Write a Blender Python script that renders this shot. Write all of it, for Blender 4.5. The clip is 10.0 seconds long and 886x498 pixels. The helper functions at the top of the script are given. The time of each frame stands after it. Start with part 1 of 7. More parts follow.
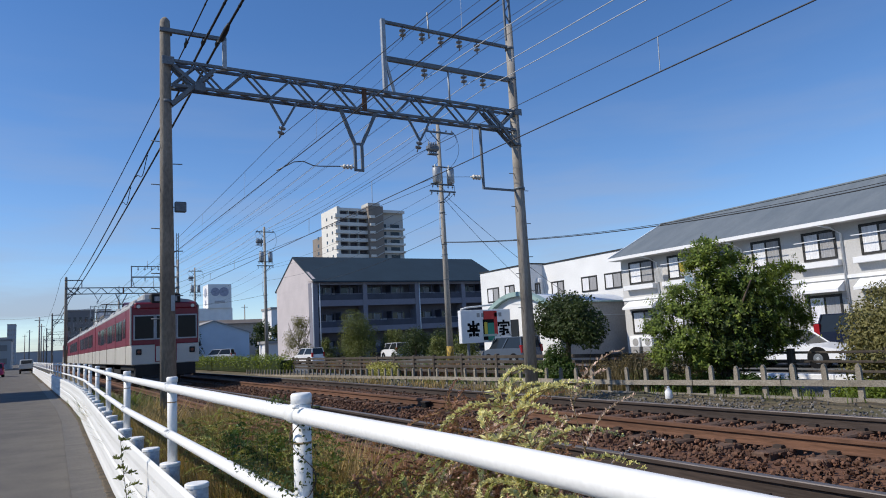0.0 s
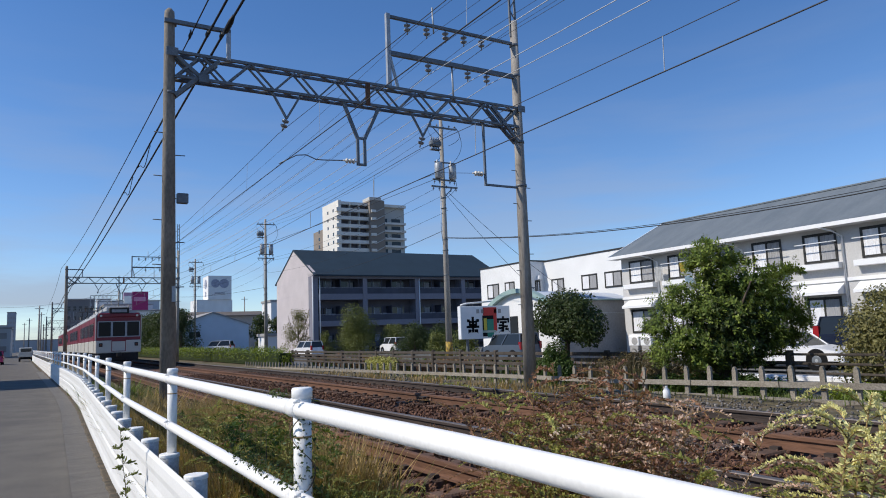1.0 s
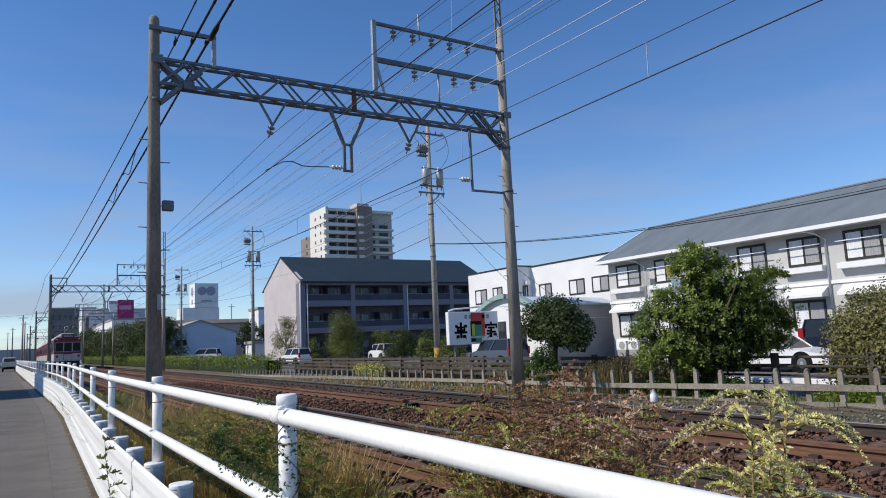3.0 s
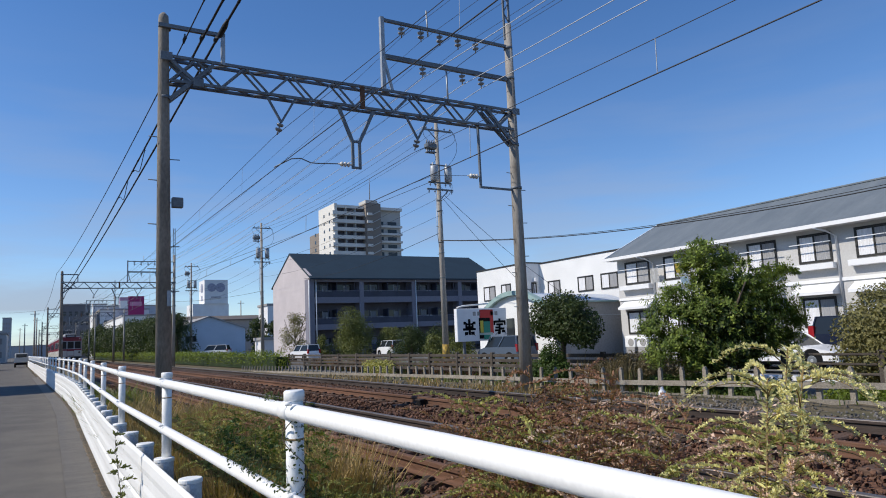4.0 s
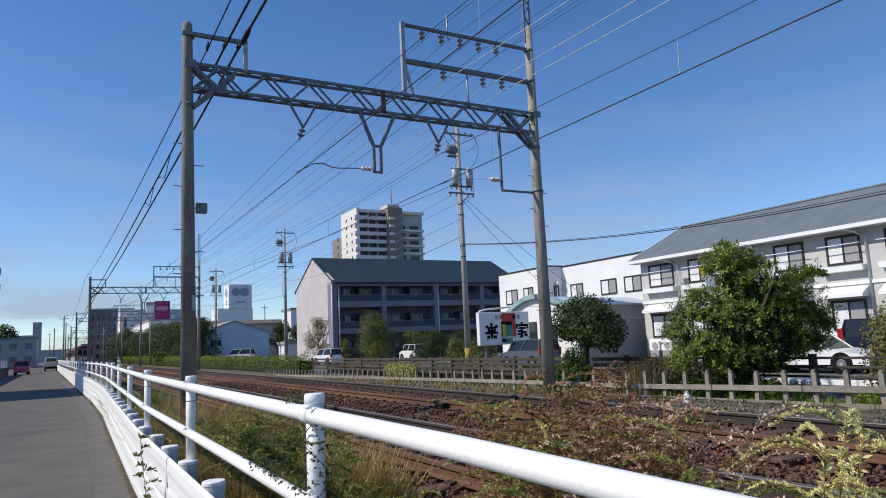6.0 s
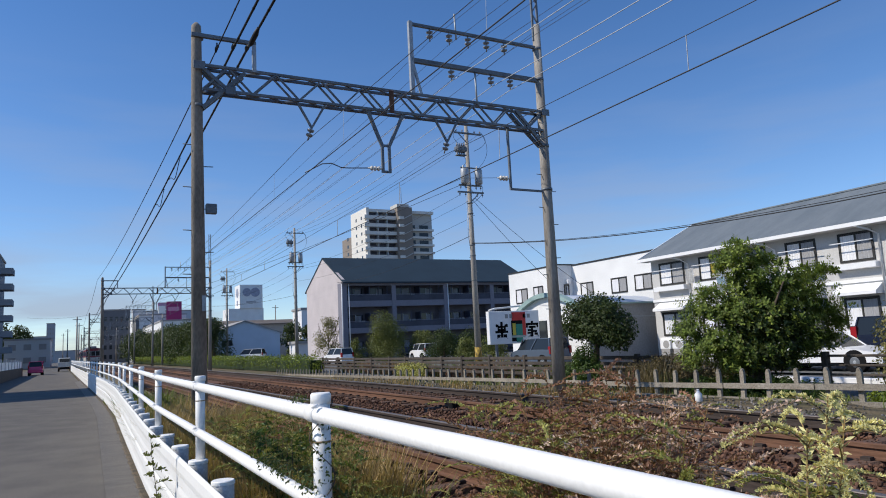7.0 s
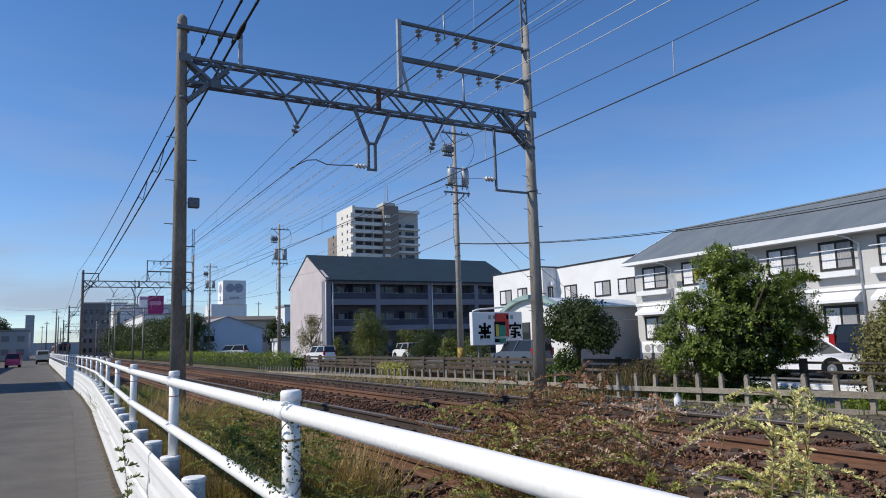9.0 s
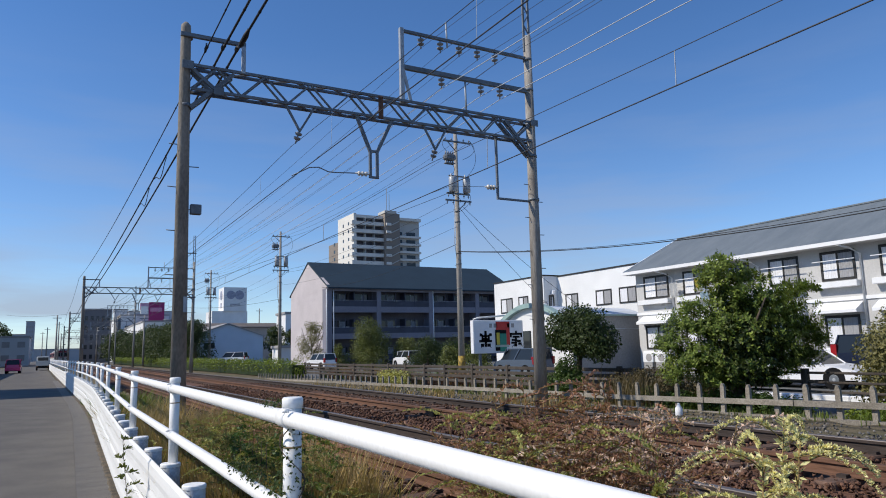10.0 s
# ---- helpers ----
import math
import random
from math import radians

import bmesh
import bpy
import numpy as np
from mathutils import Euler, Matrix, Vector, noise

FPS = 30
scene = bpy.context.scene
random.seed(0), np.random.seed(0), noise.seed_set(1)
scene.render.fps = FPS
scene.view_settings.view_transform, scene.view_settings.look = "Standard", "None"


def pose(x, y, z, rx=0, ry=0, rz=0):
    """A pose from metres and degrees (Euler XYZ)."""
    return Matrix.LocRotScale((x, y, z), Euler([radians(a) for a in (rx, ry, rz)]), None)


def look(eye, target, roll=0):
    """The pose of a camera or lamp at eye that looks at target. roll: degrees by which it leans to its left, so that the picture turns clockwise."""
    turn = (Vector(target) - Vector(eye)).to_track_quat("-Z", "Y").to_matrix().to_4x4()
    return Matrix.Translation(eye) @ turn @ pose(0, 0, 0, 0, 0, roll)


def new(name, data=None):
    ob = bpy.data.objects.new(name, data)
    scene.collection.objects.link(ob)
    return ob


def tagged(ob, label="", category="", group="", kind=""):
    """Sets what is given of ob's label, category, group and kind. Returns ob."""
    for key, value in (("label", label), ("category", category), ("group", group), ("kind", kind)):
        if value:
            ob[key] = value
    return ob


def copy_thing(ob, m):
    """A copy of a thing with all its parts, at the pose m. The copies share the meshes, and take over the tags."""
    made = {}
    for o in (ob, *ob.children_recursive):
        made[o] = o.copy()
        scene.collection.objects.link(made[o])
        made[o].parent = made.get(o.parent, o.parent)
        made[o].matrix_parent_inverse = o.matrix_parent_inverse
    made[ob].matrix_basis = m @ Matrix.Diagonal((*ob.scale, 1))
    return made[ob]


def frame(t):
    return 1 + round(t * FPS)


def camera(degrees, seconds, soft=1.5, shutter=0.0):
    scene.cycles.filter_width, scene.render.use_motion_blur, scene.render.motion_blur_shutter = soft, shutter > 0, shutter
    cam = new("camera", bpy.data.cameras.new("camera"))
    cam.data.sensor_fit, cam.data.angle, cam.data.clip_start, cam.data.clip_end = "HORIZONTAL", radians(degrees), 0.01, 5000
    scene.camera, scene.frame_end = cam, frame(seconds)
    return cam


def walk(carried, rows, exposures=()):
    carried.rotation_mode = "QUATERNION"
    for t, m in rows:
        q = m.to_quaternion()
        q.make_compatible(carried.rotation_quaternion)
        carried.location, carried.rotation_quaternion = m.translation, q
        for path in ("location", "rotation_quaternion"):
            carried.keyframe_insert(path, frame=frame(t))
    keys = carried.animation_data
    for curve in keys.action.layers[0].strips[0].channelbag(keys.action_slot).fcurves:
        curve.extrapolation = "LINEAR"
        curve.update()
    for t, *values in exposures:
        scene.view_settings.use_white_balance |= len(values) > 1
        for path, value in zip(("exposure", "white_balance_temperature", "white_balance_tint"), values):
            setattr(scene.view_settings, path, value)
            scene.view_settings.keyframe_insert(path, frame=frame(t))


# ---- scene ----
cam = camera(65.5, 10.0, soft=1.0)
PATH = [
    (0, (0.003, 0.022, 1.206), (1.02, 1.725, 1.465), -3.2),
    (0.5, (-0.006, 0.013, 1.212), (1.004, 1.722, 1.46), -2.5),
    (1, (-0.01, 0.014, 1.214), (1.006, 1.72, 1.46), -2.2),
    (1.5, (-0.007, 0.022, 1.217), (1.02, 1.72, 1.466), -2.0),
    (2, (-0.008, 0.014, 1.217), (1.031, 1.703, 1.475), -2.3),
    (2.5, (-0.006, 0.005, 1.212), (1.043, 1.687, 1.476), -2.7),
    (4, (0.001, -0.015, 1.21), (1.025, 1.684, 1.463), -2.6),
    (4.5, (0.0, -0.003, 1.21), (1.011, 1.703, 1.467), -2.4),
    (5, (-0.004, -0.002, 1.212), (0.994, 1.712, 1.474), -2.1),
    (5.5, (0.003, -0.009, 1.209), (0.986, 1.713, 1.475), -2.3),
    (7, (0.032, -0.021, 1.205), (0.976, 1.723, 1.471), -2.9),
    (7.5, (0.04, -0.008, 1.203), (0.967, 1.744, 1.469), -2.4),
    (8, (0.048, -0.022, 1.203), (0.968, 1.735, 1.462), -2.4),
    (8.5, (0.068, -0.019, 1.201), (1.026, 1.719, 1.454), -1.7),
    (9, (0.082, -0.013, 1.201), (1.062, 1.71, 1.465), -1.8),
    (9.5, (0.078, -0.018, 1.199), (1.058, 1.704, 1.478), -1.7),
    (10, (0.076, -0.011, 1.199), (1.052, 1.71, 1.486), -1.5),
]
# camera
walk(cam, [(t, look(e, g, r)) for t, e, g, r in PATH])

# ---- world, sun ----
SUN_AZ, SUN_EL = radians(72.0), radians(42.0)     # from +Y towards -X, and above the horizon
world = bpy.data.worlds.new("sky")
scene.world = world
world.use_nodes = True
wn, wl = world.node_tree.nodes, world.node_tree.links
sky = wn.new("ShaderNodeTexSky")
sky.sky_type, sky.sun_disc = "NISHITA", False
sky.sun_elevation, sky.sun_rotation = SUN_EL, -SUN_AZ
sky.altitude, sky.air_density, sky.dust_density, sky.ozone_density = 1500, 1.0, 0.1, 4.0
# thin high cloud low over the horizon
wtc, wmap, wnoise, wramp, wmix, wsep, wband = (wn.new(k) for k in ("ShaderNodeTexCoord", "ShaderNodeMapping", "ShaderNodeTexNoise", "ShaderNodeValToRGB", "ShaderNodeMixRGB", "ShaderNodeSeparateXYZ", "ShaderNodeValToRGB"))
wmul = wn.new("ShaderNodeMath")
wmul.operation = "MULTIPLY"
wmap.inputs["Scale"].default_value = (2.0, 2.0, 14.0)
wnoise.inputs["Scale"].default_value, wnoise.inputs["Detail"].default_value = 1.6, 6.0
wramp.color_ramp.elements[0].position, wramp.color_ramp.elements[1].position = 0.43, 0.66
wramp.color_ramp.elements[0].color = (0.22, 0.22, 0.22, 1)
wramp.color_ramp.elements[1].color = (0.95, 0.95, 0.95, 1)
b = wband.color_ramp
b.elements[0].position, b.elements[0].color = 0.0, (1, 1, 1, 1)
b.elements[1].position, b.elements[1].color = 0.42, (0, 0, 0, 1)
for at, v in ((0.05, 0.85), (0.14, 0.46), (0.27, 0.2)):
    e = b.elements.new(at)
    e.color = (v, v, v, 1)
wl.new(wtc.outputs["Generated"], wmap.inputs[0])
wl.new(wmap.outputs[0], wnoise.inputs[0])
wl.new(wnoise.outputs["Fac"], wramp.inputs[0])
wl.new(wtc.outputs["Generated"], wsep.inputs[0])
wl.new(wsep.outputs["Z"], wband.inputs[0])
wl.new(wramp.outputs[0], wmul.inputs[0])
wl.new(wband.outputs[0], wmul.inputs[1])
wmix.inputs[2].default_value = (2.45, 2.8, 3.6, 1)
wl.new(wmul.outputs[0], wmix.inputs[0])
whsv = wn.new("ShaderNodeHueSaturation")
whsv.inputs["Saturation"].default_value, whsv.inputs["Hue"].default_value = 1.16, 0.504
wl.new(sky.outputs[0], whsv.inputs["Color"])
wl.new(whsv.outputs[0], wmix.inputs[1])
wl.new(wmix.outputs[0], wn["Background"].inputs[0])
wn["Background"].inputs[1].default_value = 0.152
sun = new("sun", bpy.data.lights.new("sun", "SUN"))
sun.data.energy, sun.data.angle, sun.data.color = 4.2, radians(0.55), (1.0, 0.93, 0.82)
S = Vector((-math.sin(SUN_AZ) * math.cos(SUN_EL), math.cos(SUN_AZ) * math.cos(SUN_EL), math.sin(SUN_EL)))
sun.matrix_basis = look(S * 100, (0, 0, 0))
scene.view_settings.exposure = 0.0


# ---- materials ----
def mat(name, color, rough=0.7, metal=0.0, vary=0.25, scale=3.0, fine=40.0, bump=0.2, spec=0.4, second=None, obj_vary=0.0, island=0.0, stretch=(1, 1, 1), alpha=None):
    """A principled material with stains at one scale, grain at another and a fine relief."""
    m = bpy.data.materials.new(name)
    m.use_nodes = True
    n, l = m.node_tree.nodes, m.node_tree.links
    bs = n["Principled BSDF"]
    tc, mp, n1, n2 = n.new("ShaderNodeTexCoord"), n.new("ShaderNodeMapping"), n.new("ShaderNodeTexNoise"), n.new("ShaderNodeTexNoise")
    mp.inputs["Scale"].default_value = stretch
    l.new(tc.outputs["Object"], mp.inputs[0])
    for k, s, d in ((n1, scale, 5.0), (n2, fine, 3.0)):
        l.new(mp.outputs[0], k.inputs[0])
        k.inputs["Scale"].default_value, k.inputs["Detail"].default_value = s, d
    ramp = n.new("ShaderNodeValToRGB")
    ramp.color_ramp.elements[0].position, ramp.color_ramp.elements[1].position = 0.32, 0.68
    c2 = second or tuple(c * (1 - vary) for c in color)
    ramp.color_ramp.elements[0].color, ramp.color_ramp.elements[1].color = (*c2, 1), (*color, 1)
    l.new(n1.outputs["Fac"], ramp.inputs[0])
    hsv = n.new("ShaderNodeHueSaturation")
    l.new(ramp.outputs[0], hsv.inputs["Color"])
    mr = n.new("ShaderNodeMapRange")
    mr.inputs["From Min"].default_value, mr.inputs["From Max"].default_value = 0.3, 0.7
    mr.inputs["To Min"].default_value, mr.inputs["To Max"].default_value = 1 - vary * 0.6, 1 + vary * 0.6
    l.new(n2.outputs["Fac"], mr.inputs["Value"])
    last = mr.outputs[0]
    for amount, node, socket in ((obj_vary, "ShaderNodeObjectInfo", "Random"), (island, "ShaderNodeNewGeometry", "Random Per Island")):
        if amount:
            src, r2, mu = n.new(node), n.new("ShaderNodeMapRange"), n.new("ShaderNodeMath")
            r2.inputs["To Min"].default_value, r2.inputs["To Max"].default_value = 1 - amount, 1 + amount
            mu.operation = "MULTIPLY"
            l.new(src.outputs[socket], r2.inputs["Value"])
            l.new(r2.outputs[0], mu.inputs[0])
            l.new(last, mu.inputs[1])
            last = mu.outputs[0]
    l.new(last, hsv.inputs["Value"])
    l.new(hsv.outputs[0], bs.inputs["Base Color"])
    bs.inputs["Roughness"].default_value, bs.inputs["Metallic"].default_value = rough, metal
    bs.inputs["Specular IOR Level"].default_value = spec
    if bump:
        bp = n.new("ShaderNodeBump")
        bp.inputs["Strength"].default_value, bp.inputs["Distance"].default_value = bump, 0.02
        l.new(n2.outputs["Fac"], bp.inputs["Height"])
        l.new(bp.outputs[0], bs.inputs["Normal"])
    return m


def leaf_mat(name, color, second, island=0.45, trans=0.25):
    m = mat(name, color, 0.55, vary=0.3, scale=1.2, fine=9.0, bump=0.0, second=second, island=island, spec=0.35)
    n, l = m.node_tree.nodes, m.node_tree.links
    bs, out = n["Principled BSDF"], n["Material Output"]
    tr, mx = n.new("ShaderNodeBsdfTranslucent"), n.new("ShaderNodeMixShader")
    tr.inputs[0].default_value = (color[0] * 1.3, color[1] * 1.3, color[2] * 0.8, 1)
    mx.inputs[0].default_value = trans
    l.new(bs.outputs[0], mx.inputs[1])
    l.new(tr.outputs[0], mx.inputs[2])
    l.new(mx.outputs[0], out.inputs[0])
    return m


M = {}
M["asphalt"] = mat("asphalt", (0.135, 0.121, 0.102), 0.85, vary=0.35, scale=1.3, fine=90, bump=0.5, second=(0.092, 0.083, 0.072))
M["asphalt_edge"] = mat("asphalt_edge", (0.092, 0.080, 0.065), 0.6, vary=0.4, scale=2.2, fine=60, bump=0.5, second=(0.14, 0.124, 0.10), stretch=(0.7, 2.2, 1))
M["earth"] = mat("earth", (0.16, 0.12, 0.075), 0.95, vary=0.5, scale=0.7, fine=25, bump=0.8, second=(0.09, 0.085, 0.04))
M["lot"] = mat("lot_asphalt", (0.16, 0.16, 0.155), 0.9, vary=0.3, scale=0.4, fine=60, bump=0.3)
M["ballast"] = mat("rusty_ballast", (0.17, 0.08, 0.045), 0.95, vary=0.6, scale=1.3, fine=28, bump=1.0, second=(0.10, 0.05, 0.032))
M["stone"] = mat("ballast_stone", (0.16, 0.08, 0.048), 0.9, vary=0.5, scale=1.1, fine=30, bump=0.4, second=(0.11, 0.058, 0.037), island=0.35)
M["stone_grey"] = mat("grey_ballast_stone", (0.22, 0.20, 0.18), 0.9, vary=0.4, scale=3, fine=30, bump=0.4, island=0.45)
M["sleeper"] = mat("rust_stained_sleeper", (0.15, 0.09, 0.062), 0.9, vary=0.4, scale=3, fine=30, bump=0.5, obj_vary=0.25)
M["rail_rust"] = mat("rusty_rail_side", (0.17, 0.085, 0.05), 0.85, vary=0.4, scale=4, fine=50, bump=0.3, stretch=(1, 0.1, 1))
M["rail_dark"] = mat("dark_rail_side", (0.06, 0.043, 0.035), 0.8, vary=0.4, scale=4, fine=50, bump=0.3, stretch=(1, 0.1, 1))
M["rail_top"] = mat("polished_rail_head", (0.24, 0.21, 0.195), 0.55, metal=0.7, vary=0.2, scale=4, fine=60, bump=0.05, stretch=(1, 0.1, 1))
M["white_paint"] = mat("white_painted_steel", (0.91, 0.90, 0.87), 0.4, vary=0.07, scale=2, fine=60, bump=0.05)
M["grubby_white"] = mat("grubby_white_post_paint", (0.66, 0.67, 0.68), 0.55, vary=0.3, scale=6, fine=50, bump=0.15)
M["rust_band"] = mat("rust_band", (0.42, 0.3, 0.16), 0.8, vary=0.4, scale=20)
M["galv"] = mat("dull_galvanised_steel", (0.19, 0.207, 0.225), 0.55, metal=0.35, vary=0.3, scale=2.5, fine=30, bump=0.1)
M["galv_light"] = mat("pale_galvanised_steel", (0.42, 0.44, 0.46), 0.5, metal=0.35, vary=0.25, scale=2.5, fine=30, bump=0.1)
M["pole"] = mat("weathered_concrete_pole", (0.30, 0.265, 0.225), 0.9, vary=0.35, scale=1.3, fine=25, bump=0.3, second=(0.17, 0.15, 0.13), stretch=(1, 1, 0.4))
M["pole_pale"] = mat("grey_concrete_pole", (0.39, 0.36, 0.32), 0.9, vary=0.3, scale=2.2, fine=25, bump=0.3, second=(0.18, 0.158, 0.135), stretch=(1.6, 1.6, 0.3))
M["pole_light"] = mat("pale_concrete_pole", (0.38, 0.35, 0.31), 0.9, vary=0.3, scale=1.3, fine=25, bump=0.2, stretch=(1, 1, 0.4))
M["porcelain"] = mat("grey_porcelain", (0.26, 0.265, 0.28), 0.3, vary=0.2, scale=8)
M["porcelain_white"] = mat("cream_porcelain", (0.72, 0.68, 0.6), 0.3, vary=0.2, scale=8)
M["wire"] = mat("bare_wire", (0.055, 0.055, 0.06), 0.6, metal=0.1, vary=0.1, bump=0)
M["wire_bright"] = mat("bright_wire", (0.62, 0.64, 0.66), 0.5, metal=0.2, vary=0.1, bump=0)
M["cable"] = mat("black_cable", (0.02, 0.02, 0.022), 0.6, vary=0.2, bump=0)
M["concrete_old"] = mat("weathered_concrete", (0.22, 0.19, 0.15), 0.95, vary=0.45, scale=4, fine=40, bump=0.5, second=(0.30, 0.27, 0.225), obj_vary=0.15)
M["kerb"] = mat("crumbling_kerb", (0.15, 0.115, 0.075), 0.95, vary=0.5, scale=7, fine=40, bump=0.8, second=(0.07, 0.06, 0.045))
M["leaf_brown"] = leaf_mat("brown_brush_leaf", (0.19, 0.145, 0.07), (0.085, 0.07, 0.032))
M["leaf_khaki"] = leaf_mat("khaki_leaf", (0.24, 0.22, 0.085), (0.12, 0.115, 0.042))
M["rust_paint"] = mat("faded_red_mark", (0.24, 0.10, 0.06), 0.9, vary=0.4, scale=8)
M["brown_rail"] = mat("dark_brown_fence", (0.05, 0.038, 0.03), 0.8, vary=0.45, scale=3, fine=40, bump=0.4, second=(0.085, 0.07, 0.056), obj_vary=0.15)
M["ivy"] = leaf_mat("ivy_leaf", (0.085, 0.14, 0.024), (0.035, 0.065, 0.012))
M["hedge"] = leaf_mat("hedge_leaf", (0.19, 0.235, 0.027), (0.08, 0.13, 0.018))
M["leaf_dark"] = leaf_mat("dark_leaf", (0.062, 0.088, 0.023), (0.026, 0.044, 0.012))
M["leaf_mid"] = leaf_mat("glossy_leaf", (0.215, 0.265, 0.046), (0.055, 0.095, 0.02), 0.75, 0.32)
M["leaf_olive"] = leaf_mat("olive_leaf", (0.16, 0.178, 0.044), (0.075, 0.095, 0.028))
M["leaf_yellow"] = leaf_mat("yellow_green_leaf", (0.44, 0.42, 0.14), (0.26, 0.265, 0.07))
M["leaf_plume"] = leaf_mat("pale_plume_leaf", (0.84, 0.76, 0.42), (0.55, 0.52, 0.2))
M["grass_green"] = leaf_mat("green_grass", (0.17, 0.21, 0.04), (0.08, 0.11, 0.025))
M["grass_dry"] = leaf_mat("dry_grass", (0.42, 0.30, 0.12), (0.22, 0.145, 0.06))
M["weed_red"] = leaf_mat("reddish_dry_weed", (0.40, 0.215, 0.13), (0.20, 0.10, 0.062))
M["weed_pink"] = leaf_mat("pinkish_seed_head", (0.72, 0.55, 0.44), (0.55, 0.38, 0.29))
M["bark"] = mat("bark", (0.12, 0.09, 0.065), 0.95, vary=0.4, scale=6, fine=30, bump=0.8)
M["wall_white"] = mat("white_render_wall", (0.80, 0.80, 0.79), 0.9, vary=0.10, scale=0.6, fine=15, bump=0.1)
M["wall_cream"] = mat("off_white_render_wall", (0.55, 0.54, 0.525), 0.9, vary=0.10, scale=0.6, fine=15, bump=0.1)
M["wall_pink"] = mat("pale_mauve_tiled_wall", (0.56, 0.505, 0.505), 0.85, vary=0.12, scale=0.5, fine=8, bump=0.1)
# dormitory front: darker than its gable, with shade mixed into the colour
M["wall_mauve_shade"] = mat("shade_darkened_mauve_wall", (0.225, 0.22, 0.26), 0.85, vary=0.12, scale=0.5, fine=8, bump=0.1)
# recess walls: balcony shade is put into this dark colour
M["recess_shade"] = mat("shade_dark_balcony_wall", (0.13, 0.125, 0.145), 0.85, vary=0.3, scale=0.8)
M["dark_panel"] = mat("dark_balcony_panel", (0.06, 0.064, 0.09), 0.6, vary=0.3, scale=0.8)
M["wall_grey"] = mat("grey_wall", (0.36, 0.35, 0.34), 0.9, vary=0.15, scale=0.5, fine=10, bump=0.1)
M["roof_slate"] = mat("blue_grey_slate_roof", (0.125, 0.15, 0.172), 0.7, vary=0.12, scale=1.1, fine=12, bump=0.15, second=(0.165, 0.19, 0.21), stretch=(0.35, 1.3, 0.35))
M["roof_blue"] = mat("dark_blue_metal_roof", (0.020, 0.040, 0.058), 0.7, vary=0.2, scale=0.5, fine=8, bump=0.05)
M["roof_pale"] = mat("pale_metal_roof", (0.66, 0.70, 0.74), 0.5, vary=0.1, scale=0.6)
M["teal_trim"] = mat("pale_green_trim", (0.30, 0.42, 0.40), 0.6, vary=0.12, scale=2)
M["trim_white"] = mat("white_trim", (0.82, 0.82, 0.82), 0.6, vary=0.06, scale=2)
M["frame_dark"] = mat("dark_window_frame", (0.035, 0.033, 0.03), 0.5, vary=0.2, bump=0)
M["curtain"] = mat("pale_curtain", (0.80, 0.80, 0.82), 0.9, vary=0.2, scale=5, fine=30, bump=0.2, stretch=(1, 6, 0.2))
M["curtain_dim"] = mat("dim_grey_curtain", (0.36, 0.36, 0.37), 0.9, vary=0.3, scale=5, fine=30, bump=0.2, stretch=(1, 6, 0.2))
M["rubber"] = mat("rubber", (0.018, 0.018, 0.018), 0.9, vary=0.2, bump=0, spec=0.1)
M["black"] = mat("matt_black", (0.012, 0.012, 0.013), 0.8, vary=0.2, bump=0, spec=0.1)


def glass_mat(name, tint, rough=0.03):
    m = bpy.data.materials.new(name)
    m.use_nodes = True
    bs = m.node_tree.nodes["Principled BSDF"]
    bs.inputs["Base Color"].default_value = (*tint, 1)
    bs.inputs["Roughness"].default_value, bs.inputs["Specular IOR Level"].default_value = rough, 0.35
    return m


M["glass_dark"] = glass_mat("dark_window_glass", (0.03, 0.035, 0.04))
M["glass_train"] = glass_mat("dark_train_glass", (0.018, 0.02, 0.022), 0.12)
M["glass_train"].node_tree.nodes["Principled BSDF"].inputs["Specular IOR Level"].default_value = 0.12
M["glass_car"] = glass_mat("tinted_car_glass", (0.02, 0.025, 0.03))


# ---- mesh helpers ----
def part(name, bm, material, parent=None, label="", smooth=False):
    """Links a bmesh as one mesh object, under a parent where one is given."""
    me = bpy.data.meshes.new(name)
    bm.normal_update()
    bm.to_mesh(me)
    bm.free()
    for m in (material if isinstance(material, (list, tuple)) else [material]):
        me.materials.append(m)
    if smooth:
        for f in me.polygons:
            f.use_smooth = len(f.vertices) < 5
    ob = new(name, me)
    if parent is not None:
        ob.parent = parent
    if label:
        ob["label"] = label
    return ob


def thing(name, label, category, at=None, group="", kind=""):
    ob = new(name)
    ob.empty_display_size = 0.2
    if at is not None:
        ob.matrix_basis = at
    return tagged(ob, label, category, group, kind)


def box(bm, x0, x1, y0, y1, z0, z1, bevel=0.0, m=None, mi=0):
    r = bmesh.ops.create_cube(bm, size=1.0)
    vs = r["verts"]
    for v in vs:
        v.co = Vector(((x0 + x1) / 2 + v.co.x * (x1 - x0), (y0 + y1) / 2 + v.co.y * (y1 - y0), (z0 + z1) / 2 + v.co.z * (z1 - z0)))
    fs = {f for v in vs for f in v.link_faces}
    if bevel:
        r = bmesh.ops.bevel(bm, geom=list({e for v in vs for e in v.link_edges}), offset=bevel, segments=1, affect="EDGES")
        fs = set(r["faces"]) | {f for f in fs if f.is_valid}
        vs = list({v for f in fs for v in f.verts})
    for f in fs:
        f.material_index = mi
    if m is not None:
        bmesh.ops.transform(bm, matrix=m, verts=vs)
    return vs


def boxm(*a, **k):
    bm = bmesh.new()
    box(bm, *a, **k)
    return bm


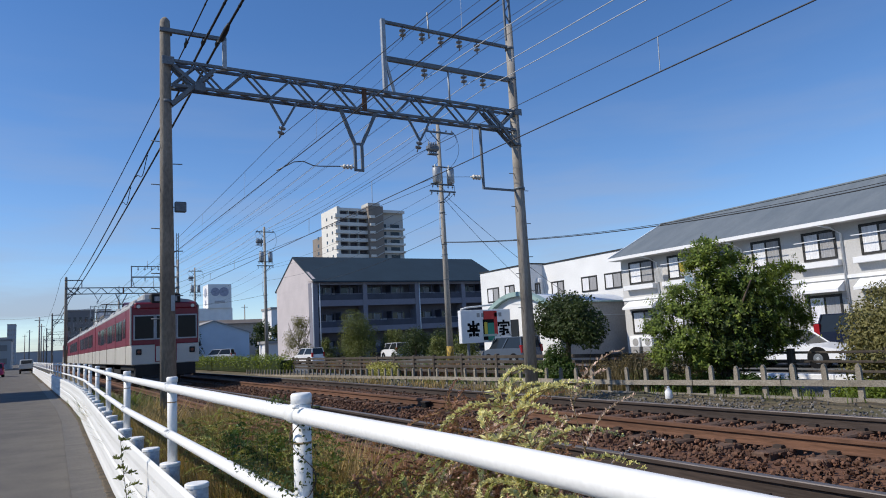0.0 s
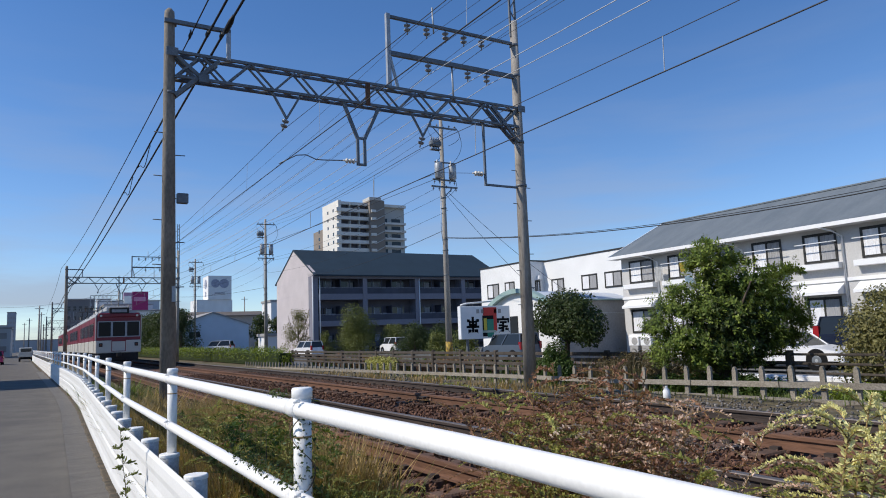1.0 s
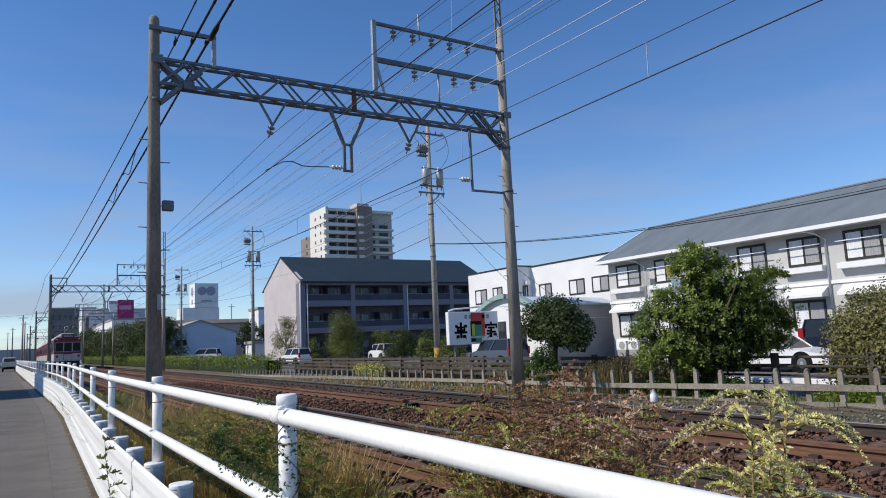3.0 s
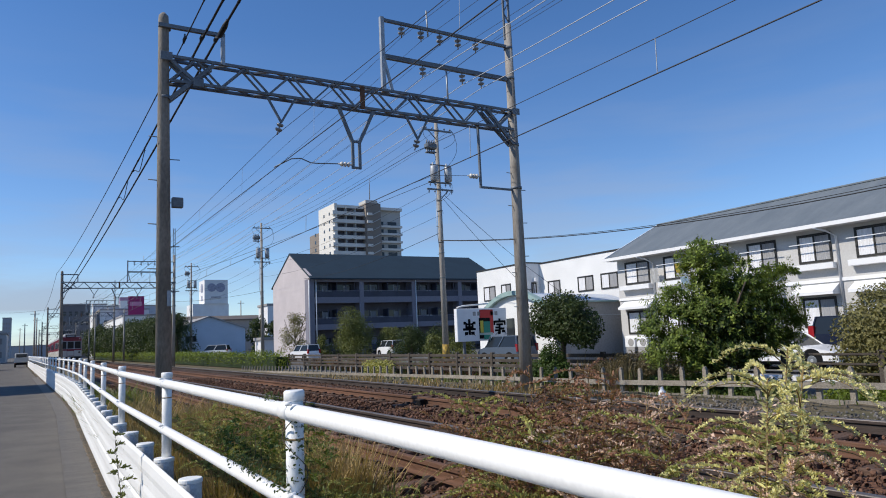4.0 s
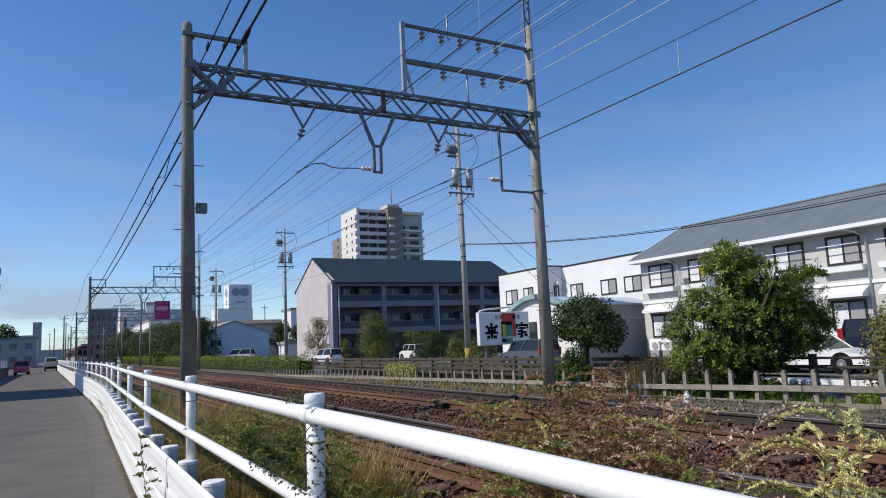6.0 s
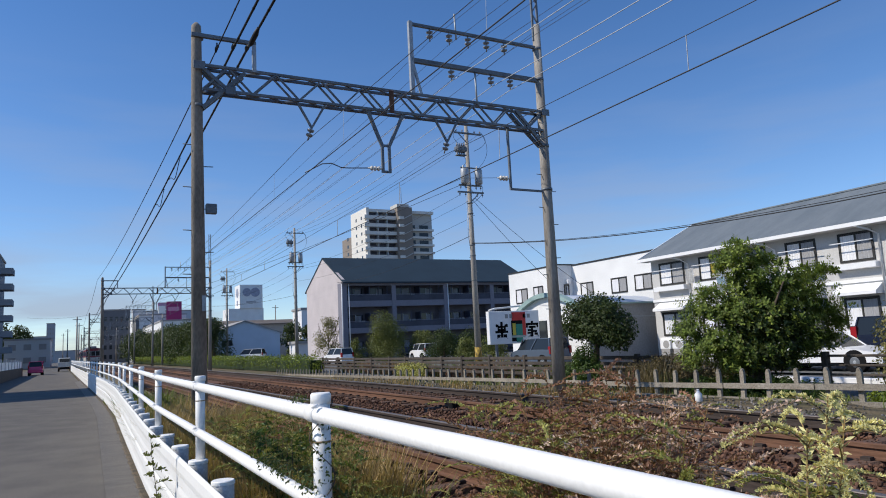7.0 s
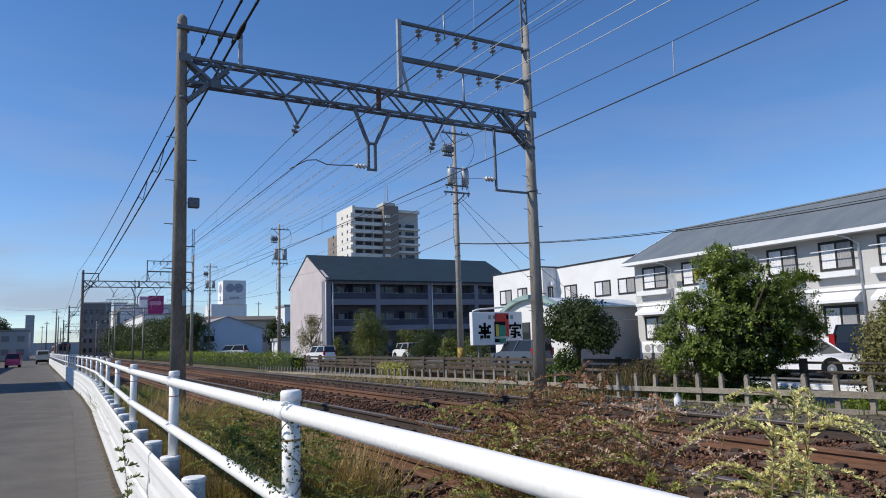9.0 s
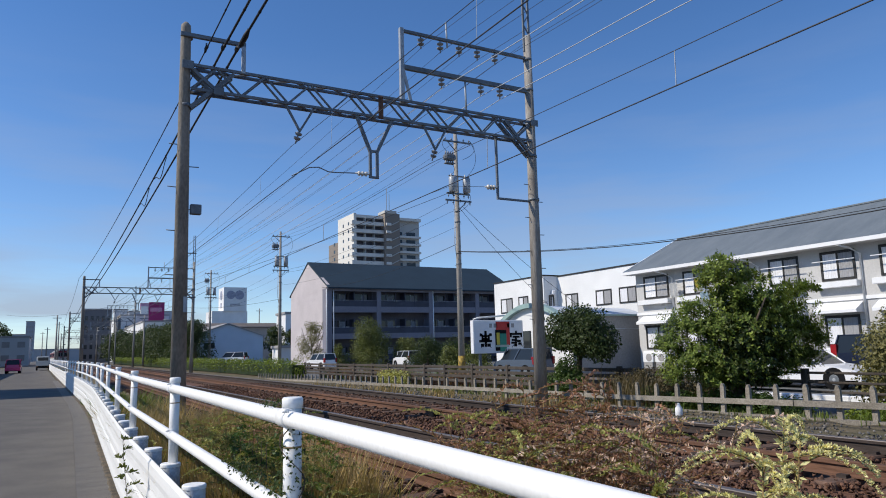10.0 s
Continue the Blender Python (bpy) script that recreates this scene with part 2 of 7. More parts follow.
def tube(bm, pts, radii, sides=8, caps=True, mi=0):
    """A round tube through points; radii is one number or one a point."""
    pts = [Vector(p) for p in pts]
    rr = radii if isinstance(radii, (list, tuple)) else [radii] * len(pts)
    rings = []
    for i, p in enumerate(pts):
        d = (pts[min(i + 1, len(pts) - 1)] - pts[max(i - 1, 0)]).normalized()
        up = Vector((0, 0, 1)) if abs(d.z) < 0.95 else Vector((0, 1, 0))
        a = d.cross(up).normalized()
        c = a.cross(d)
        rings.append([bm.verts.new(p + rr[i] * (math.cos(2 * math.pi * k / sides) * a + math.sin(2 * math.pi * k / sides) * c)) for k in range(sides)])
    for r0, r1 in zip(rings, rings[1:]):
        for k in range(sides):
            f = bm.faces.new((r0[k], r0[(k + 1) % sides], r1[(k + 1) % sides], r1[k]))
            f.smooth, f.material_index = True, mi
    if caps:
        bm.faces.new(rings[0][::-1]).material_index = mi
        bm.faces.new(rings[-1]).material_index = mi


def tubem(pts, radii, sides=8, caps=True):
    bm = bmesh.new()
    tube(bm, pts, radii, sides, caps)
    return bm


def beam(bm, a, b, w, h, mi=0):
    """A square bar from a to b."""
    a, b = Vector(a), Vector(b)
    d = (b - a).normalized()
    up = Vector((0, 1, 0)) if abs(d.y) < 0.9 else Vector((0, 0, 1))
    s = d.cross(up).normalized()
    u = s.cross(d)
    vs = [bm.verts.new(p + s * w / 2 * i + u * h / 2 * j) for p in (a, b) for i, j in ((-1, -1), (1, -1), (1, 1), (-1, 1))]
    for q in ((0, 1, 2, 3), (7, 6, 5, 4), (0, 4, 5, 1), (1, 5, 6, 2), (2, 6, 7, 3), (3, 7, 4, 0)):
        bm.faces.new([vs[i] for i in q]).material_index = mi


def beamm(a, b, w, h):
    bm = bmesh.new()
    beam(bm, a, b, w, h)
    return bm


def sweep(bm, profile, path, closed=False, mi=0):
    """A profile of (side, up) offsets carried along path points (x, y, z), side lying in plan."""
    path = [Vector(p) for p in path]
    rings = []
    for i, p in enumerate(path):
        d = path[min(i + 1, len(path) - 1)] - path[max(i - 1, 0)]
        s = Vector((d.y, -d.x, 0)).normalized()
        rings.append([bm.verts.new(p + s * a + Vector((0, 0, c))) for a, c in profile])
    n = len(profile)
    for r0, r1 in zip(rings, rings[1:]):
        for k in range(n if closed else n - 1):
            bm.faces.new((r0[k], r0[(k + 1) % n], r1[(k + 1) % n], r1[k])).material_index = mi
    if closed:
        bm.faces.new(rings[0][::-1])
        bm.faces.new(rings[-1])


def mesh_of(name, verts, faces, material, parent=None):
    me = bpy.data.meshes.new(name)
    me.from_pydata(verts, [], faces)
    for m in (material if isinstance(material, (list, tuple)) else [material]):
        me.materials.append(m)
    ob = new(name, me)
    if parent is not None:
        ob.parent = parent
    return ob


# ---- the lie of the land: z is 0 at the rail heads, y runs along the line ----
RAIL_X = (3.45, 5.02, 7.02, 8.64)
NEAR_C, FAR_C = 4.235, 7.83
GANTRY_Y, SPAN = 14.56, 51.7
POLE_L, POLE_R = 2.26, 11.18
FEEDERS = (8.42, 9.61, 10.21)
ROAD_Z, LOT_Z = -0.42, -0.40


def lerp_table(table, v):
    for (a, p), (b, q) in zip(table, table[1:]):
        if v <= b:
            return p + (q - p) * max(0.0, v - a) / (b - a)
    return table[-1][1]


def fence_x(y):
    """The line of the roadside fence, which swings a little right, then back left with the road."""
    return lerp_table(((-30, 0.9), (8.7, 0.9), (14.7, 1.02), (20.7, 1.15), (27, 1.15), (38, 1.0), (100, 0.1), (200, -1.6), (400, -5)), y)


def rise(y):
    return lerp_table(((-50, 0.0), (2.7, 0.0), (20, 0.055), (45, 0.07), (150, 0.22), (400, 0.3)), y)


def land_z(x, y):
    f = fence_x(y)
    t = ((-400, -0.5), (f - 0.05, -0.5), (f + 0.1, -0.46), (f + 0.7, -0.5), (2.55, -0.34), (2.9, -0.23), (9.6, -0.23), (10.3, -0.26), (11.1, -0.28), (11.9, -0.22), (12.6, -0.36), (14.0, LOT_Z), (4000, LOT_Z))
    return lerp_table(t, x) + (rise(y) if x < f + 0.1 else 0) - 0.004 * max(0, min(y, 40) - 8) * (10.3 < x < 13.5)


def build_ground():
    xs = [-3000, -1200, -400, -120, -40, -15, -6, -2, 0, 0.5, 0.85, 1.0, 1.2, 1.45, 1.75, 2.0, 2.3, 2.55, 2.75, 2.95, 4, 6, 8, 9.6, 10, 10.3, 10.7, 11.1, 11.5, 11.9, 12.2, 12.6, 13.2, 14, 16, 20, 28, 40, 70, 150, 400, 1200, 3000]
    ys = [-3000, -800, -250, -80, -40, -20, -10, -6] + [-4 + 0.5 * i for i in range(60)] + [26 + 2 * i for i in range(20)] + [70, 80, 95, 115, 150, 200, 300, 500, 900, 1800, 4000]
    rng = random.Random(4)
    vs = []
    for y in ys:
        for x in xs:
            j = 0.035 if 1.0 < x < 2.9 or 10 < x < 13.5 else 0.0
            vs.append((x, y, land_z(x, y) + rng.uniform(-j, j)))
    n = len(xs)
    fs = [(r * n + c, r * n + c + 1, (r + 1) * n + c + 1, (r + 1) * n + c) for r in range(len(ys) - 1) for c in range(n - 1)]
    g = mesh_of("ground", vs, fs, [M["earth"], M["ballast"], M["lot"]])
    for f in g.data.polygons:
        x = f.center.x
        f.material_index = 1 if 2.9 < x < 10.2 else 2 if x > 14 else 0
        f.use_smooth = True
    tagged(g, "bare earth, rusty ballast bed and paved lots", "ground", kind="structure")


def strip(name, x0, x1, ys, dz, material, label, thick=0.05):
    """A band of paving that follows the fence line at the offsets x0 and x1 (functions of y)."""
    bm = bmesh.new()
    rows = []
    for y in ys:
        z = ROAD_Z + rise(y) + dz
        rows.append([bm.verts.new((x0(y), y, z)), bm.verts.new((x1(y), y, z)), bm.verts.new((x1(y), y, z - thick))])
    for a, b in zip(rows, rows[1:]):
        bm.faces.new((a[0], a[1], b[1], b[0]))
        bm.faces.new((a[1], a[2], b[2], b[1]))
    return tagged(part(name, bm, material), label, "road", kind="structure")


def build_road():
    ys = [-40, -20, -8, -4] + list(range(0, 60, 3)) + [60, 75, 90, 110, 150, 200, 300, 400, 700]
    strip("road", lambda y: fence_x(y) - 6.4, lambda y: fence_x(y) - 0.25, ys, 0.0, M["asphalt"], "worn grey asphalt lane with faint patches")
    strip("road_edge", lambda y: fence_x(y) - 0.5, lambda y: fence_x(y) - 0.14, ys[:24], 0.006, M["asphalt_edge"], "stained asphalt strip beside the guard rail")
    bm = bmesh.new()
    rng = random.Random(3)
    ky = [-40, -20, -8] + [-6 + 0.22 * i for i in range(190)] + [38, 45, 57, 75]
    sweep(bm, [(-0.155, -0.09), (-0.15, 0.012), (-0.135, 0.02), (0.13, 0.03), (0.15, -0.09)], [(fence_x(y) + rng.uniform(-0.018, 0.016), y, ROAD_Z + rise(y) + rng.uniform(-0.012, 0.004)) for y in ky])
    tagged(part("kerb", bm, M["kerb"]), "crumbling concrete kerb under the guard rail", "kerb", kind="structure")


# ---- railway ----
def build_rails():
    ys = [-30, 0, 40, 120, 300]
    for i, x in enumerate(RAIL_X):
        dark = i in (1, 3)
        ob = thing("rail", "dark worn steel rail with a polished head" if dark else "rust-brown steel rail on the ballast bed", "rail", pose(x, 0, 0), "running rails", "structure")
        bm = bmesh.new()
        sweep(bm, [(-0.037, -0.012), (-0.037, -0.045), (-0.01, -0.055), (-0.009, -0.125), (-0.065, -0.142), (-0.065, -0.153), (0.065, -0.153), (0.065, -0.142), (0.009, -0.125), (0.01, -0.055), (0.037, -0.045), (0.037, -0.012)], [(0, y, 0) for y in ys])
        part("web_and_foot", bm, M["rail_dark" if dark else "rail_rust"], ob)
        bm = bmesh.new()
        sweep(bm, [(-0.037, -0.014), (-0.034, -0.004), (-0.02, 0), (0.02, 0), (0.034, -0.004), (0.037, -0.014)], [(0, y, 0) for y in ys])
        part("rail_head", bm, M["rail_top" if dark else "rail_rust"], ob)


def build_sleepers():
    src = None
    bm = boxm(-1.25, 1.25, -0.11, 0.11, -0.32, -0.155, bevel=0.02)
    for c in (NEAR_C, FAR_C):
        y = -3.0
        while y < 46:
            if src is None:
                src = part("sleeper", bm, M["sleeper"])
                tagged(src, "rust-stained concrete sleeper bedded in ballast", "sleeper", "sleepers under the rails")
                ob = src
                ob.location = (c, y, 0)
            else:
                copy_thing(src, pose(c, y, 0, 0, 0, 0))
            y += 0.6
    # fastenings and the sleepers further off, joined
    bm = bmesh.new()
    for c in (NEAR_C, FAR_C):
        for k in range(230):
            box(bm, c - 1.25, c + 1.25, 46 + 0.6 * k - 0.11, 46 + 0.6 * k + 0.11, -0.3, -0.155)
    tagged(part("far_sleepers", bm, M["sleeper"]), "far row of rust-stained sleepers in the ballast", "sleeper", kind="stuff")
    bm = bmesh.new()
    for x in RAIL_X:
        for k in range(60):
            y = -3 + 0.6 * k
            for s in (-1, 1):
                box(bm, x + s * 0.10 - 0.035, x + s * 0.10 + 0.035, y - 0.05, y + 0.05, -0.16, -0.12)
    tagged(part("rail_clips", bm, M["rail_dark"]), "dark spring clips holding the rails down", "rail clip", kind="stuff")


def build_ballast():
    """Loose stones on the bed: six shapes, scattered and joined."""
    rng = random.Random(11)
    ico = [(0, 0, 1), (0.89, 0, 0.45), (0.28, 0.85, 0.45), (-0.72, 0.53, 0.45), (-0.72, -0.53, 0.45), (0.28, -0.85, 0.45), (0.72, 0.53, -0.45), (-0.28, 0.85, -0.45), (-0.89, 0, -0.45), (-0.28, -0.85, -0.45), (0.72, -0.53, -0.45), (0, 0, -1)]
    tri = [(0, 1, 2), (0, 2, 3), (0, 3, 4), (0, 4, 5), (0, 5, 1), (1, 6, 2), (2, 7, 3), (3, 8, 4), (4, 9, 5), (5, 10, 1), (2, 6, 7), (3, 7, 8), (4, 8, 9), (5, 9, 10), (1, 10, 6)]
    for name, mt, label, n, x0, x1, zlow in (("ballast_stones", M["stone"], "rust-brown loose ballast stones between the rails", 44000, 2.75, 9.7, -0.182), ("shoulder_stones", M["stone_grey"], "grey ballast stones along the picket fence", 5000, 9.5, 11.6, -0.24)):
        vs, fs = [], []
        for _ in range(n):
            y = -7 + 40 * rng.random() ** 1.35
            x = rng.uniform(x0, x1)
            if any(abs(x - r) < 0.075 for r in RAIL_X):
                continue
            s = rng.uniform(0.013, 0.031)
            z = land_z(x, y) + rng.uniform(0.0, 0.05) if x0 > 9 else zlow + rng.uniform(-0.03, 0.035)
            e = Euler((rng.uniform(0, 6), rng.uniform(0, 6), rng.uniform(0, 6))).to_matrix()
            q = [s * rng.uniform(0.75, 1.3) for _ in range(3)]
            b = len(vs)
            vs += [tuple(e @ Vector((a * q[0] * rng.uniform(0.8, 1.15), c * q[1] * rng.uniform(0.8, 1.15), d * q[2])) + Vector((x, y, z))) for a, c, d in ico]
            fs += [tuple(b + i for i in t) for t in tri]
        tagged(mesh_of(name, vs, fs, mt), label, "ballast", kind="stuff")


def insulator(bm, p, axis=(0, 0, -1), discs=2, r=0.092, gap=0.115):
    a = Vector(axis).normalized()
    p = Vector(p)
    tube(bm, [p, p + a * (discs * gap + 0.1)], 0.018, 6)
    for i in range(discs):
        c = p + a * (0.06 + i * gap)
        tube(bm, [c, c + a * 0.02, c + a * 0.05, c + a * 0.07], [0.03, r, r * 0.85, 0.03], 10)


def wire(bm, a, b, sag, r, n=14, sides=4):
    a, b = Vector(a), Vector(b)
    tube(bm, [a.lerp(b, i / n) - Vector((0, 0, sag * 4 * (i / n) * (1 - i / n))) for i in range(n + 1)], r, sides, caps=False)


def lattice_beam(name, x0, x1, z0, z1, parent, w=0.25, pitch=0.515):
    """A lattice girder across the line: four chords, zigzag bars on the two faces, cross bars on top and below."""
    for y in (-w / 2, w / 2):
        for z, nm in ((z0, "bottom_chord"), (z1, "top_chord")):
            part(nm, boxm(x0, x1, y - 0.028, y + 0.028, z - 0.03, z + 0.03), M["galv"], parent)
        n = int(round((x1 - x0) / pitch))
        st = (x1 - x0) / n
        for i in range(n):
            xa = x0 + i * st
            part("diagonal_bar", beamm((xa, y, z0 if i % 2 == 0 else z1), (xa + st, y, z1 if i % 2 == 0 else z0), 0.036, 0.04), M["galv"], parent)
    for z in (z0, z1):
        n = int((x1 - x0) / 0.42)
        for i in range(n):
            s = 1 if i % 2 else -1
            xa = x0 + i * (x1 - x0) / n
            part("cross_bar", beamm((xa, -s * w / 2, z), (xa + (x1 - x0) / n, s * w / 2, z), 0.034, 0.034), M["galv"], parent)


def build_gantry():
    """A portal over both tracks, local y 0 at its plane, x and z as in the world."""
    g = thing("catenary_gantry", "steel lattice gantry on two round concrete poles over the tracks", "gantry", pose(0, GANTRY_Y, 0), "overhead line gantries")
    part("pole", tubem([(POLE_L + 0.02, 0, -0.6), (POLE_L - 0.03, 0, 8.02), (POLE_L - 0.03, 0, 8.12), (POLE_L - 0.03, 0, 8.19)], [0.163, 0.103, 0.096, 0.035], 20), M["pole"], g, "tapered brown concrete pole", True)
    rp = part("pole", tubem([(POLE_R - 0.04, 0, -0.6), (POLE_R + 0.02, 0, 9.75)], [0.172, 0.105], 20), M["pole_pale"], g, "tapered grey concrete pole", True)
    # bands and step irons
    for x, zs in ((POLE_L, (7.86, 7.22, 6.35)), (POLE_R, (9.05, 8.18, 7.2, 6.3, 5.1))):
        for z in zs:
            r = 0.172 - 0.0072 * z if x == POLE_L else 0.187 - 0.0068 * z
            part("band", tubem([(x, 0, z - 0.035), (x, 0, z + 0.035)], r, 16), M["galv"], g)
        for k in range(9):
            z = 1.9 + 0.45 * k
            s = 1 if k % 2 else -1
            part("step_iron", tubem([(x, 0, z), (x + s * 0.30, 0, z + 0.01)], 0.011, 5), M["galv"], g)
    lattice_beam("girder", POLE_L + 0.08, POLE_R - 0.08, 6.70, 7.22, g)
    for x, s in ((POLE_L, 1), (POLE_R, -1)):
        for y in (-0.14, 0.14):
            part("brace", beamm((x + s * 0.08, y * 0.6, 6.3), (x + s * 0.95, y, 7.15), 0.08, 0.08), M["galv"], g)
            part("brace", beamm((x + s * 0.1, y * 0.6, 7.15), (x + s * 0.62, y, 6.70), 0.07, 0.07), M["galv"], g)
        part("gusset_plate", boxm(x - 0.12, x + 0.12, -0.20, -0.185, 7.10, 7.28, bevel=0.006), M["galv"], g)
    part("junction_plate", boxm(POLE_L + 0.53, POLE_L + 0.74, -0.20, -0.186, 6.62, 6.80, bevel=0.006), M["galv"], g)
    part("splice_plate", boxm(6.58, 6.71, -0.175, -0.155, 6.66, 7.22, bevel=0.01), M["rail_rust"], g)
    # cable arm on the roadside pole
    part("cable_arm", boxm(POLE_L - 0.15, 3.45, -0.17, -0.09, 7.82, 7.90), M["galv"], g)
    part("arm_post", boxm(3.37, 3.45, -0.17, -0.09, 7.2, 7.82), M["galv_light"], g)
    # feeder frame
    part("frame_post", boxm(7.25, 7.35, -0.05, 0.05, 7.22, 9.16), M["galv_light"], g)
    part("frame_brace", beamm((7.33, 0, 8.1), (7.55, 0, 7.25), 0.06, 0.06), M["galv_light"], g)
    part("upper_feeder_bar", boxm(7.3, POLE_R, -0.04, 0.04, 9.06, 9.13), M["galv"], g)
    part("lower_feeder_bar", boxm(7.3, POLE_R, -0.05, 0.05, 8.09, 8.20), M["galv"], g)
    part("frame_rod", tubem([(9.14, 0, 7.2), (9.13, 0, 8.12)], 0.025, 8), M["galv_light"], g)
    part("frame_rod", tubem([(8.62, 0, 8.9), (8.6, 0, 9.6)], 0.022, 8), M["galv_light"], g)
    for i in range(5):
        bm = bmesh.new()
        insulator(bm, (7.85 + 0.56 * i, 0, 9.05), discs=2)
        part("insulator", bm, M["porcelain"], g, "grey disc insulator", True)
    for x in FEEDERS:
        bm = bmesh.new()
        insulator(bm, (x, 0, 8.09), discs=2)
        part("insulator", bm, M["porcelain"], g, "grey disc insulator", True)
    # hangers with the suspension insulators
    for x in (4.68, 8.14):
        for s in (-1, 1):
            part("hanger_bar", beamm((x + s * 0.33, -0.1, 6.68), (x, -0.1, 6.10), 0.045, 0.045), M["galv"], g)
        bm = bmesh.new()
        insulator(bm, (x, -0.1, 6.12), (-0.32, 0, -1), discs=2, r=0.085)
        part("insulator", bm, M["porcelain"], g, "grey disc insulator", True)
    # steady-arm bracket between the tracks
    for s in (-1, 1):
        part("bracket_leg", beamm((6.50 + s * 0.47, -0.1, 6.7), (6.47 + s * 0.088, -0.1, 5.84), 0.075, 0.06), M["galv"], g)
        part("bracket_leg", beamm((6.47 + s * 0.088, -0.1, 5.88), (6.47 + s * 0.088, -0.1, 5.2), 0.06, 0.06), M["galv"], g)
    part("bracket_bar", beamm((6.35, -0.1, 5.85), (6.59, -0.1, 5.85), 0.05, 0.05), M["galv"], g)
    part("bracket_bar", beamm((6.35, -0.1, 5.22), (6.59, -0.1, 5.22), 0.05, 0.05), M["galv"], g)
    bm = bmesh.new()
    insulator(bm, (6.36, -0.1, 5.28), (-1, 0, 0), discs=3, r=0.06, gap=0.085)
    part("insulator", bm, M["porcelain_white"], g, "cream porcelain insulator", True)
    part("steady_arm", tubem([(6.05, -0.1, 5.28), (5.5, -0.1, 5.24), (5.35, -0.1, 5.24), (5.12, -0.1, 5.32), (4.9, -0.1, 5.29), (4.5, -0.1, 5.06)], 0.013, 6), M["galv"], g)
    part("arm_drop", boxm(10.0, 10.05, -0.03, 0.03, 5.07, 6.72), M["galv"], g)
    part("arm_drop", boxm(10.0, POLE_R, -0.03, 0.03, 5.02, 5.07), M["galv"], g)
    bm = bmesh.new()
    insulator(bm, (10.0, 0, 5.32), (-1, 0, 0), discs=3, r=0.07, gap=0.09)
    part("insulator", bm, M["porcelain_white"], g, "cream porcelain insulator", True)
    part("steady_arm", tubem([(9.65, 0, 5.32), (8.6, 0, 5.24), (8.02, 0, 5.0)], 0.006, 5), M["galv"], g)
    # lattice mast on top of the far pole
    for sx in (-0.09, 0.09):
        part("mast_leg", beamm((POLE_R + sx, 0, 9.3), (POLE_R + sx * 0.9, 0, 12.2), 0.05, 0.05), M["galv"], g)
    bm = bmesh.new()
    for k in range(9):
        s = 1 if k % 2 else -1
        beam(bm, (POLE_R + s * 0.09, 0, 9.5 + 0.3 * k), (POLE_R - s * 0.09, 0, 9.8 + 0.3 * k), 0.025, 0.025)
    part("mast_lacing", bm, M["galv"], g)
    # equipment plate and tag on the roadside pole
    part("equipment_box", boxm(POLE_L + 0.14, POLE_L + 0.36, -0.1, 0.02, 4.05, 4.26, bevel=0.015), M["galv"], g, "small dark steel box")
    part("number_tag", boxm(POLE_L + 0.045, POLE_L + 0.115, -0.165, -0.15, 2.05, 2.36), M["galv_light"], g)
    for k in (1, 2, 3, 4):
        copy_thing(g, pose(0, GANTRY_Y + SPAN * k, 0.02 * k))
    copy_thing(g, pose(0, GANTRY_Y - SPAN, 0))


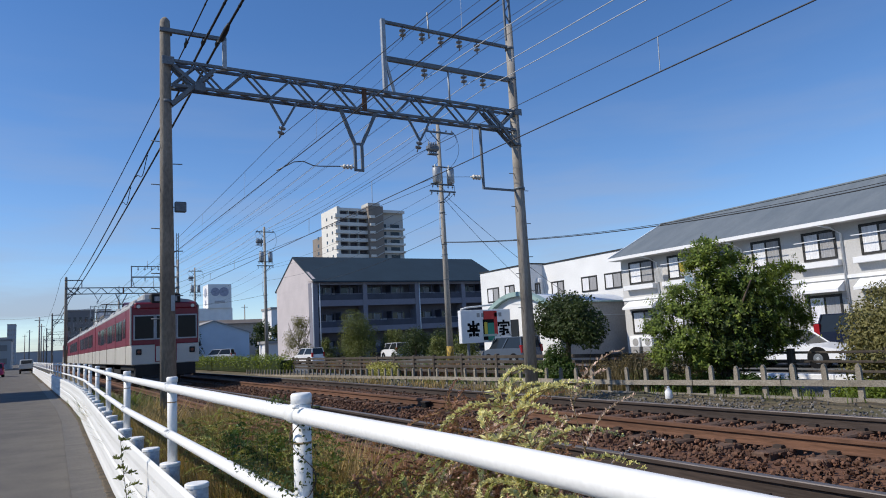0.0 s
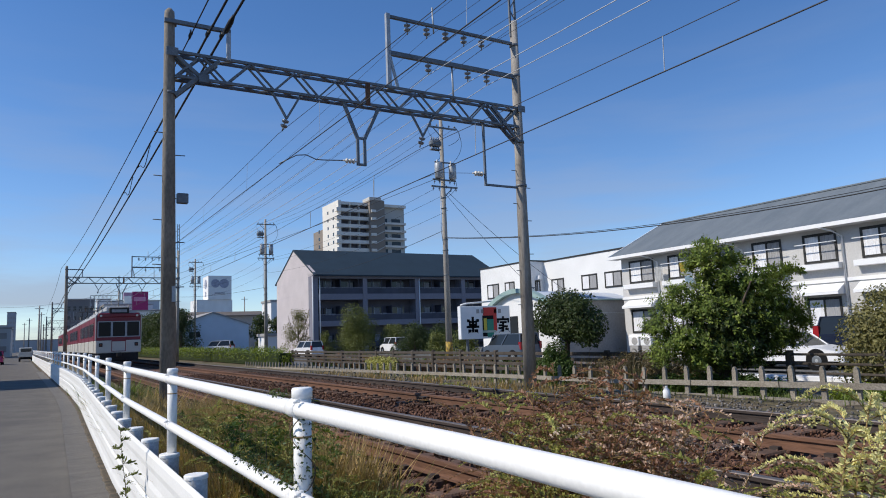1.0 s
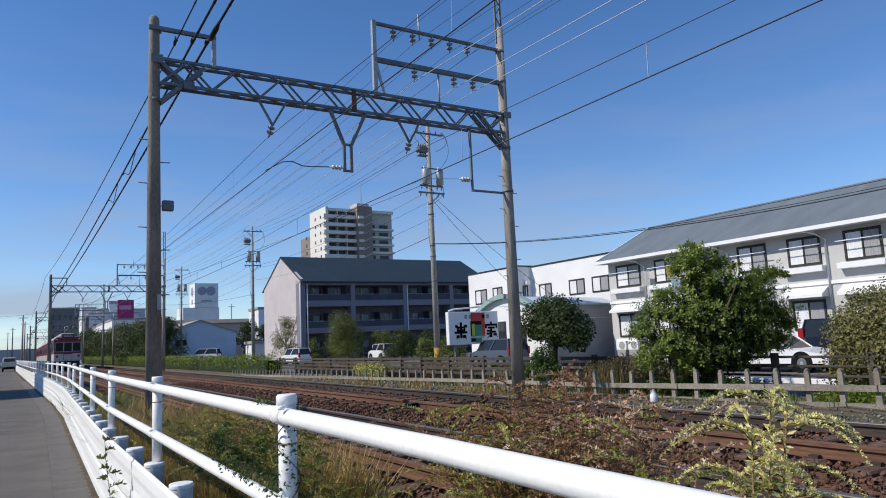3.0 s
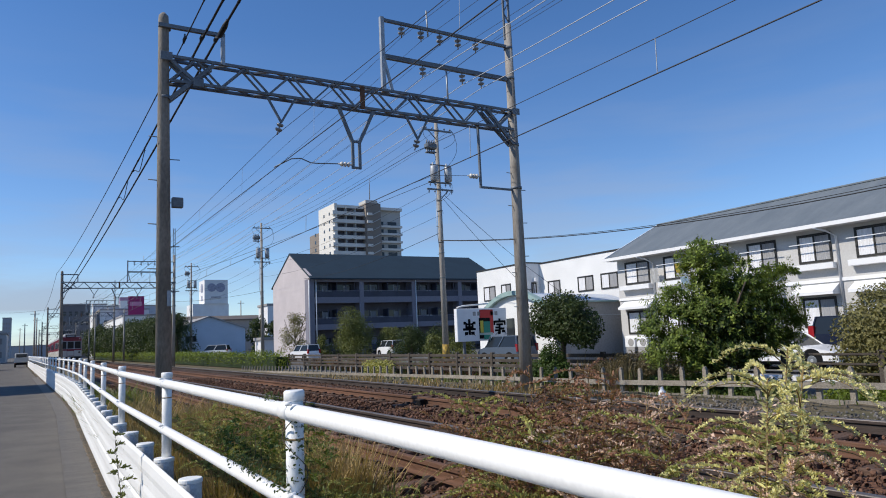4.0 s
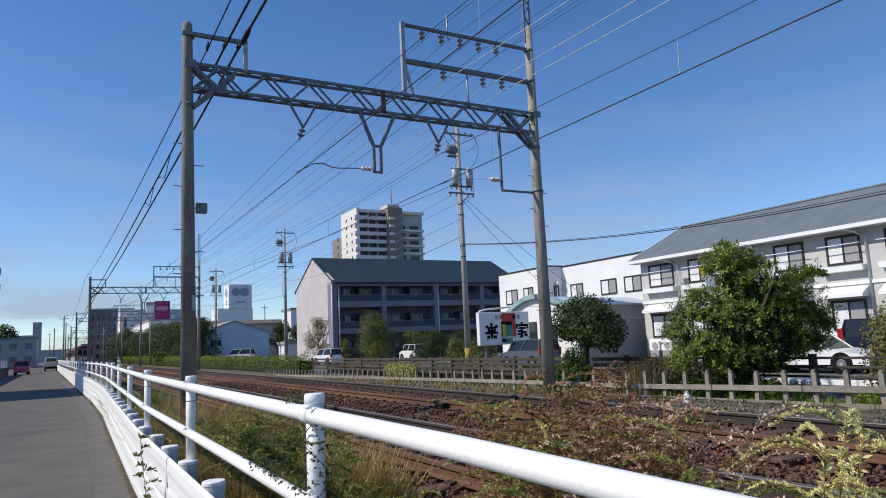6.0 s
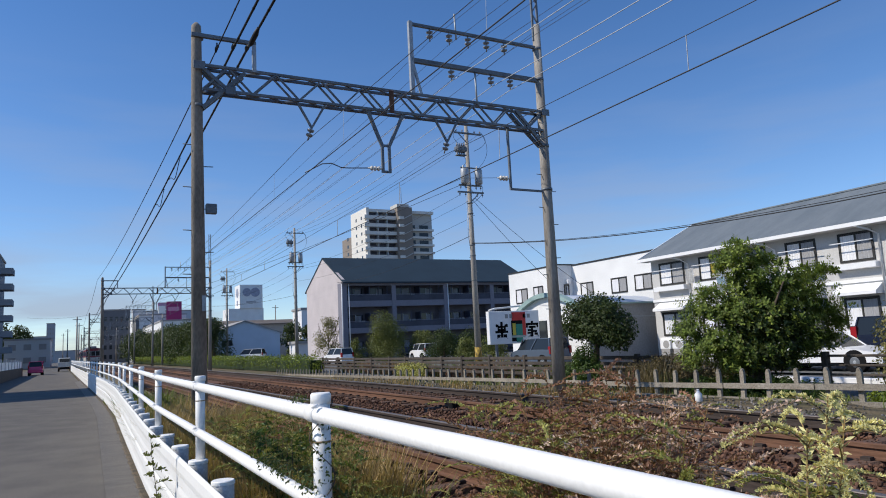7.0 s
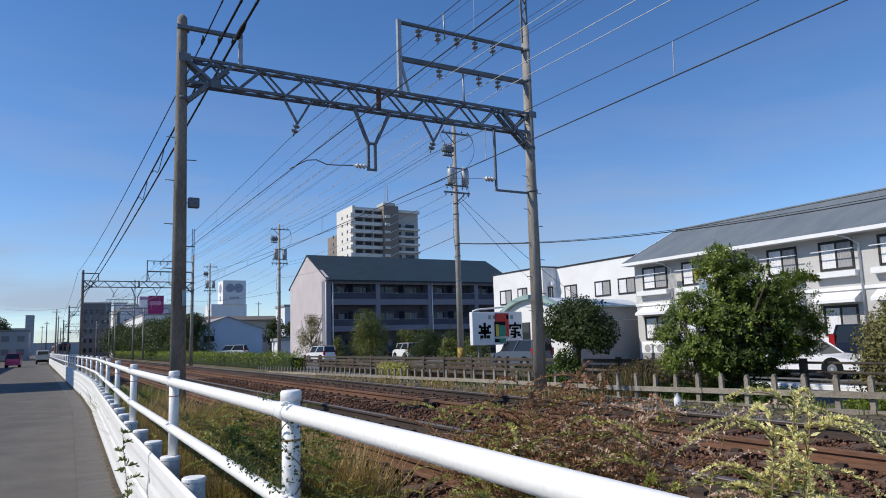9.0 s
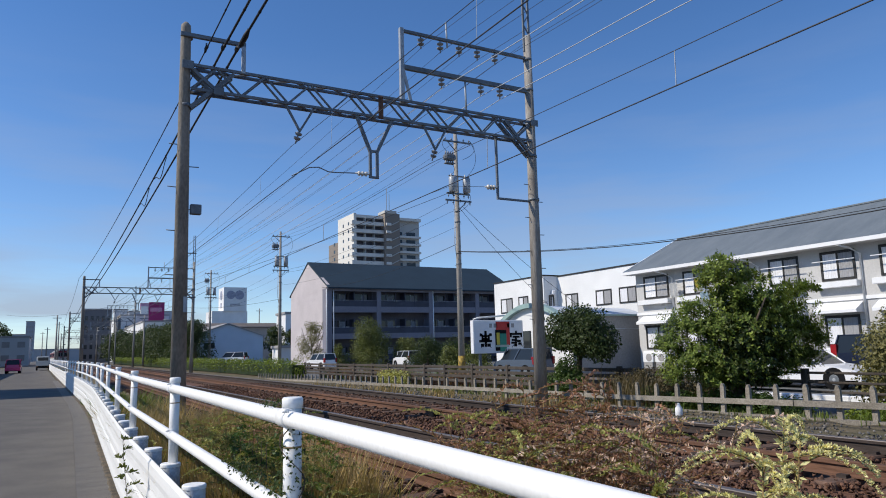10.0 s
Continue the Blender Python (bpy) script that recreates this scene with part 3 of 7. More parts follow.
def build_wires():
    ends = [GANTRY_Y + SPAN * k for k in (-1, 0, 1, 2, 3, 4)]

    def line(name, label, x, z, sag, r, m, dx=0.0):
        bm = bmesh.new()
        for i, (a, b) in enumerate(zip(ends, ends[1:])):
            wire(bm, (x + dx * (-1) ** i, a, z), (x - dx * (-1) ** i, b, z), sag, r)
        tagged(part(name, bm, m, smooth=True), label, "wire", "overhead wires")

    for x in (4.5, 8.02):
        line("contact_wire", "thin dark contact wire above the track", x, 4.99, 0.0, 0.0115, M["wire"], 0.03)
        line("messenger_wire", "slack messenger wire above the contact wire", x + 0.02, 5.76, 0.40, 0.0075, M["wire"])
        bm = bmesh.new()
        for a in ends[:-1]:
            for k in range(10):
                y = a + SPAN * (k + 0.5) / 10
                t = (k + 0.5) / 10
                tube(bm, [(x, y, 4.99), (x + 0.02, y, 5.76 - 1.6 * t * (1 - t))], 0.009 if x > 6 else 0.003, 4, caps=False)
        tagged(part("dropper_wires", bm, M["galv_light"]), "thin droppers between messenger and contact wire", "wire", kind="stuff")
    for i in range(5):
        line("feeder_wire", "thin feeder wire under a disc insulator", 7.85 + 0.56 * i, 8.74, 0.55, 0.0065, M["wire"])
    for x in FEEDERS:
        line("feeder_wire", "bright aluminium feeder wire under a disc insulator", x, 7.76, 0.5, 0.011, M["wire_bright"])
    # trunk cables, hung under the arm of the near gantry and lower down the next poles
    for x, z, dx, dz, sag, r in ((2.63, 7.62, -0.8, 0.35, 0.45, 0.014), (2.98, 7.71, -0.5, -1.0, 0.3, 0.026), (3.27, 7.73, -0.7, -1.4, 0.3, 0.028)):
        bm = bmesh.new()
        at = [(x, ends[0] - 0.16, z + 0.4), (x, ends[1] - 0.16, z)] + [(x + dx, e - 0.16, z + dz) for e in ends[2:]]
        for a, b in zip(at, at[1:]):
            wire(bm, a, b, 0.05 if b[1] < 20 else sag, r, 24, 6)
        # lashing rings of the bundle
        for k in range(20):
            y = ends[1] - 9 + 1.4 * k
            a, b = (at[0], at[1]) if y < at[1][1] else (at[1], at[2])
            t = (y - a[1]) / (b[1] - a[1])
            p = Vector(a).lerp(Vector(b), t) - Vector((0, 0, (0.05 if b[1] < 20 else sag) * 4 * t * (1 - t)))
            tube(bm, [p - Vector((0, 0.025, 0)), p + Vector((0, 0.025, 0))], r + 0.005, 6)
        tagged(part("trunk_cable", bm, M["cable"], smooth=True), "black trunk cable slung along the poles", "cable", "overhead wires")
        c = thing("cable_clamp", "dark suspension clamp under the cable arm", "clamp", pose(x, ends[1] - 0.13, z), "cable clamps")
        part("hanger", tubem([(0, 0, 0), (0.0, 0, 0.13)], 0.018, 6), M["galv"], c)
        part("shoe", tubem([(0, -0.14, -0.02), (0, -0.06, 0.03), (0, 0.06, 0.03), (0, 0.14, -0.02)], [0.02, r + 0.022, r + 0.022, 0.02], 8), M["cable"], c)
    # splice sleeve and drip loops on the middle bundle
    bm = bmesh.new()
    tube(bm, [(3.27, ends[1] - 1.15, 7.75), (3.27, ends[1] - 0.9, 7.72), (3.27, ends[1] - 0.5, 7.7), (3.27, ends[1] - 0.3, 7.72)], [0.03, 0.06, 0.06, 0.03], 8)
    tagged(part("splice_sleeve", bm, M["cable"], smooth=True), "thick black splice sleeve on the trunk cable", "cable", "overhead wires")
    for y0, drop in ((8.0, 0.34), (12.0, 0.36)):
        bm = bmesh.new()
        pts = []
        for i in range(13):
            f = i / 12
            y = ends[1] + y0 + 2.6 * f
            u = (y - ends[1]) / SPAN
            pts.append((2.98 - 0.5 * u + 0.04, y, 7.71 - 1.0 * u - 1.2 * u * (1 - u) - drop * math.sin(math.pi * f) ** 2 * (1.4 - 0.8 * f)))
        tube(bm, pts, 0.013, 5)
        tagged(part("cable_loop", bm, M["cable"], smooth=True), "slack black drip loop under the trunk cable", "cable", "overhead wires")
    line("ground_wire", "thin wire along the top of the far poles", POLE_R, 9.6, 0.5, 0.0065, M["wire"])


# ---- roadside fence ----
def build_fence():
    ys = [-24 + 1.0 * i for i in range(135)]
    gx = -0.07
    # guard rail: posts every metre, two stacked corrugated beams
    guard = thing("guard_rail", "white corrugated steel guard rail along the road", "guard rail", kind="")
    prof = []
    for base in (-0.357, 0.01):
        for a, c in ((-0.018, 0.0), (-0.030, 0.03), (-0.032, 0.10), (-0.025, 0.145), (-0.025, 0.22), (-0.032, 0.265), (-0.030, 0.335), (-0.018, 0.365)):
            prof.append((a, base + c))
    path = [(fence_x(y) + gx, y, rise(y)) for y in ys]
    for name, pr in (("lower_beam", prof[:8]), ("upper_beam", prof[8:])):
        bm = bmesh.new()
        sweep(bm, pr + [(a + 0.006, c) for a, c in pr[::-1]], path, closed=True)
        part(name, bm, M["white_paint"], guard, "white corrugated beam")
    src = None
    k = 0
    for i in range(-6, 46):
        y = 2.72 + 1.0 * i - 0.02
        bm = None
        if src is None:
            bm = bmesh.new()
            tube(bm, [(0, 0, -1.05), (0, 0, -0.012), (0, 0, 0.0)], [0.07, 0.07, 0.066], 18)
            src = part("guard_post", bm, M["grubby_white"], guard, "grey-white round post", True)
            cb = bmesh.new()
            tube(cb, [(0, 0, -0.02), (0, 0, 0.0), (0, 0, 0.006)], [0.074, 0.074, 0.068], 28)
            cap = part("post_cap", cb, M["white_paint"], src)
            for f in cap.data.polygons:
                f.use_smooth = False
            src.location = (fence_x(y), y, 0.385 + rise(y))
        else:
            o = src.copy()
            scene.collection.objects.link(o)
            o.location = (fence_x(y), y, 0.385 + rise(y))
            c = cap.copy()
            scene.collection.objects.link(c)
            c.parent = o
        k += 1
    # handrail above, its posts standing on every third guard post
    rail = thing("handrail_fence", "white two-pipe handrail fence with capped round posts", "fence")
    for z, nm in ((0.945, "top_pipe"), (0.60, "lower_pipe")):
        bm = bmesh.new()
        ys2 = [-24 + 0.5 * i for i in range(270)]
        # the pipes sag a little towards the near end
        sag = lambda y: lerp_table(((-30, -0.018), (0.3, -0.017), (1.0, -0.010), (1.5, -0.004), (2.7, 0.0)), y)
        tube(bm, [(fence_x(y) - 0.005, y, z + rise(y) + sag(y)) for y in ys2], 0.0315, 14)
        part(nm, bm, M["white_paint"], rail, "glossy white pipe", True)
    src = None
    for i in range(-3, 36):
        y = 2.72 + 3.0 * i
        at = (fence_x(y) + 0.02, y, rise(y))
        if src is None:
            src = part("post", tubem([(0, 0, 0.38), (0, 0, 0.985)], 0.036, 16), M["white_paint"], rail, "", True)
            bits = []
            bits.append(part("cap", tubem([(0, 0, 0.983), (0, 0, 0.985), (0, 0, 1.018), (0, 0, 1.025)], [0.037, 0.0415, 0.0415, 0.036], 28), M["white_paint"], src))
            bits.append(part("rust_band", tubem([(0, 0, 0.83), (0, 0, 0.838)], 0.0368, 16), M["rust_band"], src, "rusty brown band"))
            for z in (0.945, 0.60):
                b = bmesh.new()
                tube(b, [(-0.02, -0.055, z), (-0.02, 0.055, z)], 0.038, 12)
                tube(b, [(-0.06, -0.11, z + 0.03), (-0.06, -0.11, z + 0.045)], 0.014, 8)
                bits.append(part("clamp", b, M["white_paint"], src, "", True))
            src.location = at
        else:
            o = src.copy()
            scene.collection.objects.link(o)
            o.location = at
            for c in bits:
                d = c.copy()
                scene.collection.objects.link(d)
                d.parent = o


# ---- the far side of the line ----
def picket_z(y):
    return lerp_table(((-2, 0.56), (6.6, 0.43), (12.5, 0.30), (17, 0.28), (46, -0.07)), y)


def build_picket_fence():
    f = thing("picket_fence", "low weathered concrete picket fence beside the track", "fence")
    x = 11.9
    src = None
    y = 0.71
    while y < 46:
        z = picket_z(y)
        if src is None:
            bm = bmesh.new()
            box(bm, -0.03, 0.03, -0.046, 0.046, -0.78, -0.08)
            vs = [bm.verts.new(p) for p in ((-0.03, -0.046, -0.08), (-0.03, 0.046, -0.08), (-0.03, 0.024, -0.02), (-0.03, 0, 0), (-0.03, -0.024, -0.02), (0.03, -0.046, -0.08), (0.03, 0.046, -0.08), (0.03, 0.024, -0.02), (0.03, 0, 0), (0.03, -0.024, -0.02))]
            bm.faces.new(vs[:5][::-1])
            bm.faces.new(vs[5:])
            for i in range(5):
                bm.faces.new((vs[i], vs[(i + 1) % 5], vs[5 + (i + 1) % 5], vs[5 + i]))
            src = part("picket", bm, M["concrete_old"], f)
            o = src
        else:
            o = src.copy()
            scene.collection.objects.link(o)
        rng = random.Random(int(y * 10))
        o.matrix_basis = pose(x, y, z + rng.uniform(-0.015, 0.015), rng.uniform(-1.5, 1.5), rng.uniform(-2, 2), rng.uniform(-3, 3))
        y += 0.59
    for a in range(0, 46, 2):
        b = a + 1.98
        part("rail", beamm((x - 0.065, a, picket_z(a) - 0.335), (x - 0.065, b, picket_z(b) - 0.335), 0.05, 0.105), M["concrete_old"], f)
    part("base_strip", beamm((x, -2, picket_z(-2) - 0.68), (x, 46, picket_z(46) - 0.68), 0.16, 0.14), M["concrete_old"], f)


def build_brown_fence():
    f = thing("rail_fence", "dark brown four-rail fence edging the car park", "fence")
    x = 14.5
    ys = [3.6, 5.5, 7.4, 9.48, 11.4, 13.3, 15.2, 17.1, 19.0, 20.9, 23.3, 25.5, 27.3, 29.2, 31.1, 33.1, 35.5, 38.1, 41, 44]
    for y in ys:
        part("post", boxm(x - 0.07, x + 0.07, y - 0.07, y + 0.07, -0.7, 0.57, bevel=0.015), M["brown_rail"], f)
    for a, b in zip(ys, ys[1:]):
        for z in (0.46, 0.28, 0.10, -0.08) if a > 12 else (0.48, 0.28, 0.08):
            h = 0.055 if a > 12 else 0.026
            part("rail", boxm(x - 0.045, x + 0.02, a + 0.07, b - 0.07, z - h, z + h, bevel=0.01), M["brown_rail"], f)


# ---- buildings ----
def window(parent, axis, at, a0, a1, z0, z1, out, curtain=True, split=True, fr=0.06):
    """A framed window on a wall; axis 'x': the wall is x = at and the window runs in y, axis 'y': the other way. out: the way it faces."""
    def bx(lo, hi, d0, d1, za, zb):
        d0, d1 = sorted((at + out * d0, at + out * d1))
        return boxm(d0, d1, lo, hi, za, zb) if axis == "x" else boxm(lo, hi, d0, d1, za, zb)
    w = part("window", bx(a0, a1, -0.02, 0.012, z0, z1), M["glass_dark"], parent, "dark-framed sliding window")
    for lo, hi, za, zb in ((a0 - fr, a0 + 0.02, z0 - fr, z1 + fr), (a1 - 0.02, a1 + fr, z0 - fr, z1 + fr), (a0, a1, z0 - fr, z0 + 0.02), (a0, a1, z1 - 0.02, z1 + fr)):
        part("frame", bx(lo, hi, -0.02, 0.05, za, zb), M["frame_dark"], w)
    if split:
        c = (a0 + a1) / 2
        part("mullion", bx(c - 0.03, c + 0.03, 0.0, 0.045, z0, z1), M["frame_dark"], w)
    if curtain:
        n = 4
        q = (a1 - a0) / 2
        for half, (lo, hi) in enumerate(((a0 + 0.03, a0 + q - 0.04), (a0 + q + 0.04, a1 - 0.03))):
            bm = bmesh.new()
            ps = []
            k = 14
            for i in range(k + 1):
                s = lo + (hi - lo) * i / k
                d = at + out * (0.018 + 0.006 * math.sin(i * 2.1))
                ps.append([bm.verts.new((d, s, z) if axis == "x" else (s, d, z)) for z in (z0 + 0.04, z1 - 0.05)])
            for a, b in zip(ps, ps[1:]):
                bm.faces.new((a[0], a[1], b[1], b[0]))
            part("curtain", bm, M["curtain"] if half else M["curtain_dim"], w, "pale drawn curtain" if half else "dim grey drawn curtain")
    return w


def build_apartment():
    h = thing("apartment_house", "two-storey off-white apartment house with a slate roof", "house")
    x, y0, y1 = 28.0, 2.0, 27.75
    part("upper_wall", boxm(x, x + 8, y0, y1, 2.86, 5.1), M["wall_cream"], h, "off-white upper wall")
    part("lower_wall", boxm(x + 0.004, x + 8, y0, y1, LOT_Z - 0.2, 2.72), M["wall_cream"], h, "off-white lower wall")
    part("floor_band", boxm(x - 0.05, x + 8, y0, y1 + 0.03, 2.72, 2.86), M["trim_white"], h, "white band between the storeys")
    # roof with its ridge along y
    bm = bmesh.new()
    pr = [(x - 0.65, 5.06), (x + 4.0, 7.25), (x + 8.65, 5.06), (x + 8.65, 4.98), (x + 4.0, 7.12), (x - 0.65, 4.98)]
    ends = [[bm.verts.new((a, y, z)) for a, z in pr] for y in (y0 - 0.4, y1 + 0.35)]
    for i in range(6):
        bm.faces.new((ends[0][i], ends[0][(i + 1) % 6], ends[1][(i + 1) % 6], ends[1][i]))
    bm.faces.new(ends[0])
    bm.faces.new(ends[1][::-1])
    roof = part("roof", bm, M["roof_slate"], h, "blue-grey slate roof")
    bm = bmesh.new()
    for s in (1, -1):
        vs = [bm.verts.new((x + 4 + s * dx, y1 - 0.02, z)) for dx, z in ((-4, 5.0), (0, 7.05), (0, 5.0))]
        bm.faces.new(vs)
    part("gable_wall", bm, M["wall_white"], h)
    for s in (-1, 1):
        part("verge_board", beamm((x + 4, y1 + 0.37, 7.2), (x + 4 + s * 4.68, y1 + 0.37, 5.0), 0.16, 0.05), M["trim_white"], h)
    part("fascia", boxm(x - 0.72, x - 0.64, y0 - 0.4, y1 + 0.38, 4.93, 5.09), M["trim_white"], h, "white fascia and gutter")
    part("soffit", boxm(x - 0.64, x, y0 - 0.4, y1 + 0.3, 4.93, 4.97), M["wall_cream"], h)
    part("ridge_cap", boxm(x + 3.85, x + 4.15, y0 - 0.4, y1 + 0.36, 7.2, 7.29, bevel=0.02), M["roof_slate"], h)
    bays = [(25.5, 27.1), (23.1, 24.4), (20.65, 21.95), (18.22, 19.53), (15.8, 17.11), (13.4, 14.72), (11.0, 12.3), (8.6, 9.9), (6.2, 7.5)]
    for i, (a, b) in enumerate(bays):
        window(h, "x", x, a, b, 3.62, 4.72, -1)
        part("sill_box", boxm(x - 0.34, x, a - 0.22, b + 0.28, 3.26, 3.5, bevel=0.01), M["trim_white"], h, "white projecting sill box")
        part("rod_bracket", boxm(x - 0.42, x, a + 0.05, a + 0.09, 4.33, 4.37), M["galv_light"], h)
        part("laundry_rod", tubem([(x - 0.4, a - 0.25, 4.35), (x - 0.4, b + 0.2, 4.35)], 0.02, 8), M["trim_white"], h, "pale laundry rod")
        window(h, "x", x + 0.004, a + 0.05, b + 0.05, 0.95, 2.08, -1)
        bm = bmesh.new()
        vs = [bm.verts.new(p) for p in ((x, a - 0.2, 2.66), (x - 0.55, a - 0.2, 2.34), (x - 0.55, a - 0.2, 2.22), (x, a - 0.2, 2.22), (x, b + 0.28, 2.66), (x - 0.55, b + 0.28, 2.34), (x - 0.55, b + 0.28, 2.22), (x, b + 0.28, 2.22))]
        for q in ((0, 1, 5, 4), (1, 2, 6, 5), (3, 2, 1, 0), (4, 5, 6, 7)):
            bm.faces.new([vs[j] for j in q])
        part("awning", bm, M["trim_white"], h, "white sloping awning")
        part("sill_box", boxm(x - 0.26, x, a - 0.12, b + 0.2, 0.66, 0.82, bevel=0.01), M["trim_white"], h, "white projecting sill box")
    for y in (25.15, 20.1, 15.5, 10.6):
        part("drainpipe", tubem([(x - 0.68, y + 0.55, 4.95), (x - 0.35, y + 0.25, 4.8), (x - 0.07, y, 4.55), (x - 0.07, y, -0.4)], 0.045, 8), M["trim_white"], h, "white drainpipe", True)
    # laundry
    rng = random.Random(3)
    for y, z, w, hh, c in ((24.75, 4.25, 0.5, 0.75, (0.75, 0.75, 0.74)), (23.25, 4.3, 0.3, 0.45, (0.7, 0.55, 0.12)), (22.85, 4.3, 0.35, 1.0, (0.62, 0.68, 0.74)), (22.4, 4.25, 0.45, 0.7, (0.75, 0.75, 0.75)), (22.9, 3.6, 0.5, 0.35, (0.45, 0.6, 0.7))):
        m = mat("cloth", c, 0.95, vary=0.15, scale=6)
        bm = bmesh.new()
        rows = []
        for i in range(7):
            s = y - w / 2 + w * i / 6
            d = x - 0.42 + 0.03 * math.sin(i * 1.9 + y)
            rows.append([bm.verts.new((d + 0.02 * j, s + rng.uniform(-0.01, 0.01), z - hh * j / 3)) for j in range(4)])
        for a, b in zip(rows, rows[1:]):
            for j in range(3):
                bm.faces.new((a[j], a[j + 1], b[j + 1], b[j]))
        r = bmesh.ops.solidify(bm, geom=bm.faces[:], thickness=0.012)
        o = part("laundry", bm, m)
        tagged(o, "washing hung out on a window rod", "laundry", "washing on the rods")
    for y in (26.85, 26.0):
        ac = thing("air_conditioner", "white outdoor air-conditioning unit against the wall", "air conditioner", pose(x - 0.25, y, LOT_Z), "outdoor units")
        part("casing", boxm(-0.16, 0.16, -0.36, 0.36, 0.62, 1.12, bevel=0.02), M["trim_white"], ac)
        part("fan_grille", tubem([(-0.175, -0.08, 0.87), (-0.155, -0.08, 0.87)], 0.2, 20), M["wall_grey"], ac, "round grey fan grille")
        part("bracket", boxm(-0.15, 0.2, -0.3, 0.3, 0.0, 0.62), M["wall_grey"], ac)


def build_annex():
    h = thing("annex_building", "plain white flat-roofed building with square windows", "building")
    part("wall", boxm(33, 42, 31.5, 40.75, -0.6, 6.32), M["wall_white"], h)
    part("wall", boxm(31.7, 41, 40.76, 47.35, -0.6, 6.38), M["wall_white"], h)
    for a in ((32.95, 42.05, 31.45, 40.70, 6.33, 6.43), (31.65, 41.05, 40.72, 47.4, 6.38, 6.48)):
        part("parapet_cap", boxm(*a), M["frame_dark"], h, "thin dark parapet cap")
    for a, b in ((32.76, 34.22), (35.07, 36.51), (38.52, 39.78)):
        window(h, "x", 33, a, b, 3.95, 4.9, -1)
    for a, b in ((44.85, 46.34), (42.77, 43.9)):
        window(h, "x", 31.7, a, b, 3.95, 5.0, -1)
    window(h, "y", 40.76, 32.2, 32.55, 3.9, 4.9, -1, split=False)
    part("wall_lamp", boxm(32.3, 32.6, 40.45, 40.76, 5.0, 5.3, bevel=0.04), M["trim_white"], h, "small white wall lamp")


def build_restaurant():
    h = thing("restaurant", "white restaurant with a rounded roof and green arch trim", "restaurant")
    x, ya, yb = 24.0, 28.6, 35.5
    c, n = (ya + yb) / 2, 24
    arch = [(ya + (yb - ya) * i / n, 2.1 + 1.42 * math.sin(math.pi * i / n) ** 0.75) for i in range(n + 1)]
    bm = bmesh.new()
    f0 = [bm.verts.new((x, y, z)) for y, z in arch] + [bm.verts.new((x, yb, -0.6)), bm.verts.new((x, ya, -0.6))]
    bm.faces.new(f0)
    part("front_wall", bm, M["wall_white"], h)
    bm = bmesh.new()
    rows = [[bm.verts.new((a, y, z + 0.02 - 0.02 * (a - x))) for y, z in arch] for a in (x + 0.05, x + 6.6)]
    for i in range(n):
        bm.faces.new((rows[0][i], rows[0][i + 1], rows[1][i + 1], rows[1][i]))
    part("roof", bm, M["roof_pale"], h, "pale curved metal roof", True)
    bm = bmesh.new()
    sect = [(-0.3, 0.0), (-0.3, 0.26), (0.12, 0.26), (0.12, 0.0)]
    rows = []
    for i, (y, z) in enumerate(arch):
        cy, cz = (y - c), (z - 1.0)
        l = math.hypot(cy, cz)
        rows.append([bm.verts.new((x + a, y + cy / l * (q - 0.12), z + cz / l * (q - 0.12))) for a, q in sect])
    for a, b in zip(rows, rows[1:]):
        for k in range(4):
            bm.faces.new((a[k], a[(k + 1) % 4], b[(k + 1) % 4], b[k]))
    part("arch_trim", bm, M["teal_trim"], h, "pale green arch trim")
    part("side_wall", boxm(x + 0.02, x + 6.6, ya + 0.02, ya + 0.2, -0.6, 2.76), M["wall_grey"], h, "grey side wall")
    part("eave", boxm(x - 0.1, x + 6.7, ya - 0.25, ya + 0.1, 2.76, 2.84), M["teal_trim"], h)
    part("back_wall", boxm(x + 6.4, x + 6.6, ya + 0.2, yb, -0.6, 2.5), M["wall_grey"], h)
    part("door", boxm(x - 0.06, x + 0.02, 32.2, 33.0, -0.4, 2.1), M["glass_dark"], h, "dark glass door")
    part("door", boxm(x - 0.05, x + 0.02, 33.1, 33.9, -0.4, 2.1), M["frame_dark"], h, "dark door")
    part("window", boxm(x - 0.05, x + 0.02, 30.35, 30.85, 0.9, 1.8), M["glass_dark"], h, "dark window")
    for y in (29.2, 29.35):
        part("wall_mark", boxm(x - 0.012, x, y, y + 0.07, 1.2, 1.45), M["frame_dark"], h)
    part("lamp_arm", tubem([(x - 0.1, 34.6, 3.1), (x - 1.6, 35.2, 3.0), (x - 2.0, 35.2, 2.9)], 0.05, 8), M["trim_white"], h, "white lamp arm")


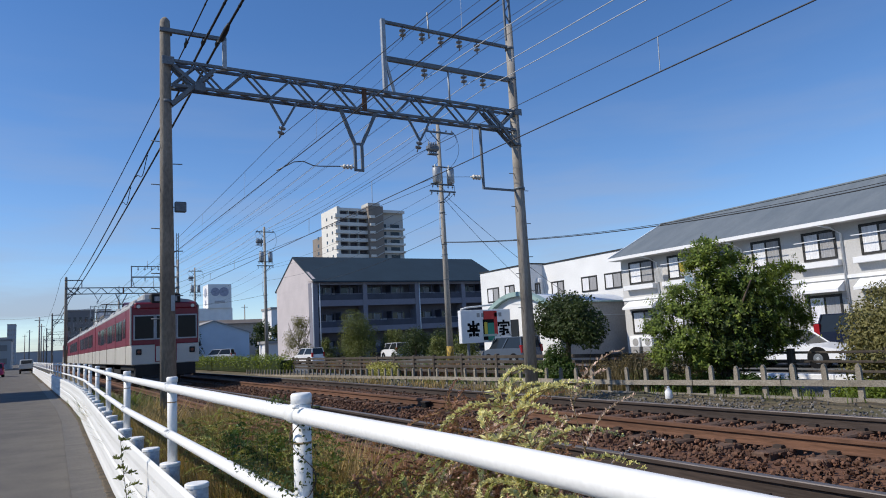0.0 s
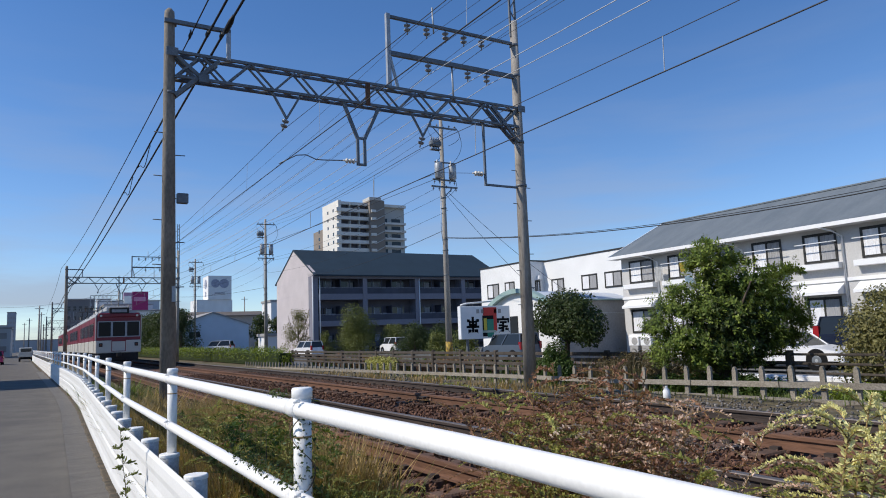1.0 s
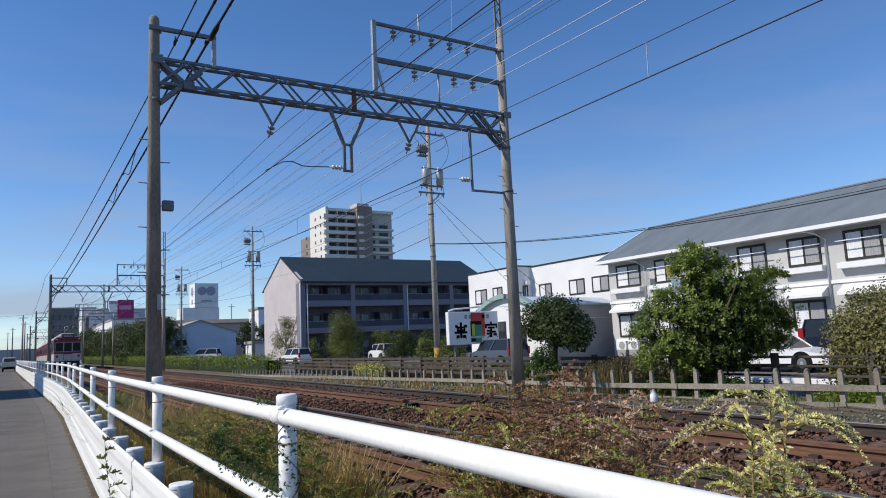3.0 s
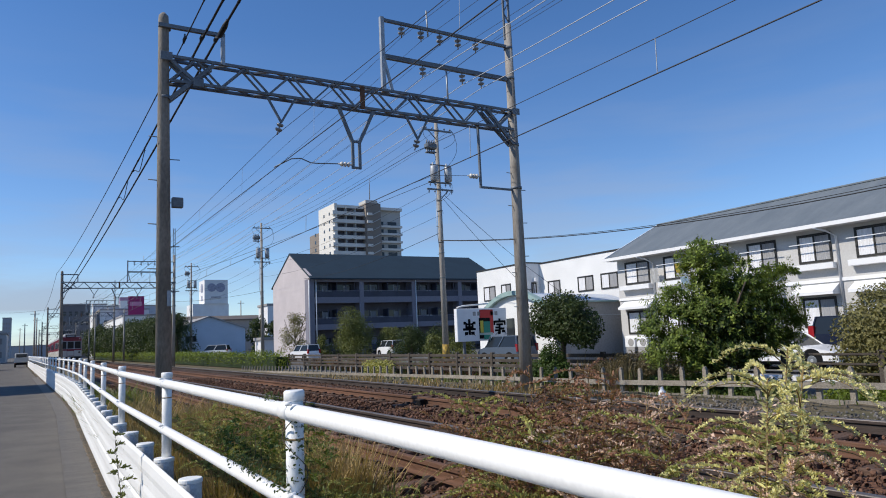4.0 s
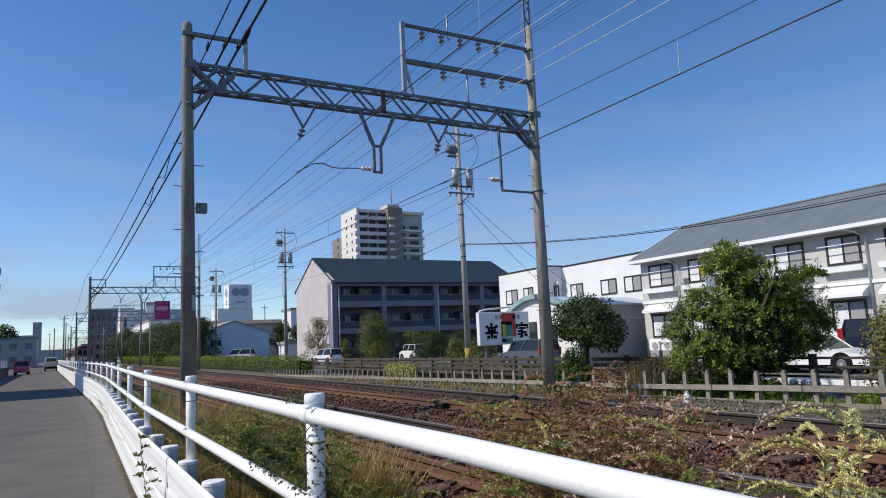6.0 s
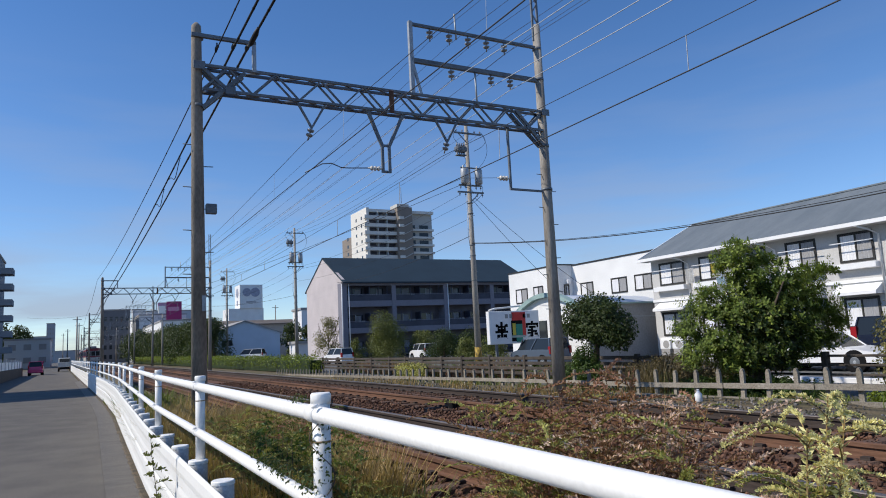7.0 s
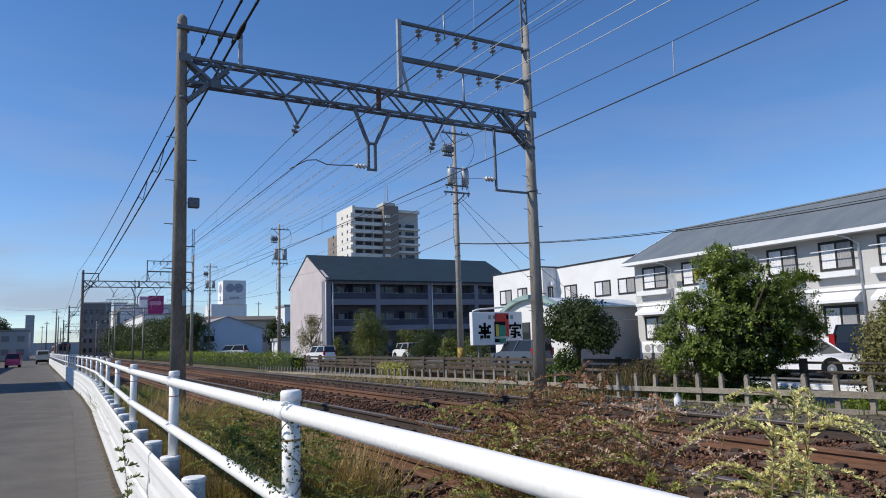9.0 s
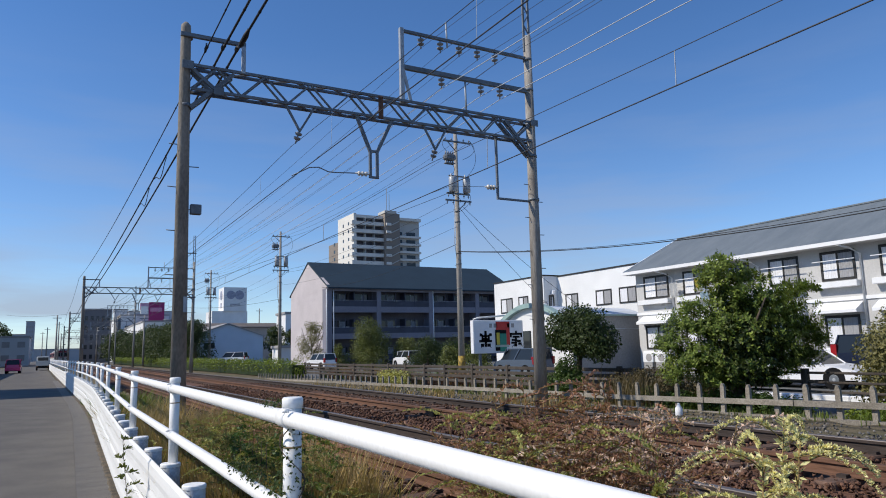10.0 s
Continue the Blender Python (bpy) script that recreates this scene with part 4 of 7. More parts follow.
def build_sign():
    s = thing("restaurant_sign", "white roadside signboard with red, green and yellow emblem", "sign", pose(0, 31.6, 0))
    part("board", boxm(19.72, 23.0, -0.02, 0.28, 0.9, 2.68, bevel=0.02), mat("sign_white", (0.78, 0.79, 0.8), 0.5, vary=0.06), s)
    red, green, yellow = mat("sign_red", (0.55, 0.03, 0.03), 0.5, vary=0.1), mat("sign_green", (0.01, 0.25, 0.18), 0.5, vary=0.1), mat("sign_yellow", (0.6, 0.5, 0.06), 0.5, vary=0.1)
    part("emblem", boxm(21.18, 22.08, -0.03, -0.018, 1.3, 2.6), red, s, "red square of the emblem")
    part("emblem", boxm(21.12, 21.85, -0.036, -0.028, 1.02, 2.15), M["black"], s)
    part("emblem", boxm(21.42, 21.85, -0.042, -0.034, 0.98, 1.95), green, s, "green square of the emblem")
    part("emblem", boxm(21.2, 21.4, -0.042, -0.034, 1.35, 2.0), yellow, s, "yellow square of the emblem")
    part("emblem_bar", boxm(21.1, 22.0, -0.048, -0.04, 1.22, 1.34), mat("sign_pale", (0.4, 0.5, 0.45), 0.5), s)
    strokes = ((0, .9, .52, .6), (.4, .52, .3, 1.05), (.18, .74, .62, .7), (.18, .74, .78, .84), (.18, .26, .6, .86), (.66, .74, .6, .86), (.05, .2, .82, .92), (.74, .9, .82, .92), (.12, .3, .3, .42), (.6, .8, .3, .42))
    strokes2 = ((0, .9, .86, .94), (0, .08, .74, .94), (.82, .9, .74, .94), (.2, .7, .72, .79), (.38, .48, .3, .76), (.12, .4, .56, .63), (.08, .4, .42, .49), (.5, .78, .5, .57), (.62, .84, .36, .44), (.3, .44, .28, .34), (.4, .5, .94, 1.04))
    for x0, st in ((20.1, strokes), (22.12, strokes2)):
        for a, b, za, zb in st:
            part("brush_mark", boxm(x0 + a * 0.86 - 0.022, x0 + b * 0.86 + 0.022, -0.03, -0.018, 0.93 + za * 1.08, 0.97 + zb * 1.08), M["black"], s)
    for xa, za, xb, zb in ((20.16, 1.98, 20.30, 1.86), (20.82, 1.98, 20.68, 1.86), (20.46, 1.42, 20.16, 1.2), (20.52, 1.42, 20.84, 1.2), (22.62, 1.55, 22.2, 1.2), (22.6, 1.6, 22.92, 1.22), (22.6, 1.75, 22.3, 1.55)):
        part("brush_mark", beamm((xa, -0.022, za), (xb, -0.022, zb), 0.012, 0.07), M["black"], s)
    for i in range(6):
        if i not in (2, 3):
            part("text_bar", boxm(20.75 + 0.29 * i, 20.94 + 0.29 * i, -0.03, -0.018, 2.28, 2.5), M["wall_grey"], s)
    for x in (20.2, 22.5):
        part("post", boxm(x - 0.06, x + 0.06, 0.07, 0.19, -0.6, 0.92), M["galv"], s)


def build_dormitory():
    h = thing("dormitory", "three-storey mauve block with dark balconies and blue roof", "building")
    x0, x1, y0, y1 = 25.6, 50.0, 70.5, 83.4
    # core wall coloured dark, giving the balcony openings their shade
    part("core", boxm(x0 + 0.3, x1, y0 + 1.4, y1, -0.6, 8.1), M["recess_shade"], h, "recessed wall with balcony shade in its colour")
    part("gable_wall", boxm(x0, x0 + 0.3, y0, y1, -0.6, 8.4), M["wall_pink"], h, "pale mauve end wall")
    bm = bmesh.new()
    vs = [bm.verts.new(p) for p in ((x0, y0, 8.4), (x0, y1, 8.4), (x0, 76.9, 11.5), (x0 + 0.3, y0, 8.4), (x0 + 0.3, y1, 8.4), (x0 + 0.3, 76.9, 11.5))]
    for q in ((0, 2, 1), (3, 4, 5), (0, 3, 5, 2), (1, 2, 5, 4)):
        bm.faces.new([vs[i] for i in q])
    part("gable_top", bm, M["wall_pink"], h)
    bm = bmesh.new()
    pr = [(y0 - 0.5, 8.1), (76.9, 11.6), (y1 + 0.5, 8.1), (y1 + 0.5, 7.95), (76.9, 11.42), (y0 - 0.5, 7.95)]
    ends = [[bm.verts.new((x, y, z)) for y, z in pr] for x in (x0 - 0.06, x1 + 0.3)]
    for i in range(6):
        bm.faces.new((ends[0][i], ends[0][(i + 1) % 6], ends[1][(i + 1) % 6], ends[1][i]))
    bm.faces.new(ends[0])
    bm.faces.new(ends[1][::-1])
    part("roof", bm, M["roof_blue"], h, "dark blue metal roof")
    part("eave_band", boxm(x0, x1, y0 - 0.05, y0 + 0.3, 7.72, 8.1), M["wall_mauve_shade"], h)
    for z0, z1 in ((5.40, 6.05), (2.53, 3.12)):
        part("balcony_slab", boxm(x0 + 0.3, x1, y0 + 0.02, y0 + 1.4, z0, z0 + 0.16), M["wall_mauve_shade"], h)
        part("balcony_band", boxm(x0 + 0.3, x1, y0 - 0.03, y0 + 0.12, z0, z1), M["wall_mauve_shade"], h, "mauve balcony edge")
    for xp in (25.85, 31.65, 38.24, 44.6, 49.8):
        part("pier", boxm(xp - 0.26, xp + 0.26, y0 - 0.06, y0 + 1.45, -0.6, 8.0), M["wall_mauve_shade"], h)
    for i, (a, b) in enumerate(((26.1, 31.4), (31.9, 38.0), (38.5, 44.35), (44.85, 49.5))):
        for z in (6.05, 3.12, 0.2):
            part("balcony_rail", boxm(a, b, y0 + 0.03, y0 + 0.06, z, z + 0.62), M["dark_panel"], h, "dark balcony panel")
            part("handrail", boxm(a, b, y0 + 0.01, y0 + 0.08, z + 0.66, z + 0.71), M["wall_mauve_shade"], h)
            for j in range(5):
                xb = a + (b - a) * (j + 0.5) / 5
                part("balcony_post", boxm(xb - 0.035, xb + 0.035, y0 + 0.02, y0 + 0.07, z, z + 1.66), M["dark_panel"], h)
            mid = (a + b) / 2
            part("divider", boxm(mid - 0.05, mid + 0.05, y0 + 0.1, y0 + 1.4, z, z + 1.6), M["dark_panel"], h)
            for k in (a + 0.6, mid + 0.5):
                part("balcony_window", boxm(k, k + 1.7, y0 + 1.34, y0 + 1.4, z - 0.3, z + 1.45), M["glass_dark"], h, "dark glazed balcony door")
                part("curtain", boxm(k + 0.9, k + 1.5, y0 + 1.32, y0 + 1.335, z - 0.2, z + 1.35), M["curtain_dim"], h)
                part("door_frame", boxm(k + 0.8, k + 0.88, y0 + 1.31, y0 + 1.36, z - 0.3, z + 1.45), M["galv_light"], h)
            part("outdoor_unit", boxm(mid - 0.95, mid - 0.25, y0 + 0.95, y0 + 1.3, z - 0.35, z + 0.3 + 0.5), M["wall_cream"], h, "pale outdoor unit")
    for x in (25.5, 26.3, 38.5):
        part("drainpipe", tubem([(x, y0 - 0.1, 7.9), (x, y0 - 0.1, -0.5)], 0.06, 8), M["trim_white"], h)


def build_tower():
    """The far apartment tower: a pale end wall facing the line, balcony front and a brown stair core."""
    h = thing("apartment_tower", "tall pale apartment tower with stacked balconies", "apartment block", pose(105.7, 260, 0))
    wl_, wg = mat("tower_white", (0.72, 0.69, 0.63), 0.9, vary=0.06, scale=0.2), mat("tower_grey", (0.50, 0.49, 0.46), 0.9, vary=0.1, scale=0.2)
    br = mat("tower_brown", (0.26, 0.22, 0.185), 0.9, vary=0.1, scale=0.2)
    part("end_wall", boxm(0, 1.2, 0, 18, 0, 57.6), wl_, h, "pale end wall")
    part("body", boxm(1.2, 31.4, 2.4, 17.8, 0, 56.6), wg, h)
    part("stair_core", boxm(13.4, 20.2, -1.6, 10, 0, 58.2), br, h, "brown stair core")
    part("low_wing", boxm(0.2, 9, 18, 30, 0, 48), br, h)
    for k in range(12):
        z = 16.6 + 3.3 * k
        part("balcony", boxm(1.2, 13.4, -0.2, 2.4, z, z + 1.45), wl_, h, "pale balcony front")
        for xf in (5.2, 9.3):
            part("balcony_fin", boxm(xf - 0.12, xf + 0.12, -0.1, 2.4, z + 1.45, z + 3.3), wg, h)
        part("balcony", boxm(-0.9, 1.2, -0.4, 1.8, z, z + 1.6), wl_, h, "pale corner balcony")
        # dark sheet standing in for the shade behind each balcony
        part("recess_shade", boxm(1.3, 13.3, 2.3, 2.45, z + 1.45, z + 3.25), M["recess_shade"], h)
        part("stair_landing", boxm(13.8, 16.0, -2.3, -1.6, z, z + 1.1), wl_, h)
        part("stair_flight", beamm((16.2, -1.75, z + 0.3), (19.9, -1.75, z + 2.2), 0.35, 0.3), wg, h)
        if k < 11:
            part("window", boxm(20.9, 23.2, 2.3, 2.42, z + 0.2, z + 1.7), M["glass_dark"], h)
            part("window", boxm(25.2, 29.4, 2.3, 2.42, z + 0.2, z + 1.7), M["glass_dark"], h)
            part("ledge", boxm(20.3, 31.6, 1.0, 2.4, z - 0.95, z - 0.05), wl_, h)
        for yy in (5.0, 11.0):
            part("window", boxm(-0.06, 0.02, yy, yy + 1.2, z + 0.4, z + 1.7), M["glass_dark"], h)
        part("window", boxm(0.14, 0.22, 22, 23.5, z - 6, z - 4.6), M["glass_dark"], h)
    part("roof_box", boxm(14.5, 20, 1, 8, 58.2, 60.0), wg, h)
    part("parapet", boxm(1.2, 31.5, 0.6, 2.4, 56.0, 57.2), wl_, h)
    part("aerial", tubem([(18, 4, 61), (18, 4, 68)], 0.12, 5), M["galv"], h)


def far_block(name, label, x0, x1, y0, y1, z1, m, windows=0, cat="building", glass="glass_dark"):
    h = thing(name, label, cat)
    part("wall", boxm(x0, x1, y0, y1, -1, z1), m, h)
    part("roof_edge", boxm(x0 - 0.2, x1 + 0.2, y0 - 0.2, y1 + 0.2, z1, z1 + 0.4), M["wall_grey"], h)
    st = 3.2
    for k in range(int(z1 / st) if windows else 0):
        for j in range(windows):
            a = x0 + (x1 - x0) * (j + 0.25) / windows
            part("window", boxm(a, a + (x1 - x0) * 0.5 / windows, y0 - 0.08, y0 + 0.02, 1.0 + st * k, 2.4 + st * k), M[glass], h)
    return h


def build_distance():
    # haze of distance is mixed into these wall colours
    haze = mat("haze_tinted_grey_wall", (0.33, 0.35, 0.37), 0.9, vary=0.1, scale=0.1)
    haze2 = mat("haze_tinted_blue_wall", (0.20, 0.225, 0.26), 0.9, vary=0.1, scale=0.1)
    darkb = mat("dark_far_wall", (0.15, 0.155, 0.17), 0.9, vary=0.15, scale=0.1)
    far_block("office_block", "far dark grey block with rows of windows", 9, 17.5, 262, 280, 17.4, darkb, 5)
    far_block("store_building", "long white shop building with a stepped roof", 21.5, 36, 205, 262, 10.6, M["wall_white"], 3)
    far_block("store_building", "white upper storey of a shop building", 20.5, 36, 263, 310, 15.5, M["wall_white"], 3)
    far_block("store_building", "white rooftop block of a shop", 19.5, 24, 280, 283.5, 18.5, M["wall_white"], 2)
    far_block("store_building", "pale shop wing with a flat roof", 24, 40, 275, 283, 17.5, mat("pale_grey_wall", (0.5, 0.52, 0.55), 0.9, vary=0.1), 0)
    b = far_block("store_building", "low white shop front with a blue canopy", 26, 46, 262, 274, 11.5, M["wall_white"], 8)
    part("canopy", boxm(26, 46, 260, 262, 11.2, 13.2), mat("blue_canopy", (0.05, 0.12, 0.28), 0.6), b, "blue canopy")
    mg = mat("magenta_sign", (0.30, 0.015, 0.12), 0.5, vary=0.08)
    s = thing("shop_sign", "large magenta shop sign on the roof", "sign")
    part("panel", boxm(28.8, 33.8, 258, 259, 13.5, 19.9), mg, s)
    part("side_panel", boxm(26.0, 28.8, 258.2, 259, 17.2, 19.6), mat("pale_side", (0.55, 0.30, 0.42), 0.6), s, "pale pink side panel")
    for xx in (29.2, 33.0):
        part("leg", boxm(xx - 0.3, xx + 0.3, 258.2, 258.8, -1, 13.5), M["galv"], s)
    part("emblem_band", boxm(29.2, 33.0, 257.9, 258, 16.6, 18.0), mat("pale_magenta", (0.62, 0.25, 0.4), 0.5), s, "paler band of the emblem")
    part("white_block", boxm(26.2, 28.4, 257.8, 259, 15.9, 18.4), M["wall_white"], s)
    # light blue shed and its neighbours
    h = thing("shed", "pale blue gabled metal shed", "shed")
    pb = mat("pale_blue_metal", (0.58, 0.67, 0.76), 0.7, vary=0.1, scale=0.4)
    bm = bmesh.new()
    pr = [(20.1, -0.5), (30.0, -0.5), (30.0, 4.1), (24.4, 6.0), (20.1, 4.5)]
    e = [[bm.verts.new((x, y, z)) for x, z in pr] for y in (113, 130)]
    bm.faces.new(e[0])
    bm.faces.new(e[1][::-1])
    for i in range(5):
        bm.faces.new((e[0][i], e[1][i], e[1][(i + 1) % 5], e[0][(i + 1) % 5]))
    part("wall", bm, pb, h)
    for s_, a, c in ((0, (19.8, 4.45), (24.4, 6.1)), (1, (24.4, 6.1), (30.3, 4.05))):
        part("roof", beamm((a[0], 121.5, a[1]), (c[0], 121.5, c[1]), 0.15, 17.6), M["wall_grey"], h)
    for xx in (20.8, 21.8):
        part("window", boxm(xx, xx + 0.6, 112.93, 113.01, 2.2, 3.1), M["glass_dark"], h)
    far_block("warehouse", "long low warehouse with a brown-grey roof", 22, 40, 138, 150, 6.2, M["wall_grey"], 0)
    part_roof = thing("warehouse_roof", "brown-grey sloping warehouse roof", "roof")
    bm = bmesh.new()
    sweep(bm, [(-0.1, 0), (-0.1, 0.2), (7.5, 1.25), (7.5, 1.05)], [(41, 137.5, 6.3), (21, 137.5, 6.3)], closed=True)
    part("sheet", bm, mat("brown_roof", (0.16, 0.135, 0.115), 0.85, vary=0.25, scale=0.5), part_roof)
    # billboard tower
    t = thing("rooftop_billboard", "square white billboard tower with round blue emblems", "billboard")
    part("plinth", boxm(35.6, 44.6, 184, 192, -1, 12.4), M["wall_white"], t)
    part("panel", boxm(38.4, 44.3, 183.6, 190, 12.4, 18.6), M["wall_white"], t)
    blue = mat("emblem_blue", (0.36, 0.38, 0.48), 0.6)
    for xx, r in ((40.2, 1.1), (42.4, 1.2)):
        part("emblem", tubem([(xx, 183.5, 16.6), (xx, 183.62, 16.6)], r, 24), blue, t, "round blue emblem")
    part("emblem", tubem([(38.3, 186.6, 16.6), (38.42, 186.6, 16.6)], 1.2, 24), blue, t, "round blue emblem")
    part("text_bar", boxm(38.3, 38.42, 186.0, 187.2, 13.3, 14.6), blue, t)
    part("text_bar", boxm(40, 42.6, 183.5, 183.6, 13.8, 14.3), mat("text_grey", (0.5, 0.5, 0.52), 0.6), t)
    far_block("house", "small white gabled house", 38.2, 40.4, 128, 134, 8.5, M["wall_white"], 1, "house")
    far_block("low_building", "low white roadside building", 28.5, 36, 98, 102, 1.9, M["wall_white"], 4)
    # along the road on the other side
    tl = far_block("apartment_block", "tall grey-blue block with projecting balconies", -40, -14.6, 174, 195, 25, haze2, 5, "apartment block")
    for k in range(6):
        part("balcony", boxm(-14.6, -11.6, 174.5, 180, 3.4 + 3.4 * k, 4.7 + 3.4 * k), haze2, tl)
    part("blue_panel", boxm(-22, -14.9, 173.85, 173.95, 8, 18), mat("blue_sign", (0.06, 0.2, 0.5), 0.5), tl, "tall blue sign panel")
    part("mast", tubem([(-15.5, 177, 25), (-15.5, 177, 30.5)], 0.2, 6), M["galv"], tl)
    part("aerial_frame", boxm(-16.4, -14.8, 176, 178, 25, 27), M["galv"], tl)
    # windows in wall grey instead of dark glass, to paint in the haze
    far_block("shop_building", "low pale shop building beside the road", -14.5, -4.8, 198, 215, 6.6, mat("pale_shop_wall", (0.6, 0.61, 0.61), 0.9, vary=0.1, scale=0.2), 3, glass="wall_grey")
    # paler again: more haze put into the colour of the farthest blocks
    haze3 = mat("haze_tinted_pale_wall", (0.36, 0.39, 0.43), 0.9, vary=0.08, scale=0.1)
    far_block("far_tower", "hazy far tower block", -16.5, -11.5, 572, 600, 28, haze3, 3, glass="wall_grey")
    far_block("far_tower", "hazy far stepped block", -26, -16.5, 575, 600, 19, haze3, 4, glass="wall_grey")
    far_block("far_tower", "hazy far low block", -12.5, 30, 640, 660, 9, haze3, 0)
    # dark tree belt and hills at the horizon
    bm = bmesh.new()
    rng = random.Random(8)
    prev = None
    for i in range(240):
        x = -900 + i * 12
        z = 8 + 5 * noise.noise((i * 0.21, 0, 0)) + 3 * noise.noise((i * 0.9, 3, 0)) + rng.uniform(0, 1.5)
        cur = [bm.verts.new((x, 760, -1)), bm.verts.new((x, 762, max(2, z))), bm.verts.new((x, 785, -1))]
        if prev:
            bm.faces.new((prev[0], cur[0], cur[1], prev[1]))
            bm.faces.new((prev[1], cur[1], cur[2], prev[2]))
        prev = cur
    # the bluish tone carries the haze of the horizon
    tagged(part("far_woods", bm, mat("far_woods", (0.10, 0.14, 0.15), 0.9, vary=0.3, scale=0.05)), "hazy far roofs and woods at the horizon", "backdrop", kind="stuff")
    # an unseen block added beyond the road edge, whose shadow falls across the lane
    far_block("lane_shadow_block", "unseen plain grey block that shades the lane", -30, -15.5, 39.6, 48.4, 17.0, M["wall_grey"], 0)


# ---- poles ----
def utility_pole(x, y, h, detail=True):
    p = thing("utility_pole", "slim concrete utility pole with crossarms and transformers", "utility pole", pose(x, y, LOT_Z), "utility poles")
    h -= LOT_Z
    part("pole", tubem([(0, 0, -0.3), (0, 0, h)], [0.19, 0.1], 16), M["pole_light"], p, "", True)
    for z, w in ((h - 0.55, 0.9), (h - 3.6, 0.75), (h - 4.0, 0.85)):
        part("crossarm", boxm(-w, w, -0.19, -0.11, z - 0.045, z + 0.045), M["galv"], p)
        for sx in (-0.85, -0.4, 0.5, 0.9):
            bm = bmesh.new()
            insulator(bm, (sx * w, -0.15, z + (0.22 if z > h - 1 else -0.03)), discs=1, r=0.06)
            part("insulator", bm, M["porcelain"], p, "", True)
    for sx, r in ((-0.42, 0.24), (0.48, 0.22)):
        c = part("transformer", tubem([(sx, -0.3, h - 3.55), (sx, -0.3, h - 3.5), (sx, -0.3, h - 2.75), (sx, -0.3, h - 2.68)], [r * 0.8, r, r, r * 0.85], 16), M["galv_light"], p, "grey can transformer", True)
        part("bushing", tubem([(sx - 0.1, -0.3, h - 2.7), (sx - 0.1, -0.3, h - 2.5)], 0.035, 8), M["porcelain_white"], c)
    part("switch_box", boxm(-0.95, -0.25, -0.5, -0.1, h - 1.75, h - 1.4, bevel=0.08), M["galv"], p, "grey switch box")
    for sx in (-0.85, -0.7, -0.55, -0.4):
        for z0, z1 in ((h - 1.4, h - 1.22), (h - 1.95, h - 1.75)):
            part("bushing", tubem([(sx, -0.32, z0), (sx, -0.32, z0 + 0.06), (sx, -0.32, z1)], [0.045, 0.06, 0.03], 8), M["porcelain"], p, "", True)
    for a, b, sag in (((-0.75, -0.15, h - 0.4), (-0.8, -0.32, h - 1.25), -0.25), ((0.8, -0.15, h - 0.4), (0.3, -0.2, h - 1.6), 0.55), ((0.85, -0.15, h - 0.45), (0.5, -0.3, h - 2.6), 0.5), ((-0.5, -0.32, h - 1.25), (0.0, -0.15, h - 0.35), 0.2), ((-0.55, -0.32, h - 1.9), (-0.5, -0.3, h - 2.55), 0.2), ((-0.7, -0.15, h - 3.6), (0.1, -0.15, h - 4.1), 0.3), ((0.75, -0.15, h - 3.6), (0.1, -0.15, h - 4.6), 0.25)):
        bm = bmesh.new()
        a, b = Vector(a), Vector(b)
        tube(bm, [a.lerp(b, i / 8) + Vector((sag * 4 * (i / 8) * (1 - i / 8), -0.05, 0)) for i in range(9)], 0.012, 5, caps=False)
        part("jumper", bm, M["cable"], p, "", True)
    part("fuse_bar", boxm(-0.6, 0.75, -0.2, -0.13, h - 2.62, h - 2.55), M["galv"], p)
    part("crossarm_strut", beamm((0.55, -0.15, h - 4.0), (0.08, -0.12, h - 4.5), 0.04, 0.04), M["galv"], p)
    part("crossarm_strut", beamm((-0.6, -0.15, h - 0.6), (-0.06, -0.12, h - 1.1), 0.04, 0.04), M["galv"], p)
    for z in (h - 4.6, h - 5.2, h - 7.0, h - 7.6, h - 9.0):
        part("pole_band", tubem([(0, 0, z - 0.03), (0, 0, z + 0.03)], 0.165, 14), M["galv"], p)
    part("switch_frame", boxm(-0.9, -0.3, -0.45, -0.15, h - 1.95, h - 1.9), M["galv"], p)
    part("conduit", tubem([(-0.25, -0.1, h - 4.2), (-0.32, -0.15, h - 6.5), (-0.17, -0.1, h - 7.3)], 0.02, 6), M["galv_light"], p)
    for k in range(10):
        z = 2.2 + 0.8 * k
        part("step_bolt", tubem([(0, 0, z), (0.26 * (-1) ** k, 0, z)], 0.012, 5), M["galv"], p)
    if detail:
        m2 = mat("striped_guard", (0.55, 0.36, 0.05), 0.7, vary=0.3, scale=6, second=(0.03, 0.03, 0.03))
        part("guard_sleeve", tubem([(0, 0, 0.3), (0, 0, 1.2)], 0.2, 16), m2, p, "yellow and black guard sleeve")
    return p


